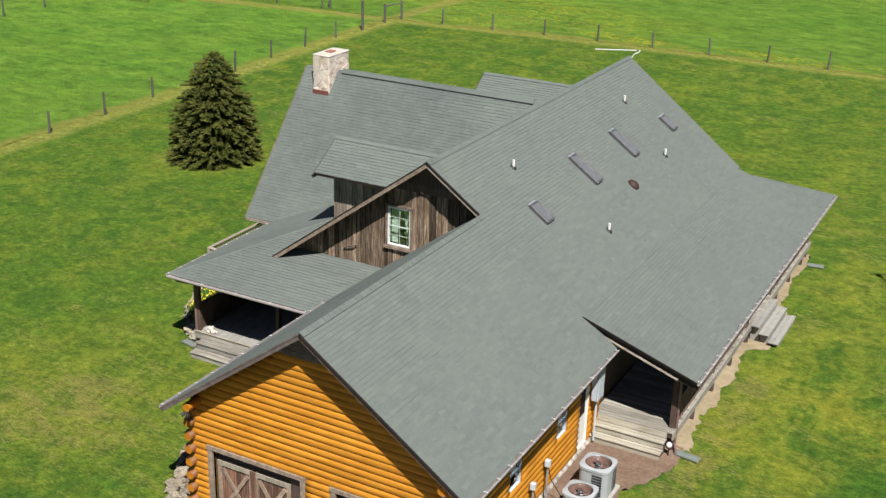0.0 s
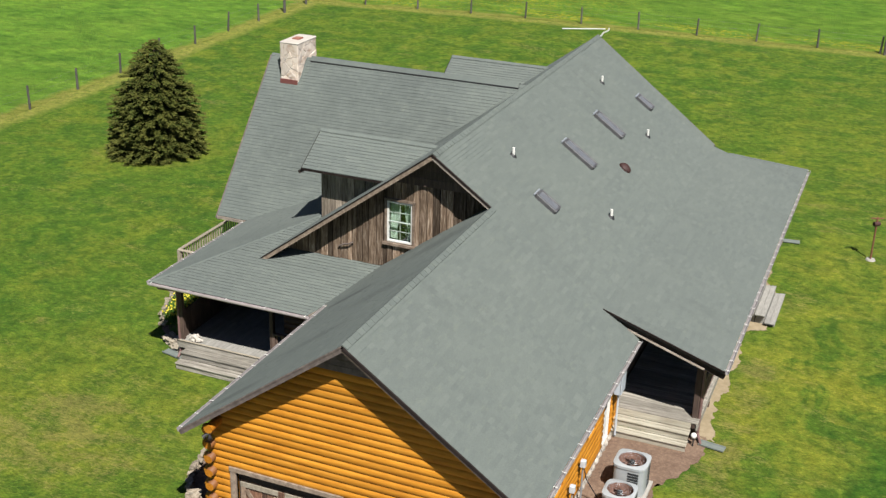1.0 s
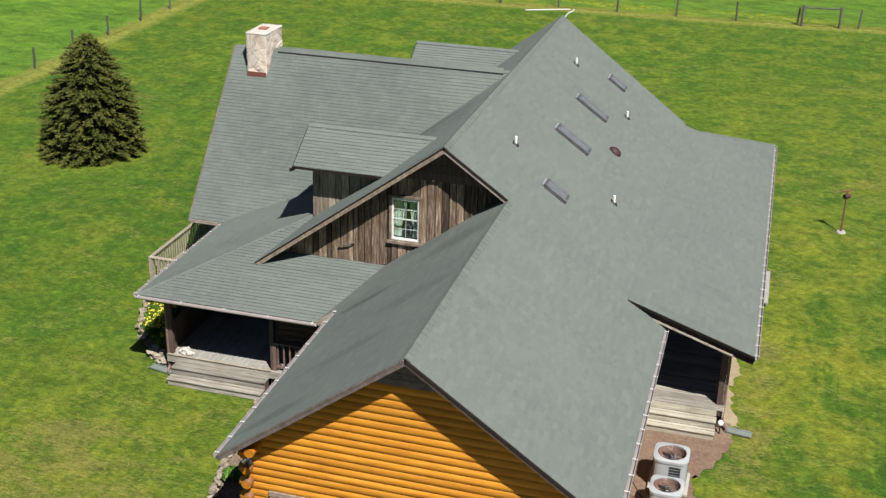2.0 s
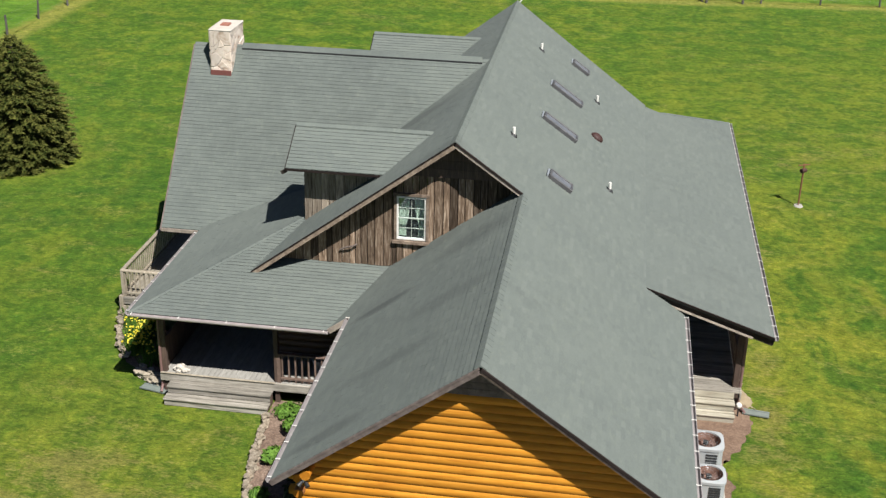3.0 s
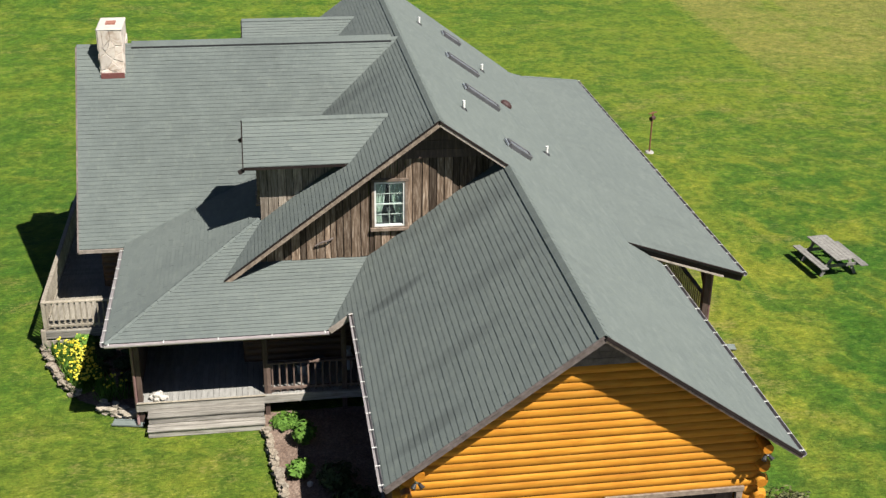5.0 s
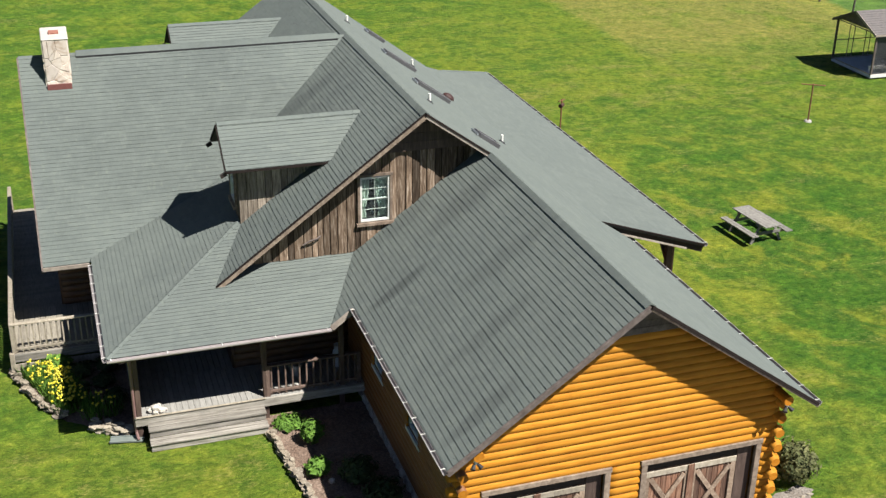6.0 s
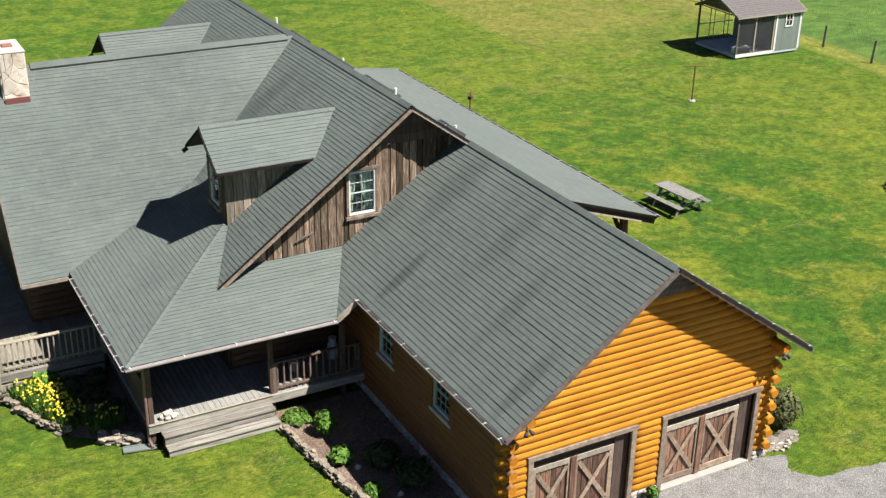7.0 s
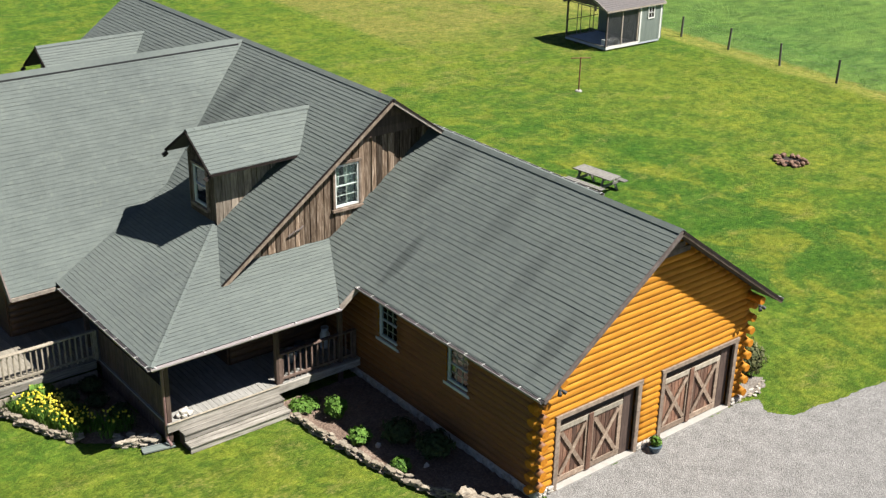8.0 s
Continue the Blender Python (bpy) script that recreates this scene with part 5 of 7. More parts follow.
# ---- chimney ----
def chimney():
    x0, x1, y0, y1, z1 = -10.84, -10.16, 15.92, 17.25, 8.17
    ch = new("chimney")
    ch.parent = house
    ch["label"] = "pale fieldstone chimney with a red clay flue"
    bm = bmesh.new()
    box(bm, x0 + 0.05, x1 - 0.05, y0 + 0.05, y1 - 0.05, 5.6, z1 - 0.09)
    part("core", bm, MORTAR, ch)
    rnd = random.Random(6)
    # irregular flagstones: cells round scattered points on each face
    for face in range(4):
        a0, a1 = (x0, x1) if face % 2 == 0 else (y0, y1)
        c0, c1 = 6.2, z1 - 0.05
        seeds = [(rnd.uniform(a0, a1), rnd.uniform(c0, c1)) for _ in range(int((a1 - a0) * (c1 - c0) / 0.075))]
        for sx, sz in seeds:
            cell = [(a0, c0), (a1, c0), (a1, c1), (a0, c1)]
            for ox, oz in seeds:
                if (ox, oz) != (sx, sz):
                    dx, dz = sx - ox, sz - oz
                    ln = math.hypot(dx, dz)
                    cell = clip(cell, dx / ln, dz / ln, (dx * (sx + ox) + dz * (sz + oz)) / 2 / ln + 0.0015)
            if len(cell) < 3:
                continue
            d = rnd.uniform(0.0, 0.022)
            b = bmesh.new()
            mx, mz = sum(c[0] for c in cell) / len(cell), sum(c[1] for c in cell) / len(cell)
            rings = []
            for k, dep in ((1.0, -0.06), (1.0, d), (0.9, d + 0.014)):
                ring = []
                for u, w in cell:
                    u, w = mx + (u - mx) * k, mz + (w - mz) * k
                    ring.append(b.verts.new({0: (u, y0 - dep, w), 1: (x1 + dep, u, w), 2: (u, y1 + dep, w), 3: (x0 - dep, u, w)}[face]))
                rings.append(ring)
            for r0, r1 in zip(rings, rings[1:]):
                for i in range(len(cell)):
                    j = (i + 1) % len(cell)
                    b.faces.new((r0[i], r0[j], r1[j], r1[i]))
            b.faces.new(rings[-1])
            part("stone", b, CHIM, ch)
    b = bmesh.new()
    box(b, x0 - 0.035, x1 + 0.035, y0 - 0.035, y1 + 0.035, z1 - 0.06, z1)
    bevel(b, 0.022)
    part("cap", b, CHIMCAP, ch, "pale stone chimney cap")
    b = bmesh.new()
    box(b, -10.64, -10.36, 16.4, 16.72, z1 - 0.02, z1 + 0.045)
    part("flue", b, CLAY, ch, "red clay flue rim")
    b = bmesh.new()
    zf = WSOUTH.z(0, y0)
    beam(b, (x0 - 0.0, y0 - 0.07, zf + 0.0), (x1 + 0.0, y0 - 0.07, zf + 0.0), 0.04, 0.16)
    part("flashing", b, FLASH, ch, "dark red metal flashing at the roof")


chimney()


# ---- roof fittings ----
def skylight(x0, x1, y, w):
    sk = new("skylight")
    sk.parent = house
    sk["label"] = "dark framed skylight with reflecting glass"
    lift = 0.11
    for a, b in (((x0, y - w / 2), (x1, y - w / 2)), ((x0, y + w / 2), (x1, y + w / 2)), ((x0, y - w / 2), (x0, y + w / 2)), ((x1, y - w / 2), (x1, y + w / 2))):
        m = bmesh.new()
        beam(m, EAST.at(*a, lift * 0.5), EAST.at(*b, lift * 0.5), 0.07, lift + 0.03, EAST.n)
        bevel(m, 0.01)
        part("curb", m, SKYFRAME, sk)
    m = bmesh.new()
    q = [m.verts.new(EAST.at(x, yy, lift - 0.01)) for x, yy in ((x0, y - w / 2), (x1, y - w / 2), (x1, y + w / 2), (x0, y + w / 2))]
    m.faces.new(q)
    part("pane", m, SKYPANE, sk, "dull grey acrylic pane")
    # added grey sheet under the pane, in place of a skylight shaft
    m = bmesh.new()
    q = [m.verts.new(EAST.at(x, yy, 0.075)) for x, yy in ((x0, y - w / 2), (x1, y - w / 2), (x1, y + w / 2), (x0, y + w / 2))]
    m.faces.new(q)
    part("blind", m, SKYPANE, sk, "pale grey sheet added under the pane")
    m = bmesh.new()
    beam(m, EAST.at(x0 - 0.06, y - w / 2 - 0.02, 0.05), EAST.at(x0 - 0.06, y + w / 2 + 0.02, 0.05), 0.05, 0.05, EAST.n)
    part("head_flashing", m, GREYMETAL, sk, "pale metal head flashing")


for x0, x1, y in ((0.5, 1.09, 10.9), (0.02, 1.02, 15.05), (0.04, 1.02, 18.65), (0.53, 1.08, 22.75)):
    skylight(x0, x1, y, 0.44)


def vent_pipe(x, y, slope):
    v = new("vent_pipe")
    v.parent = house
    v["label"] = "white plastic vent pipe in a dark collar"
    p = slope.at(x, y)
    m = bmesh.new()
    tube(m, p - Vector((0, 0, 0.1)), p + Vector((0, 0, 0.25)), 0.042, 12)
    part("pipe", m, WHITE, v)
    m = bmesh.new()
    tube(m, slope.at(x, y, -0.01), slope.at(x, y, 0.05), 0.15, 12, 0.07)
    part("collar", m, BLACK, v)


for x, y in ((-0.55, 21.45), (1.55, 20.4), (-0.6, 11.8), (2.2, 13.15)):
    vent_pipe(x, y, EAST)
m = bmesh.new()
r = bmesh.ops.create_uvsphere(m, u_segments=14, v_segments=8, radius=0.2)
for v in m.verts:
    v.co.z = max(-0.05, v.co.z) * 0.8
    v.co.x *= 1.15
m.transform(Matrix.Translation(EAST.at(1.66, 16.75)) @ pose(0, 0, 0, 0, 35, 0))
part("roof_vent", m, DARKRED, house, "domed dark red metal roof vent")

# white mast at the far gable
m = bmesh.new()
pipe(m, [(RX + 0.05, MN + 0.02, RZ - 0.1), (RX + 0.2, MN + 0.02, RZ + 0.12), (-1.42, MN + 0.02, RZ + 0.22), (-1.4, MN + 0.02, RZ + 0.3)], 0.028)
pipe(m, [(-1.55, MN + 0.02, RZ + 0.27), (-3.3, MN + 0.02, RZ + 0.1)], 0.022)
part("antenna", m, WHITE, house, "thin white antenna pole at the gable")


# ---- porches, decks, stairs ----
def deck_floor(x0, x1, y0, y1, z, along, material, label, pw=0.145):
    base = bmesh.new()
    box(base, x0 + 0.03, x1 - 0.03, y0 + 0.03, y1 - 0.03, z - 0.2, z - 0.045)
    fl = part("deck", base, POST, house, label)
    n = int(((x1 - x0) if along == "y" else (y1 - y0)) / pw)
    rnd = random.Random(int(x0 * 10 + y0))
    for i in range(n):
        b = bmesh.new()
        d = rnd.uniform(0, 0.005)
        if along == "y":
            w = (x1 - x0) / n
            box(b, x0 + i * w + 0.004, x0 + (i + 1) * w - 0.004, y0, y1, z - 0.04, z - d)
        else:
            w = (y1 - y0) / n
            box(b, x0, x1, y0 + i * w + 0.004, y0 + (i + 1) * w - 0.004, z - 0.04, z - d)
        part("plank", b, material, fl)
    return fl


FZ = 0.66
deck_floor(-9.72, -3.8, 7.25, 9.0, FZ, "y", DECK_Y, "grey weathered plank porch floor")
deck_floor(-9.72, -7.0, 9.0, 14.15, FZ, "y", DECK_Y, "grey weathered plank porch floor")
deck_floor(-12.6, -9.72, 11.45, 14.15, FZ, "y", DECK_TAN, "weathered plank side deck")
deck_floor(-12.6, -11.2, 14.15, 22.0, FZ, "x", DECK_TAN, "weathered plank side deck")
BZ = 0.86
deck_floor(3.75, 6.12, 8.75, 26.2, BZ, "x", DECK, "weathered plank back porch floor")
for s in ((-9.74, -3.8, 7.2, 7.25, 0.42, 0.66), (-12.64, -9.8, 11.4, 11.45, 0.42, 0.66), (-12.65, -12.6, 11.4, 22, 0.42, 0.66), (6.12, 6.17, 8.75, 26.2, 0.62, 0.86)):
    bar_part("rim_board", house, DECK, *s, label="weathered grey rim board")


def stairs(x0, x1, ytop, z0, ztop, n, run, name_label, wood=None):
    """Plank stairs down to the south."""
    st = new("stairs")
    st.parent = house
    st["label"] = name_label
    rise = (ztop - z0) / n
    for i in range(n):
        zt = ztop - i * rise
        y1 = ytop - i * run
        if i > 0:
            for k in range(2):
                b = bmesh.new()
                box(b, x0, x1, y1 - 0.05 * (1 - k) + k * run / 2 + 0.004, y1 - 0.02 + (k + 1) * run / 2 - 0.004, zt - 0.04, zt)
                bevel(b, 0.006)
                part("tread", b, wood or DECK, st)
        b = bmesh.new()
        box(b, x0 + 0.02, x1 - 0.02, y1 - 0.01, y1 + 0.02, zt - rise, zt - 0.045)
        part("riser", b, wood or DECK, st)
    for xx in (x0 + 0.04, (x0 + x1) / 2, x1 - 0.1):
        b = bmesh.new()
        outline = [(ytop + 0.02, z0)] + [(ytop - (n - 1) * run + 0.02, z0)]
        for i in range(n - 1, 0, -1):
            outline += [(ytop - i * run + 0.02, ztop - i * rise - 0.042), (ytop - (i - 1) * run + 0.02, ztop - i * rise - 0.042)]
        rows = [[b.verts.new((q, yy, zz)) for yy, zz in outline] for q in (xx, xx + 0.06)]
        b.faces.new(rows[0])
        b.faces.new(rows[1][::-1])
        for i in range(len(outline)):
            j = (i + 1) % len(outline)
            b.faces.new((rows[0][i], rows[0][j], rows[1][j], rows[1][i]))
        part("stringer", b, POST, st)
    return st


stairs(-9.45, -6.5, 7.22, 0.02, FZ, 3, 0.31, "weathered grey wooden front steps")
stairs(3.85, 6.0, 8.75, 0.2, BZ, 3, 0.27, "weathered pale grey wooden back steps", STEP)
# lower boards and corner posts that carry the side deck
bar_part("skirt_board", house, RAIL, -12.6, -9.8, 11.4, 11.44, 0.14, 0.36, label="weathered grey skirt board")
bar_part("skirt_board", house, RAIL, -12.64, -12.6, 11.45, 22.0, 0.14, 0.36, label="weathered grey skirt board")
for y in (11.44, 16.6, 21.8):
    bar_part("deck_post", house, RAIL, -12.69, -12.56, y - 0.06, y + 0.06, -0.05, 0.7)
# nosing boards along the porch edges
bar_part("nosing", house, RAIL, -9.72, -6.45, 7.17, 7.235, FZ + 0.003, FZ + 0.025, label="sunlit grey nosing board")


def post(x, y, z0, z1, w=0.13, material=POST):
    b = bmesh.new()
    box(b, x - w / 2, x + w / 2, y - w / 2, y + w / 2, z0, z1)
    bevel(b, 0.012)
    return part("post", b, material, house, "square brown wooden post")


for x in (-9.62, -6.42):
    post(x, 7.35, 0.0, PSOUTH.z(0, 7.35) - 0.15)
post(-4.4, 7.35, 0.0, 2.75)
post(-9.62, 12.3, 0.0, PWEST.z(-9.62, 0) - 0.15)
for y in (9.1, 13.0, 17.0, 21.0, 26.05):
    post(6.02, y, 0.1, PEAST.z(6.02, 0) - 0.2, 0.17 if y < 10 else 0.13)
b = bmesh.new()
beam(b, (-9.62, 7.35, 2.72), (-3.8, 7.35, 2.72), 0.14, 0.2)
part("porch_beam", b, POST, house)
b = bmesh.new()
beam(b, (-9.62, 7.35, 2.72), (-9.62, 12.6, 2.72), 0.14, 0.2)
part("porch_beam", b, POST, house)
b = bmesh.new()
beam(b, (6.02, 8.6, 2.85), (6.02, 26.3, 2.85), 0.14, 0.2)
part("porch_beam", b, POST, house)
for y, s in ((9.15, 1), (13.0, 1), (17.0, 1), (21.0, 1)):
    b = bmesh.new()
    beam(b, (6.02, y, 2.05), (6.02, y + s * 0.7, 2.78), 0.1, 0.12)
    part("knee_brace", b, POST, house)


def railing(a, b, z, material, label, step=0.15, h=0.88, bw=0.04, fat_foot=True):
    """A rail with upright balusters from a to b standing on the deck at z."""
    a, b = Vector((*a, z)), Vector((*b, z))
    d = b - a
    r = new("railing")
    r.parent = house
    r["label"] = label
    for nm, zz, w, t in (("top_rail", h, 0.12, 0.045), ("bottom_rail", 0.12, 0.06, 0.07)):
        m = bmesh.new()
        beam(m, a + Vector((0, 0, zz)), b + Vector((0, 0, zz)), w, t)
        bevel(m, 0.006)
        part(nm, m, material, r)
    n = int(d.length / step)
    for i in range(n + 1):
        p = a + d * ((i + 0.5) / (n + 1))
        m = bmesh.new()
        beam(m, p + Vector((0, 0, 0.03)), p + Vector((0, 0, h - 0.02)), bw, bw, up=(d.y, -d.x, 0))
        part("baluster", m, material, r)
    for p in (a, b):
        m = bmesh.new()
        beam(m, p + Vector((0, 0, -0.05)), p + Vector((0, 0, h + 0.02)), 0.1, 0.1, up=(d.y, -d.x, 0))
        part("newel", m, material, r)
    return r


railing((-6.35, 7.33), (-3.95, 7.33), FZ, RAIL_BROWN, "weathered wooden porch railing with upright balusters", 0.19)
railing((-12.55, 11.5), (-9.75, 11.5), FZ, RAIL, "tan weathered wooden deck railing", 0.16)
railing((-12.55, 11.6), (-12.55, 21.9), FZ, RAIL, "tan weathered wooden deck railing", 0.16)
railing((6.05, 9.2), (6.05, 16.8), BZ, RAIL_BROWN, "brown wooden back porch railing", 0.16)
railing((6.05, 20.0), (6.05, 26.0), BZ, RAIL_BROWN, "brown wooden back porch railing", 0.16)
# half wall of boards closing the porch's west side
for i in range(22):
    y = 7.5 + i * 0.18
    bar_part("screen_board", house, POST, -9.66, -9.63, y, y + 0.172, 0.05, FZ + 0.95)
# short posts and broad steps on the east side
for i in range(9):
    bar_part("deck_post", house, POST, 6.0, 6.12, 8.9 + i * 2.02, 9.02 + i * 2.02, 0.0, 0.66)
sd = new("stairs")
sd.parent = house
sd["label"] = "weathered side steps down from the back porch"
for i in range(3):
    z = BZ - 0.02 - i * 0.24
    for k in range(2):
        b = bmesh.new()
        box(b, 6.1 + i * 0.34 + k * 0.175, 6.27 + i * 0.34 + k * 0.175, 17.1, 19.7 + 0.05 * k, z - 0.045, z)
        bevel(b, 0.006)
        part("tread", b, DECK_Y, sd)
    b = bmesh.new()
    box(b, 6.12 + i * 0.34, 6.43 + i * 0.34, 17.3, 19.66, 0.1, z - 0.05)
    part("riser", b, DECK_Y, sd)
# white side door of the garage
b = bmesh.new()
box(b, 3.72, 3.8, 7.27, 7.93, 0.3, 2.3)
bevel(b, 0.01)
dr = part("side_door", b, WHITE, house, "white panelled side door")
b = bmesh.new()
box(b, 3.8, 3.815, 7.4, 7.8, 1.3, 2.1)
part("door_glass", b, NEAR_BLACK, dr)
bar_part("door_frame", house, WHITE, 3.76, 3.86, 7.17, 7.265, 0.25, 2.4)
bar_part("door_frame", house, WHITE, 3.76, 3.86, 7.935, 8.03, 0.25, 2.4)


def downspout(pts):
    m = bmesh.new()
    pipe(m, pts, 0.04, 8)
    part("downspout", m, DOWNSPOUT, house, "brown metal downspout")


downspout([(PX + 0.3, PY, 2.6), (-9.73, 7.3, 2.3), (-9.73, 7.3, 0.22), (-9.7, 7.1, 0.1)])
downspout([(6.75, 8.5, 2.74), (6.15, 9.06, 2.62), (6.15, 9.06, 0.38), (6.32, 8.7, 0.26)])


# ---- things in the yard ----
def air_conditioner(x, y, rz=0.0, label="", s=0.84, h=1.1):
    ac = thing("air_conditioner", x, y, ground_z(x, y) + 0.04, label, "air conditioner", "air conditioners beside the garage", rz=rz)
    g = s / 2

    def piece(name, m, *sz, bev=0.0, lab=""):
        b = bmesh.new()
        box(b, *sz)
        if bev:
            bevel(b, bev)
        return part(name, b, m, ac, lab)

    piece("pad", CONCRETE, -g - 0.08, g + 0.08, -g - 0.08, g + 0.08, 0, 0.08, bev=0.01, lab="concrete pad")
    # rounded sheet metal shell with two columns of dark slots a side
    b = bmesh.new()
    n = 48
    rings = []
    for q, z in ((0.98, 0.08), (1.0, 0.1), (1.0, h - 0.06)):
        ring = []
        for k in range(n):
            a = k * math.tau / n
            c, s_ = math.cos(a), math.sin(a)
            r = g * q / (abs(c) ** 5 + abs(s_) ** 5) ** 0.2
            ring.append(b.verts.new((c * r, s_ * r, z)))
        rings.append(ring)
    for r0, r1 in zip(rings, rings[1:]):
        for k in range(n):
            b.faces.new((r0[k], r0[(k + 1) % n], r1[(k + 1) % n], r1[k]))
    part("shell", b, ACMETAL, ac, "pale grey sheet metal shell")
    for sx, sy in ((1, 0), (-1, 0), (0, 1), (0, -1)):
        for k in range(8):
            z = 0.14 + k * (h - 0.26) / 8
            if sx:
                u = 0.13 * sx
                piece("slot", ACDARK, sx * g - 0.01, sx * g + 0.004, u - 0.14, u + 0.14, z, z + 0.05)
            else:
                u = -0.13 * sy
                piece("slot", ACDARK, u - 0.14, u + 0.14, sy * g - 0.01, sy * g + 0.004, z, z + 0.05)
    # top ring with a round hole
    b = bmesh.new()
    n = 32
    rings = []
    for rr, z in ((None, h - 0.07), (None, h), (g * 0.92, h + 0.025), (g * 0.86, h + 0.025), (g * 0.85, h - 0.01)):
        ring = []
        for k in range(n):
            a = k * math.tau / n
            c, s_ = math.cos(a), math.sin(a)
            q = rr if rr else (g + 0.02) / (abs(c) ** 5 + abs(s_) ** 5) ** 0.2
            ring.append(b.verts.new((c * q, s_ * q, z)))
        rings.append(ring)
    for r0, r1 in zip(rings, rings[1:]):
        for k in range(n):
            b.faces.new((r0[k], r0[(k + 1) % n], r1[(k + 1) % n], r1[k]))
    part("top", b, ACMETAL, ac, "pale rounded metal top")
    b = bmesh.new()
    n = 32
    rings = [[b.verts.new((math.cos(k * math.tau / n) * rr, math.sin(k * math.tau / n) * rr, z)) for k in range(n)] for rr, z in ((g * 0.85, h - 0.012), (g * 0.8, h - 0.25))]
    for k in range(n):
        b.faces.new((rings[0][k], rings[0][(k + 1) % n], rings[1][(k + 1) % n], rings[1][k]))
    b.faces.new(rings[1])
    part("well", b, FAN, ac, "dark rusty well")
    b = bmesh.new()
    tube(b, (0, 0, h - 0.12), (0, 0, h - 0.04), 0.07, 14)
    part("motor", b, ACDARK, ac, "fan motor")
    for k in range(4):
        b = bmesh.new()
        a = k * math.pi / 2 + 0.4
        q = [b.verts.new((math.cos(a + da) * rr, math.sin(a + da) * rr, h - 0.12 + dz)) for da, rr, dz in ((-0.25, 0.08, 0), (0.25, 0.08, 0.03), (0.42, g * 0.66, 0.05), (-0.3, g * 0.66, -0.02))]
        f = b.faces.new(q)
        bmesh.ops.solidify(b, geom=[f], thickness=0.008)
        part("fan_blade", b, FAN, ac, "rusty fan blade")
    for k in range(3):
        b = bmesh.new()
        rr = g * (0.3 + 0.2 * k)
        pts = [(math.cos(i * math.tau / 20) * rr, math.sin(i * math.tau / 20) * rr, h + 0.035) for i in range(21)]
        pipe(b, pts, 0.002, 4)
        part("guard_ring", b, GREYMETAL, ac)
    return ac


air_conditioner(5.05, 5.8, 0, "cream metal air conditioner with rusty fan on bare soil", 0.84, 0.9)
air_conditioner(5.07, 4.52, 0, "smaller cream metal air conditioner nearer the garage front", 0.77, 0.78)


def meter_box():
    mb = thing("electric_box", 4.02, 8.1, 1.68, "grey metal electric panel on the garage corner", "electric box")
    for nm, s in (("case", (-0.08, 0.1, -0.22, 0.22, 0, 0.95)), ("cover", (0.1, 0.13, -0.24, 0.24, 0.02, 0.93))):
        b = bmesh.new()
        box(b, *s)
        bevel(b, 0.02)
        part(nm, b, PALEMETAL, mb)
    b = bmesh.new()
    pipe(b, [(0, 0.05, 0.02), (0, 0.05, -1.4)], 0.03)
    part("conduit", b, PALEMETAL, mb)


meter_box()


def utility_box(y, h):
    u = thing("utility_box", 4.02, y, ground_z(4.02, y) + h, "small grey utility box on the log wall", "utility box", "small boxes on the wall")
    b = bmesh.new()
    box(b, -0.07, 0.07, -0.07, 0.07, 0, 0.2)
    bevel(b, 0.015)
    part("case", b, PALEMETAL, u)
    b = bmesh.new()
    pipe(b, [(0, 0, 0.02), (0, 0, -h - 0.03)], 0.025)
    part("conduit", b, GREYMETAL, u)
    b = bmesh.new()
    pipe(b, [(0.02, 0, 0.05), (0.12, -0.05, -0.3), (0.5, 0.1, -h + 0.06)], 0.014)
    part("cable", b, BLACK, u, "black cable")


utility_box(3.88, 0.85)
utility_box(4.78, 1.05)


def picnic_table(x, y, rz):
    t = thing("picnic_table", x, y, ground_z(x, y), "grey weathered wooden picnic table with attached benches", "picnic table", rz=rz)
    for i in range(5):
        bar = bmesh.new()
        box(bar, -0.95, 0.95, -0.36 + i * 0.145, -0.36 + i * 0.145 + 0.138, 0.7, 0.74)
        bevel(bar, 0.006)
        part("top_plank", bar, TABLE, t)
    for s in (-1, 1):
        for k in range(2):
            bar = bmesh.new()
            y0 = s * 0.72 + (k - 1) * 0.14
            box(bar, -0.95, 0.95, y0, y0 + 0.132, 0.41, 0.45)
            bevel(bar, 0.006)
            part("bench_plank", bar, TABLE, t)
        b = bmesh.new()
        beam(b, (s * 0.65, -0.76, 0.38), (s * 0.65, 0.76, 0.38), 0.045, 0.1)
        part("bench_support", b, TABLE, t)
        b = bmesh.new()
        beam(b, (s * 0.65, -0.34, 0.66), (s * 0.65, 0.34, 0.66), 0.045, 0.08)
        part("top_support", b, TABLE, t)
        for q in (-1, 1):
            b = bmesh.new()
            beam(b, (s * 0.6, q * 0.62, 0.0), (s * 0.6, q * 0.26, 0.7), 0.045, 0.1)
            part("leg", b, TABLE, t)


picnic_table(12.3, 13.93, 95)


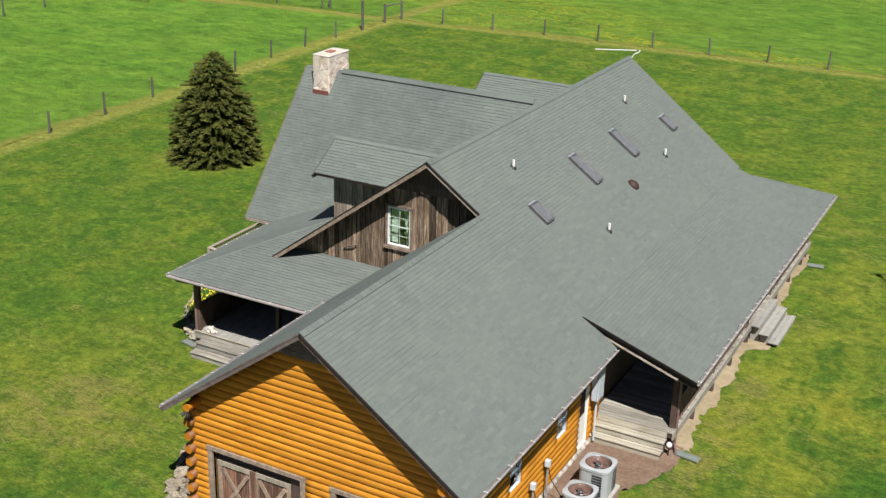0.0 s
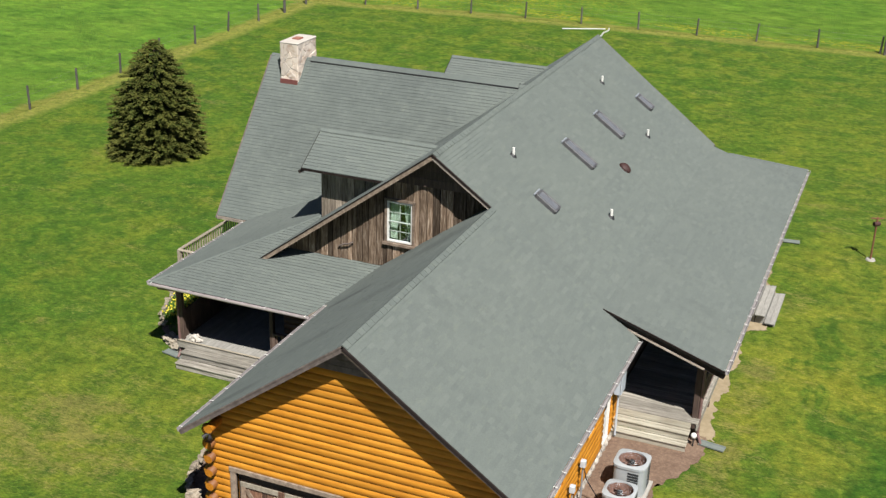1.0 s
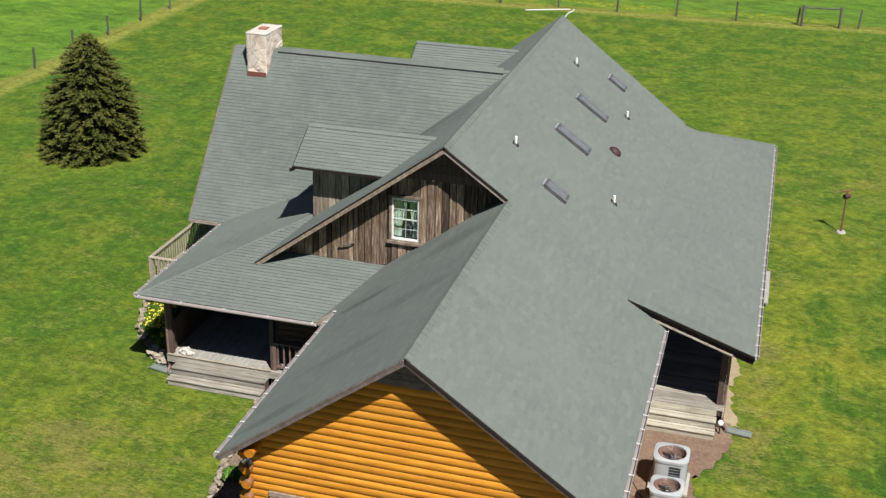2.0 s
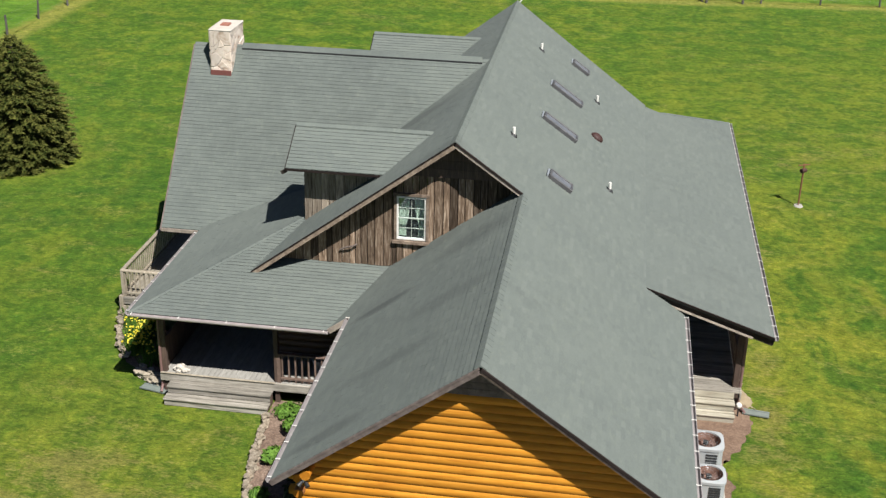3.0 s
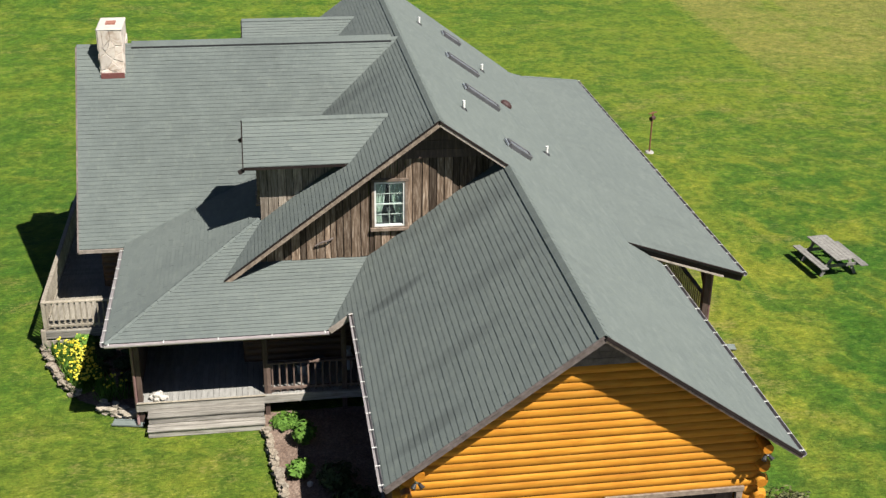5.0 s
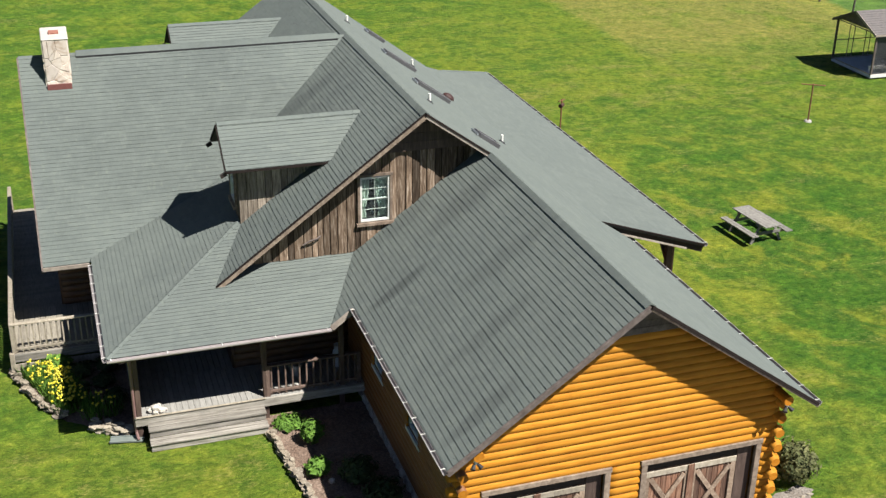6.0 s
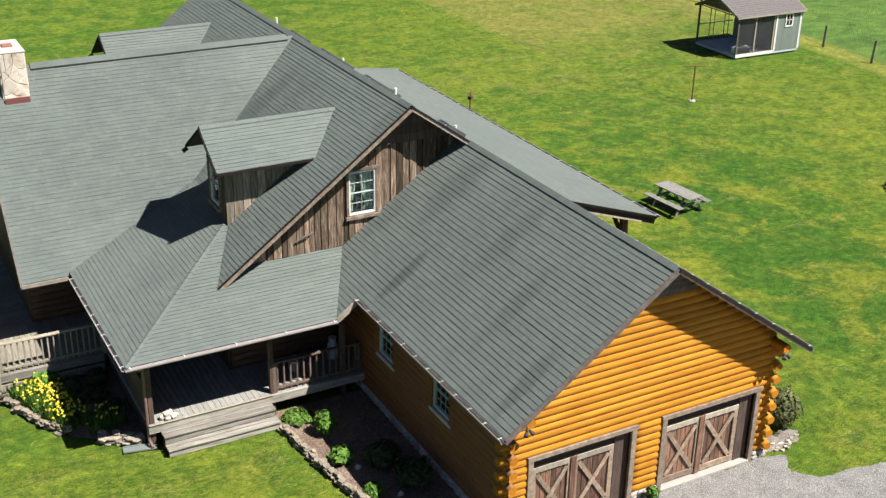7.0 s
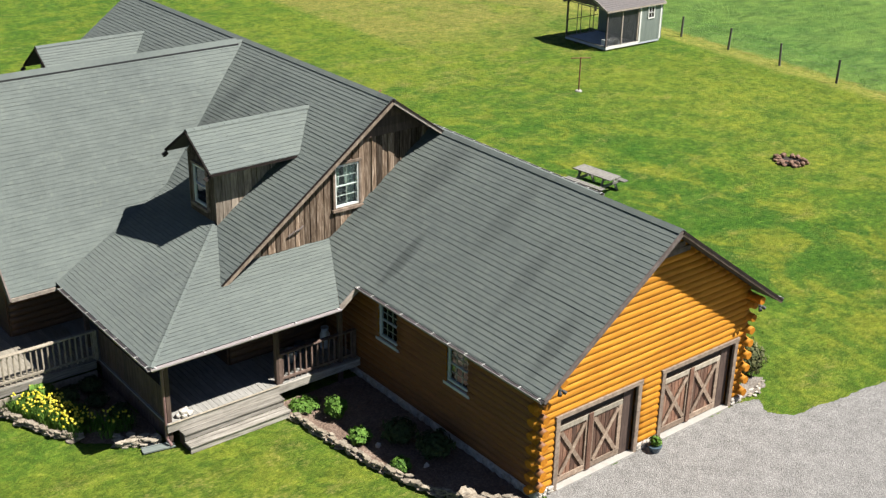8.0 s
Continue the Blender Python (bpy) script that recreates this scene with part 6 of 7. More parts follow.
def fire_ring(x, y):
    f = thing("fire_ring", x, y, ground_z(x, y), "low ring of reddish brown stones round ashes", "fire pit")
    rnd = random.Random(9)
    for k in range(5):
        b = bmesh.new()
        rough_stone(b, (rnd.uniform(-0.3, 0.3), rnd.uniform(-0.3, 0.3), 0.07), 0.13, 0.1, 0.07, rnd, rnd.uniform(0, 3))
        part("stone", b, REDROCK, f)
    for k in range(26):
        a = k * math.tau / 13 + rnd.uniform(-0.18, 0.18)
        r, z = (0.64 + rnd.uniform(-0.06, 0.05), 0.06) if k < 13 else (0.58 + rnd.uniform(-0.08, 0.06), 0.15)
        b = bmesh.new()
        rough_stone(b, (math.cos(a) * r, math.sin(a) * r, z), rnd.uniform(0.12, 0.2), rnd.uniform(0.1, 0.15), rnd.uniform(0.07, 0.12), rnd, a)
        part("stone", b, REDROCK, f)
    b = bmesh.new()
    tube(b, (0, 0, 0.0), (0, 0, 0.05), 0.6, 20)
    part("ash_bed", b, SEAM, f, "dark ash bed")


fire_ring(21.65, 11.42)


def clothes_post(x, y, label, arm, rz):
    c = thing("clothesline_post", x, y, ground_z(x, y), label, "clothesline post", "clothesline posts on the lawn", rz=rz)
    b = bmesh.new()
    tube(b, (0, 0, 0), (0, 0, 1.78), 0.035, 10)
    part("pole", b, RUSTPOLE, c)
    b = bmesh.new()
    tube(b, (-arm, 0, 1.76), (arm, 0, 1.7), 0.025, 8)
    part("crossbar", b, RUSTPOLE, c)
    b = bmesh.new()
    tube(b, (0, 0, -0.02), (0, 0, 0.06), 0.2, 14, 0.16)
    part("footing", b, CONCRETE, c, "pale concrete footing")
    return c


clothes_post(21.7, 24.5, "thin rusty T-shaped clothesline post on the lawn", 0.55, -20)
p2 = clothes_post(9.65, 25.1, "rusty clothesline post with a pulley on the lawn", 0.3, 40)
b = bmesh.new()
tube(b, (-0.12, 0, 1.5), (0.12, 0, 1.5), 0.09, 10)
part("pulley", b, RUST, p2, "rusty pulley block")


# ---- shed with kennel ----
def shed(x, y, rz):
    sh = thing("shed", x, y, ground_z(x, y), "small sage green shed with screened kennel and brown shingle roof", "shed", rz=rz)
    L, D, H, OV = 4.45, 3.4, 2.42, 0.15

    def piece(name, m, *s, lab="", up=sh):
        b = bmesh.new()
        box(b, *s)
        return part(name, b, m, up, lab)

    piece("floor", PALEFLOOR, 0, L, 0, D, 0.08, 0.2, lab="pale worn floor boards")
    piece("sill", WHITE, 0, 2.66, -0.02, 0.018, 0.1, 0.26, lab="white sill board")
    for k in range(3):
        piece("skid", POLE, 0, L, 0.2 + k * 1.15, 0.35 + k * 1.15, -0.25, 0.08)
    # closed room at the east end
    x0 = 2.66
    front = piece("wall", SAGE, x0, L, 0, 0.06, 0.2, H)
    piece("wall", SAGE, L - 0.06, L, 0.06, D - 0.06, 0.2, H)
    piece("wall", SAGE, x0, L, D - 0.06, D, 0.2, H)
    piece("wall", SAGE, x0, x0 + 0.06, 0.06, D - 0.06, 0.2, H)
    for k in range(9):
        xx = x0 + 0.1 + k * 0.2
        piece("groove_board", SAGE, xx, xx + 0.197, -0.012, -0.002, 0.2, H - 0.02, up=front)
    for xx in (x0 - 0.02, L - 0.09):
        piece("corner_trim", WHITE, xx, xx + 0.12, -0.03, -0.013, 0.2, H)
    piece("corner_trim", WHITE, L + 0.002, L + 0.02, -0.03, 0.1, 0.2, H)
    # small window
    w = new("window")
    w.parent = sh
    for s in ((3.3, 3.37, 1.5, 2.25), (3.78, 3.85, 1.5, 2.25), (3.37, 3.78, 1.5, 1.57), (3.37, 3.78, 2.18, 2.25), (3.56, 3.59, 1.57, 2.18), (3.37, 3.56, 1.86, 1.89), (3.59, 3.78, 1.86, 1.89)):
        piece("window_frame", WHITE, s[0], s[1], -0.05, -0.014, s[2], s[3], up=w)
    piece("pane", NEAR_BLACK, 3.37, 3.78, -0.02, -0.0135, 1.57, 2.18, up=w)
    # screened end: posts, rails, dark mesh wires
    for px, py in ((0.04, 0.04), (1.25, 0.04), (x0 - 0.1, 0.04), (0.04, D - 0.04)):
        piece("kennel_post", TRIM_GREY if py < 0.1 and px > 0.1 else TRIM, px - 0.045, px + 0.045, py - 0.045, py + 0.045, 0.2, H)
    for z in (0.22, H - 0.1):
        piece("kennel_rail", TRIM_GREY, 0.09, x0 - 0.1, 0.02, 0.06, z, z + 0.06)
        piece("kennel_rail", RAIL, 0.02, 0.06, 0.09, D - 0.09, z, z + 0.05)
        piece("kennel_rail", RAIL, 0.09, x0 - 0.1, D - 0.06, D - 0.02, z, z + 0.05)
    for xx in (0.85, 1.15, 1.9, 2.2):
        piece("kennel_stile", RAIL, xx, xx + 0.035, D - 0.055, D - 0.025, 0.27, H - 0.1)
    piece("kennel_rail", RAIL, 0.09, x0 - 0.1, D - 0.056, D - 0.024, 1.2, 1.24)
    b = bmesh.new()
    for k in range(62):
        xx = 0.09 + k * 0.04
        beam(b, (xx, 0.04, 0.25), (xx, 0.04, H - 0.06), 0.009, 0.009, up=(1, 0, 0))
    for k in range(52):
        z = 0.26 + k * 0.04
        beam(b, (0.09, 0.042, z), (x0 - 0.1, 0.042, z), 0.009, 0.009)
    part("screen", b, MESH, sh, "dark wire screen")
    piece("dog_bench", WHITE, 0.35, 1.35, 0.3, 0.75, 0.46, 0.52)
    for xx in (0.35, 1.3):
        piece("bench_leg", WHITE, xx, xx + 0.05, 0.32, 0.73, 0.2, 0.458)
    # gable roof, ridge along x
    for s, y0, y1 in ((0, -OV, D / 2), (1, D + OV, D / 2)):
        zr = H + 0.75
        b = bmesh.new()
        q = [b.verts.new(v) for v in ((-0.2, y0, H - 0.065), (L + 0.2, y0, H - 0.065), (L + 0.2, y1, zr - 0.005), (-0.2, y1, zr - 0.005))]
        b.faces.new(q)
        deck = part("roof_slope", b, FELT, sh, "brown grey shingle shed roof")
        n = 11
        for k in range(n):
            f0, f1 = k / n, (k + 1) / n
            ya, yb = y0 + (y1 - y0) * f0, y0 + (y1 - y0) * f1
            za, zb = H - 0.06 + (zr - H + 0.06) * f0, H - 0.06 + (zr - H + 0.06) * f1
            b = bmesh.new()
            q = [b.verts.new(v) for v in ((-0.2, ya, za + 0.025), (L + 0.2, ya, za + 0.025), (L + 0.2, yb, zb + 0.01), (-0.2, yb, zb + 0.01), (-0.2, ya, za), (L + 0.2, ya, za))]
            b.faces.new(q[:4])
            b.faces.new((q[0], q[1], q[5], q[4]))
            part("shingle_course", b, SHEDROOF, deck)
        b = bmesh.new()
        for xx in (-0.2, L + 0.2):
            beam(b, (xx, y0, H - 0.1), (xx, y1, zr - 0.05), 0.03, 0.12)
        beam(b, (-0.2, y0, H - 0.1), (L + 0.2, y0, H - 0.1), 0.03, 0.1)
        part("fascia", b, TRIM_GREY if s == 0 else TRIM, sh)
    for xx in (0.02, L - 0.04):
        b = bmesh.new()
        q = [b.verts.new((xx, yy, zz)) for yy, zz in ((0, H), (D, H), (D / 2, H + 0.7))]
        b.faces.new(q)
        part("gable_panel", b, SAGE if xx > 1 else TRIM, sh)


shed(28.95, 29.7, -1.0)


# ---- fences ----
def fence_posts():
    first = None
    rnd = random.Random(12)
    spots = [(-31.9, 14.4), (-31.95, 18.4), (-32.03, 22.56), (-32.2, 26.8), (-32.48, 31.0), (-32.45, 34.8), (-32.5, 38.7), (-32.45, 42.5), (-32.4, 46.3), (-32.12, 49.7), (-32.0, 56.2)]
    spots += [(-56.0 + 4.3 * i, 57.5 + 0.12 * i) for i in range(5)] + [(-28.15 + 3.97 * i, 58.2 + 0.46 * i) for i in range(18)]
    spots += [(34.0, 10.0), (34.2, 14.0), (34.55, 18.0), (34.95, 22.0), (35.4, 26.0), (35.5, 29.7), (35.9, 33.7), (36.2, 37.7), (36.6, 41.7), (37, 45.7)]
    for x, y in spots:
        if first is None:
            first = thing("fence_post", x, y, ground_z(x, y), "grey weathered round wooden fence post", "fence post", "fence posts round the lawn")
            b = bmesh.new()
            tube(b, (0, 0, -0.2), (0, 0, 1.25), 0.07, 10, 0.06)
            part("pole", b, POLE, first)
            continue
        copy_thing(first, pose(x, y, ground_z(x, y) + rnd.uniform(-0.08, 0.05), rnd.uniform(-3, 3), rnd.uniform(-3, 3), rnd.uniform(0, 360)))
    far_west = [(-56.6, 34.0 + 4.05 * i) for i in range(6)]
    for x, y in far_west:
        copy_thing(first, pose(x, y, ground_z(x, y), 0, 0, rnd.uniform(0, 360)))
    runs = [far_west, spots[0:11], spots[11:34], spots[34:]]
    b = bmesh.new()
    for run in runs:
        for (x0, y0), (x1, y1) in zip(run, run[1:]):
            for h in (0.35, 0.75, 1.12):
                tube(b, (x0, y0, ground_z(x0, y0) + h), (x1, y1, ground_z(x1, y1) + h), 0.003, 4)
    alone("fence_wire", b, WIRE, "thin strands of fence wire between posts", "wire", kind="stuff")
    for gx, gy, gh in ((-31.9, 52.9, 2.15), (-38.5, 58.6, 1.9)):
        g = thing("corner_post", gx, gy, ground_z(gx, gy), "tall grey round fence post taller than its neighbours", "fence post", "tall posts in the fence")
        b = bmesh.new()
        tube(b, (0, 0, -0.2), (0, 0, gh), 0.1, 10, 0.09)
        part("pole", b, POLE, g)
    for gx, gy, rz, w in ((-32.0, 56.2, 80, 1.95), (7.87, 62.1, 7, 2.45)):
        g = thing("fence_brace", gx, gy, ground_z(gx, gy), "grey wooden brace frame in the fence line", "fence brace", "braces in the fence", rz=rz)
        for x in (0, w):
            b = bmesh.new()
            tube(b, (x, 0, -0.2), (x, 0, 1.4), 0.09, 10)
            part("post", b, POLE, g)
        b = bmesh.new()
        tube(b, (0, 0, 1.25), (w, 0, 1.25), 0.05, 8)
        part("top_bar", b, POLE, g)


fence_posts()


# ---- plants and stones ----
def leaf_cloud(b, c, rx, ry, rz, n, size, rnd, hollow=0.55):
    """Many small tilted leaves in a bushy, uneven volume."""
    for _ in range(n):
        while True:
            p = Vector((rnd.uniform(-1, 1), rnd.uniform(-1, 1), rnd.uniform(-0.9, 1)))
            if hollow < p.length < 1.0:
                break
        k = 0.8 + 0.35 * noise.noise(p * 2.3 + Vector(c))
        o = Vector((c[0] + p.x * rx * k, c[1] + p.y * ry * k, c[2] + p.z * rz * k))
        nrm = (p + Vector((rnd.uniform(-1, 1), rnd.uniform(-1, 1), rnd.uniform(-0.3, 1.2))) * 0.7).normalized()
        t = nrm.orthogonal().normalized()
        t = (Matrix.Rotation(rnd.uniform(0, 6.3), 3, nrm) @ t)
        s = nrm.cross(t)
        a = size * rnd.uniform(0.6, 1.3)
        q = [b.verts.new(o + v) for v in (-t * a, s * a * 0.45 + nrm * a * 0.12, t * a, -s * a * 0.45 + nrm * a * 0.12)]
        b.faces.new((q[0], q[1], q[2]))
        b.faces.new((q[0], q[2], q[3]))


def bush(name, x, y, r, h, n, size, material, label, seed, z=None):
    rnd = random.Random(seed)
    z = ground_z(x, y) + 0.04 if z is None else z
    t = thing(name, x, y, z, label, "bush" if name == "bush" else "plant")
    b = bmesh.new()
    leaf_cloud(b, (0, 0, h * 0.5), r, r, h * 0.52, n, size, rnd)
    part("foliage", b, material, t)
    b = bmesh.new()
    for k in range(5):
        a = k * 1.3
        tube(b, (0.03 * math.cos(a), 0.03 * math.sin(a), -0.05), (r * 0.5 * math.cos(a), r * 0.5 * math.sin(a), h * 0.6), 0.012, 5, 0.006)
    part("stems", b, BARK, t)
    return t


bush("bush", -5.55, 5.85, 0.36, 0.66, 700, 0.07, LEAF, "round bright green bush in the mulch bed", 1)
bush("plant", -5.95, 6.8, 0.5, 0.16, 700, 0.06, LEAF, "low spreading green plant beside the steps", 2)
bush("plant", -5.72, 4.5, 0.34, 0.4, 420, 0.1, LEAF, "leafy green plant in the mulch bed", 3)
bush("plant", -5.62, 2.85, 0.3, 0.34, 320, 0.09, LEAF, "leafy green plant beside the stone edging", 4)
bush("bush", -4.86, 3.93, 0.55, 0.6, 700, 0.08, LEAF_DARK, "dark green bush in the garage's shade", 5)
bush("bush", -4.53, 2.87, 0.6, 0.65, 700, 0.08, LEAF_DARK, "dark green bush in the garage's shade", 6)
bush("bush", 5.12, 0.8, 0.7, 1.15, 2500, 0.06, LEAF_OLIVE, "dense olive green shrub at the garage corner", 7)
bush("plant", -11.5, 11.35, 0.5, 0.5, 800, 0.11, LEAF, "strappy green plant below the deck", 8)


def daffodils():
    """Clumps of yellow flowers over thin leaves along the stone edging."""
    rnd = random.Random(31)
    # along the edging, then a second, inner row, then a few thin ones in the shade
    spots = [(-12.16 + 0.86 * f, 11.35 - 2.3 * f, 0.9, 0.35 + 0.75 * f) for f in (0.0, 0.12, 0.24, 0.36, 0.48, 0.6, 0.72, 0.84, 0.96)]
    spots += [(-11.8 + 0.66 * f, 11.5 - 1.9 * f, 1.0, 1.1) for f in (0.0, 0.14, 0.28, 0.42, 0.56, 0.7, 0.84, 1.0)]
    spots += [(-10.9, 9.2, 0.45, 1.0), (-10.55, 9.05, 0.4, 0.9), (-10.3, 8.75, 0.4, 0.9), (-10.75, 8.65, 0.45, 0.6)]
    for x, y, full, bloom in spots:
        x, y = x + rnd.uniform(-0.08, 0.08), y + rnd.uniform(-0.08, 0.08)
        t = thing("daffodil_clump", x, y, 0.04, "clump of yellow daffodils with thin green leaves", "flowers", "daffodils in the bed")
        b = bmesh.new()
        c = bmesh.new()
        for k in range(int(190 * full)):
            a, r = rnd.uniform(0, 6.3), 0.3 * math.sqrt(rnd.random())
            p = Vector((r * math.cos(a), r * math.sin(a), 0))
            tip = p * 1.35 + Vector((rnd.uniform(-0.1, 0.1), rnd.uniform(-0.1, 0.1), rnd.uniform(0.2, 0.44)))
            s = Vector((-math.sin(a), math.cos(a), 0)) * rnd.uniform(0.012, 0.026)
            v = [b.verts.new(q) for q in (p - s, p + s, tip)]
            b.faces.new(v)
        for k in range(int(18 * full * bloom)):
            a, r = rnd.uniform(0, 6.3), rnd.uniform(0, 0.36)
            o = Vector((r * math.cos(a), r * math.sin(a), rnd.uniform(0.28, 0.5)))
            nrm = Vector((rnd.uniform(-1, 1), rnd.uniform(-1.2, 0.4), 0.9)).normalized()
            u = nrm.orthogonal().normalized()
            w = nrm.cross(u)
            ring = [c.verts.new(o + (u * math.cos(j * math.tau / 6) + w * math.sin(j * math.tau / 6)) * 0.036 - nrm * 0.012 * (j % 2)) for j in range(6)]
            top = c.verts.new(o + nrm * 0.03)
            for j in range(6):
                c.faces.new((ring[j], ring[(j + 1) % 6], top))
        part("leaves", b, LEAF, t)
        part("blossoms", c, PETAL, t, "yellow blossoms")


daffodils()


def edging(points, label, seed, size=0.14, doubled=True, material=None, gap=1.25):
    """A line of flat fieldstones, each its own piece."""
    rnd = random.Random(seed)
    t = thing("stone_edging", points[0][0], points[0][1], 0, label, "stone edging")
    ox, oy = points[0]
    for (x0, y0), (x1, y1) in zip(points, points[1:]):
        d = math.hypot(x1 - x0, y1 - y0)
        n = max(1, int(d / (size * gap)))
        for i in range(n):
            f = (i + 0.5) / n
            for lay in range(4 if doubled else 1):
                x, y = x0 + (x1 - x0) * f + rnd.uniform(-0.07, 0.07) - ox, y0 + (y1 - y0) * f + rnd.uniform(-0.07, 0.07) - oy
                b = bmesh.new()
                k = rnd.randint(5, 7)
                ph = rnd.uniform(0, 6)
                rx, ry, hz = size * rnd.uniform(0.7, 1.15), size * rnd.uniform(0.45, 0.75), rnd.uniform(0.03, 0.06)
                turn = math.atan2(y1 - y0, x1 - x0) + rnd.uniform(-0.5, 0.5)
                rings = []
                outline = [(ph + j * math.tau / k + rnd.uniform(-0.25, 0.25), rnd.uniform(0.8, 1.15)) for j in range(k)]
                zc = 0.01 + lay * 0.052
                tx, ty = rnd.uniform(-0.12, 0.12), rnd.uniform(-0.12, 0.12)
                for q, zz in ((0.9, 0.0), (1.0, hz * 0.4), (0.93, hz)):
                    ring = []
                    for aa, rr in outline:
                        u, w = math.cos(aa) * rx * rr * q, math.sin(aa) * ry * rr * q
                        u, w = u * math.cos(turn) - w * math.sin(turn), u * math.sin(turn) + w * math.cos(turn)
                        ring.append(b.verts.new((x + u, y + w, zc + zz + tx * u + ty * w)))
                    rings.append(ring)
                for r0, r1 in zip(rings, rings[1:]):
                    for j in range(k):
                        b.faces.new((r0[j], r0[(j + 1) % k], r1[(j + 1) % k], r1[j]))
                b.faces.new(rings[-1])
                b.faces.new(rings[0][::-1])
                part("stone", b, material or ROCK, t)


edging([(-6.52, 6.5), (-6.34, 5.3), (-6.17, 4.15), (-6.05, 3.25), (-5.86, 2.43), (-5.62, 1.62), (-5.0, 0.75), (-4.15, 0.05)], "low edging of flat tan stones round the bed", 3)
edging([(-12.68, 11.5), (-12.4, 10.7), (-12.17, 10.0), (-11.87, 9.35), (-11.4, 8.78)], "low edging of flat tan stones below the daffodils", 4)
edging([(-10.85, 8.1), (-10.3, 7.72), (-9.85, 7.5), (-9.8, 7.65), (-10.3, 7.95), (-10.75, 8.25)], "heap of flat tan stones beside the steps", 5, 0.17, True, HEAP)
for k, (a, b) in enumerate((((3.95, 0.02), (4.75, -0.1)), ((4.1, 0.2), (4.9, 0.15)), ((4.6, 0.0), (5.35, 0.25)), ((4.35, -0.15), (5.0, -0.02)))):
    edging([a, b], "broken pale stones lying flat at the garage corner", 60 + k, 0.08, False, FDN if k % 2 else HEAP, 2.3)
edging([(-5.15, 1.25), (-5.0, 0.7), (-4.8, 0.05), (-4.2, -0.1)], "flat pale stones heaped at the garage corner", 7, 0.3)

b = bmesh.new()
rough_stone(b, (-9.2, 7.36, FZ + 0.13), 0.15, 0.13, 0.13, random.Random(2))
for k, (dx, dy, dz, r) in enumerate(((0.14, -0.03, 0.08, 0.1), (-0.13, 0.03, 0.07, 0.1), (0.05, 0.1, 0.1, 0.09), (0.22, 0.02, 0.05, 0.07), (-0.02, -0.1, 0.06, 0.09), (0.08, 0.02, 0.2, 0.07))):
    rough_stone(b, (-9.2 + dx, 7.36 + dy, FZ + dz), r, r * 0.9, r * 0.8, random.Random(5 + k))
alone("white_rock", b, CHIMCAP, "lumpy white stone on the porch edge", "stone")
for x, y, rz, h in ((-9.98, 7.3, -12, 0.42), (6.62, 8.78, -8, 0.36), (6.64, 25.22, 6, 0.32)):
    s = thing("splash_block", x, y, ground_z(x, y) + 0.03, "grey green splash block under the downspout", "splash block", rz=rz)
    for sz in ((-h, h, -0.11, 0.11, 0, 0.03), (-h, h, -0.13, -0.1, 0.0, 0.06), (-h, h, 0.1, 0.13, 0.0, 0.06)):
        b = bmesh.new()
        box(b, *sz)
        bevel(b, 0.01)
        part("slab" if sz[5] < 0.05 else "lip", b, SLATE, s)

# flower pot between the garage doors
fp = thing("flower_pot", 0.1, -0.36, 0.035, "blue glazed pot with a leafy green plant", "flower pot")
b = bmesh.new()
tube(b, (0, 0, 0), (0, 0, 0.17), 0.13, 16, 0.19)
part("pot", b, POTBLUE, fp)
b = bmesh.new()
leaf_cloud(b, (0.03, 0, 0.27), 0.2, 0.19, 0.15, 150, 0.08, random.Random(8), 0.2)
part("foliage", b, LEAF, fp)

# pots and a can standing on the front porch
for x, y, r, h, m, lab in ((-5.45, 8.2, 0.19, 0.32, GREYMETAL, "grey plastic plant pot on the porch floor"), (-5.0, 8.5, 0.15, 0.26, POTBLUE, "small blue grey plant pot on the porch floor")):
    t = thing("plant_pot", x, y, FZ, lab, "plant pot", "pots on the porch")
    b = bmesh.new()
    tube(b, (0, 0, 0), (0, 0, h), r * 0.72, 14, r)
    part("pot", b, m, t)
    b = bmesh.new()
    tube(b, (0, 0, h - 0.04), (0, 0, h + 0.015), r * 1.08, 14)
    part("rim", b, m, t)
t = thing("milk_can", -4.25, 8.35, FZ, "tall pale metal can standing on the porch", "can")
b = bmesh.new()
tube(b, (0, 0, 0), (0, 0, 0.4), 0.15, 14)
tube(b, (0, 0, 0.4), (0, 0, 0.52), 0.15, 14, 0.09)
part("body", b, PALEMETAL, t)
b = bmesh.new()
tube(b, (0, 0, 0.52), (0, 0, 0.62), 0.1, 14, 0.12)
part("neck", b, PALEMETAL, t)

# small lamps hung below the purlin ends
for x in (-3.54, 3.7):
    s = thing("flood_lamp", x, -0.42, 3.2, "small black and white twin flood lamp under the purlin end", "lamp", "flood lamps on the garage")
    b = bmesh.new()
    tube(b, (0, 0, 0.03), (0, 0, -0.05), 0.045, 10)
    part("base", b, WHITE, s)
    for q in (-1, 1):
        b = bmesh.new()
        tube(b, (q * 0.03, -0.01, -0.05), (q * 0.1, -0.1, -0.12), 0.03, 10, 0.055)
        part("shade", b, BLACK, s)


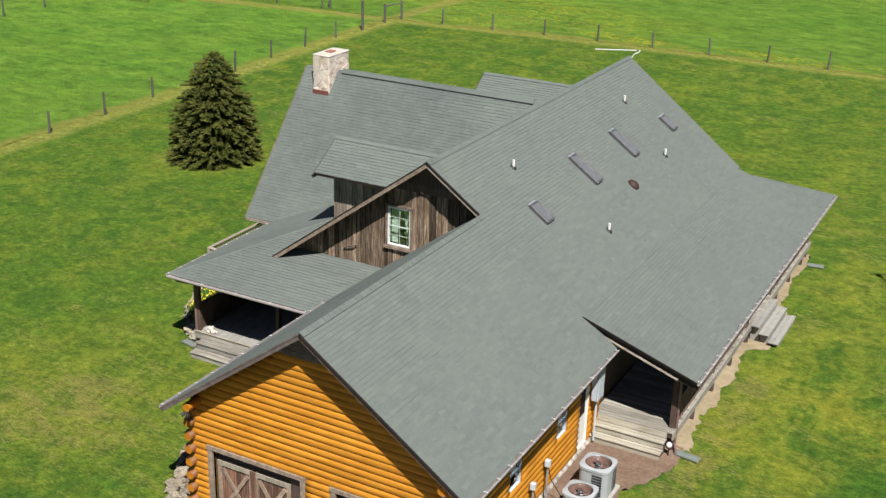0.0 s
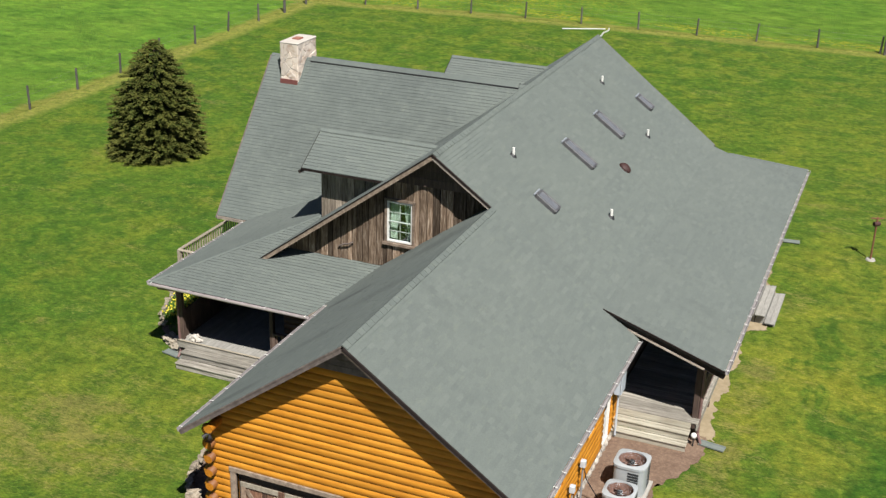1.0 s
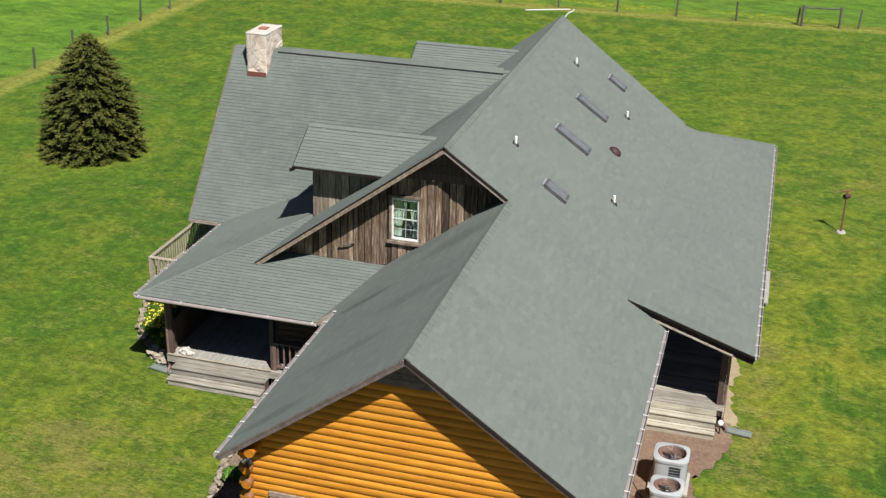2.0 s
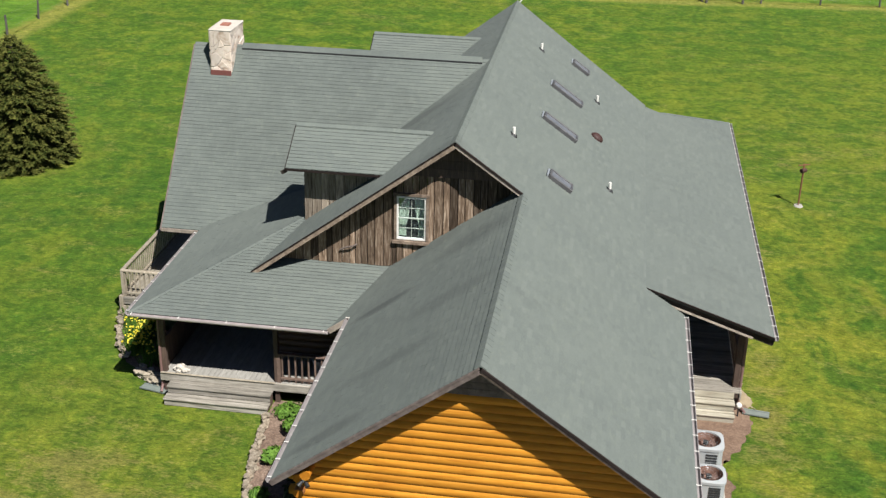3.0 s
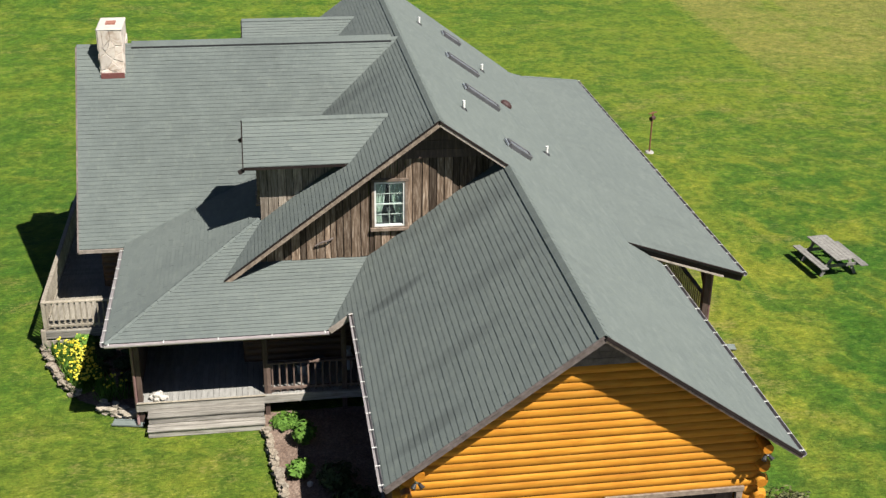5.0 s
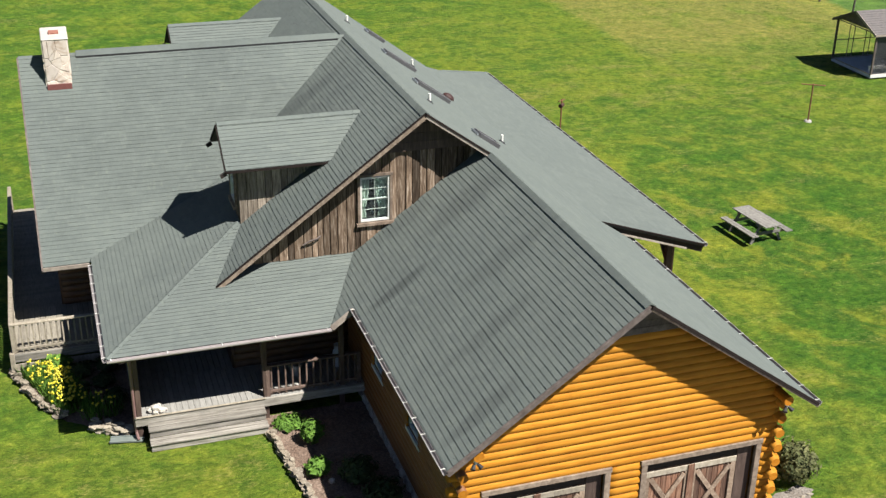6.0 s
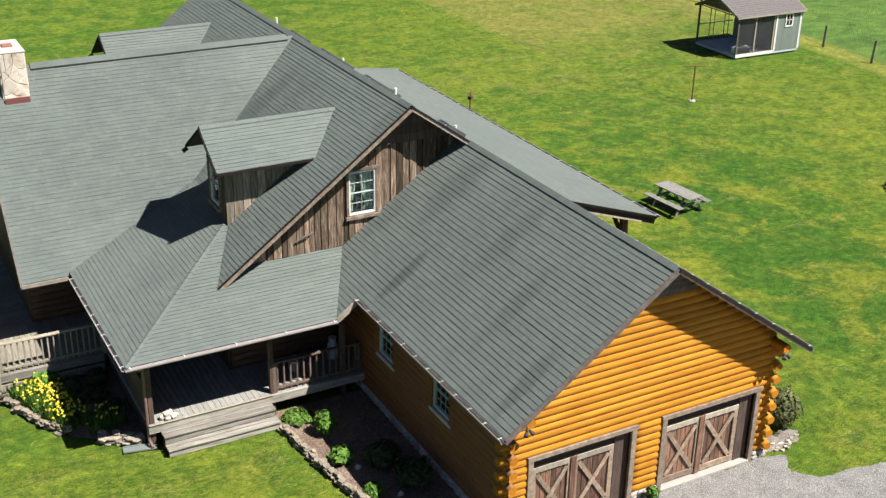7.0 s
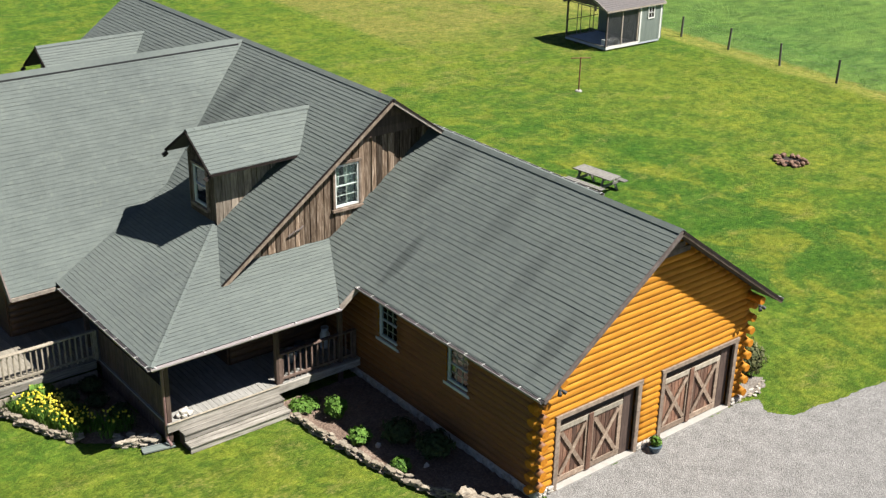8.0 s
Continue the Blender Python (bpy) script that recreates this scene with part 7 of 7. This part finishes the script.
def spruce(x, y, h, r, seed):
    """A dense conifer: tapered trunk, drooping limbs in whorls and many needle sprays."""
    rnd = random.Random(seed)
    t = thing("spruce_tree", x, y, ground_z(x, y), "dense dark green spruce with uneven layered boughs", "tree")
    t.matrix_world = pose(x, y, ground_z(x, y), 0, 2.4, 0)  # it leans a little
    b = bmesh.new()
    tube(b, (0, 0, -0.1), (0, 0, h * 0.97), 0.17, 10, 0.015)
    part("trunk", b, BARK, t, "brown tapered trunk")
    b = bmesh.new()
    c = bmesh.new()
    z, shelf = 0.14, 1.05
    while z < h - 0.1:
        f = z / h
        reach = r * (min(1.0, (f + 0.08) * 6) * 0.08 + 0.92) * (1 - f ** 2.9) ** 0.9 * shelf
        n = max(10, int(44 * (1 - f) + 10))
        droop = rnd.uniform(-0.02, 0.1)
        a0 = rnd.uniform(0, 6.3)
        for k in range(n):
            a = a0 + k * math.tau / n + rnd.uniform(-0.15, 0.15)
            ln = reach * rnd.uniform(0.84, 1.05)
            rise = droop + rnd.uniform(-0.07, 0.07) + 0.55 * max(0, f - 0.55)
            d = Vector((math.cos(a), math.sin(a), 0))
            tip = d * ln + Vector((0, 0, z + ln * (rise - 0.12)))
            root = z + rnd.uniform(-0.1, 0.1)
            tube(b, (0, 0, root), tip, 0.022 * (1 - f) + 0.006, 4, 0.004)
            m = max(6, int(ln / 0.06))
            for j in range(m):
                g = 0.3 + 0.7 * (j + rnd.random()) / m
                o = Vector((0, 0, root)).lerp(tip, g) + Vector((0, 0, 0.05 * math.sin(g * 3)))
                for sd in (-1, 0, 1):
                    side = Matrix.Rotation(sd * rnd.uniform(0.5, 1.1), 3, "Z") @ d
                    le = (0.12 + 0.1 * (1 - f)) * rnd.uniform(0.6, 1.35) * (1.0 if sd else 0.8)
                    e = o + side * le + Vector((0, 0, rnd.uniform(-0.07, 0.1)))
                    w = side.cross(Vector((0, 0, 1))) * (0.022 + 0.018 * rnd.random())
                    mid = o.lerp(e, 0.45)
                    up = Vector((0, 0, 0.035))
                    q = [c.verts.new(v) for v in (o, mid + w + up * 0.2, e, mid - w + up * 0.2, mid + up)]
                    c.faces.new((q[0], q[1], q[4]))
                    c.faces.new((q[1], q[2], q[4]))
                    c.faces.new((q[2], q[3], q[4]))
                    c.faces.new((q[3], q[0], q[4]))
        z += 0.19 + 0.06 * rnd.random()
        shelf = rnd.uniform(0.98, 1.05) if shelf < 0.95 else rnd.uniform(0.86, 0.93)
    part("branch_frame", b, BARK, t, "thin brown limbs")
    part("crown", c, NEEDLE, t, "dark green needle sprays with lighter tips")


spruce(-22.35, 24.0, 5.32, 2.28, 17)

# small globe lamp on a stake beside the back steps
gl = thing("path_light", 6.12, 8.6, ground_z(6.12, 8.6) + 0.02, "small white globe lamp on a short dark stake", "lamp")
b = bmesh.new()
tube(b, (0, 0, -0.05), (0, 0, 0.26), 0.02, 8)
part("stake", b, BLACK, gl)
b = bmesh.new()
bmesh.ops.create_uvsphere(b, u_segments=14, v_segments=8, radius=0.085)
b.transform(Matrix.Translation((0, 0, 0.33)))
part("globe", b, WHITE, gl, "white globe")

# small pale stones set among the plants of the front bed
for k, (x, y) in enumerate(((-5.62, 4.72), (-5.05, 2.55), (-5.5, 4.0))):
    b = bmesh.new()
    rough_stone(b, (x, y, 0.1), 0.09, 0.07, 0.09, random.Random(70 + k))
    alone("garden_stone", b, CHIMCAP, "small pale stone standing in the flower bed", "stone", "pale stones in the bed")

# low dark plants in the shaded part of the west bed
for k, (x, y, rr, h) in enumerate(((-10.9, 10.9, 0.42, 0.35), (-10.2, 11.0, 0.38, 0.4), (-10.35, 10.2, 0.36, 0.3), (-10.95, 10.0, 0.3, 0.25), (-10.1, 9.3, 0.34, 0.35))):
    bush("plant", x, y, rr, h, 380, 0.08, LEAF_DARK, "low dark green plant in the shaded flower bed", 90 + k)
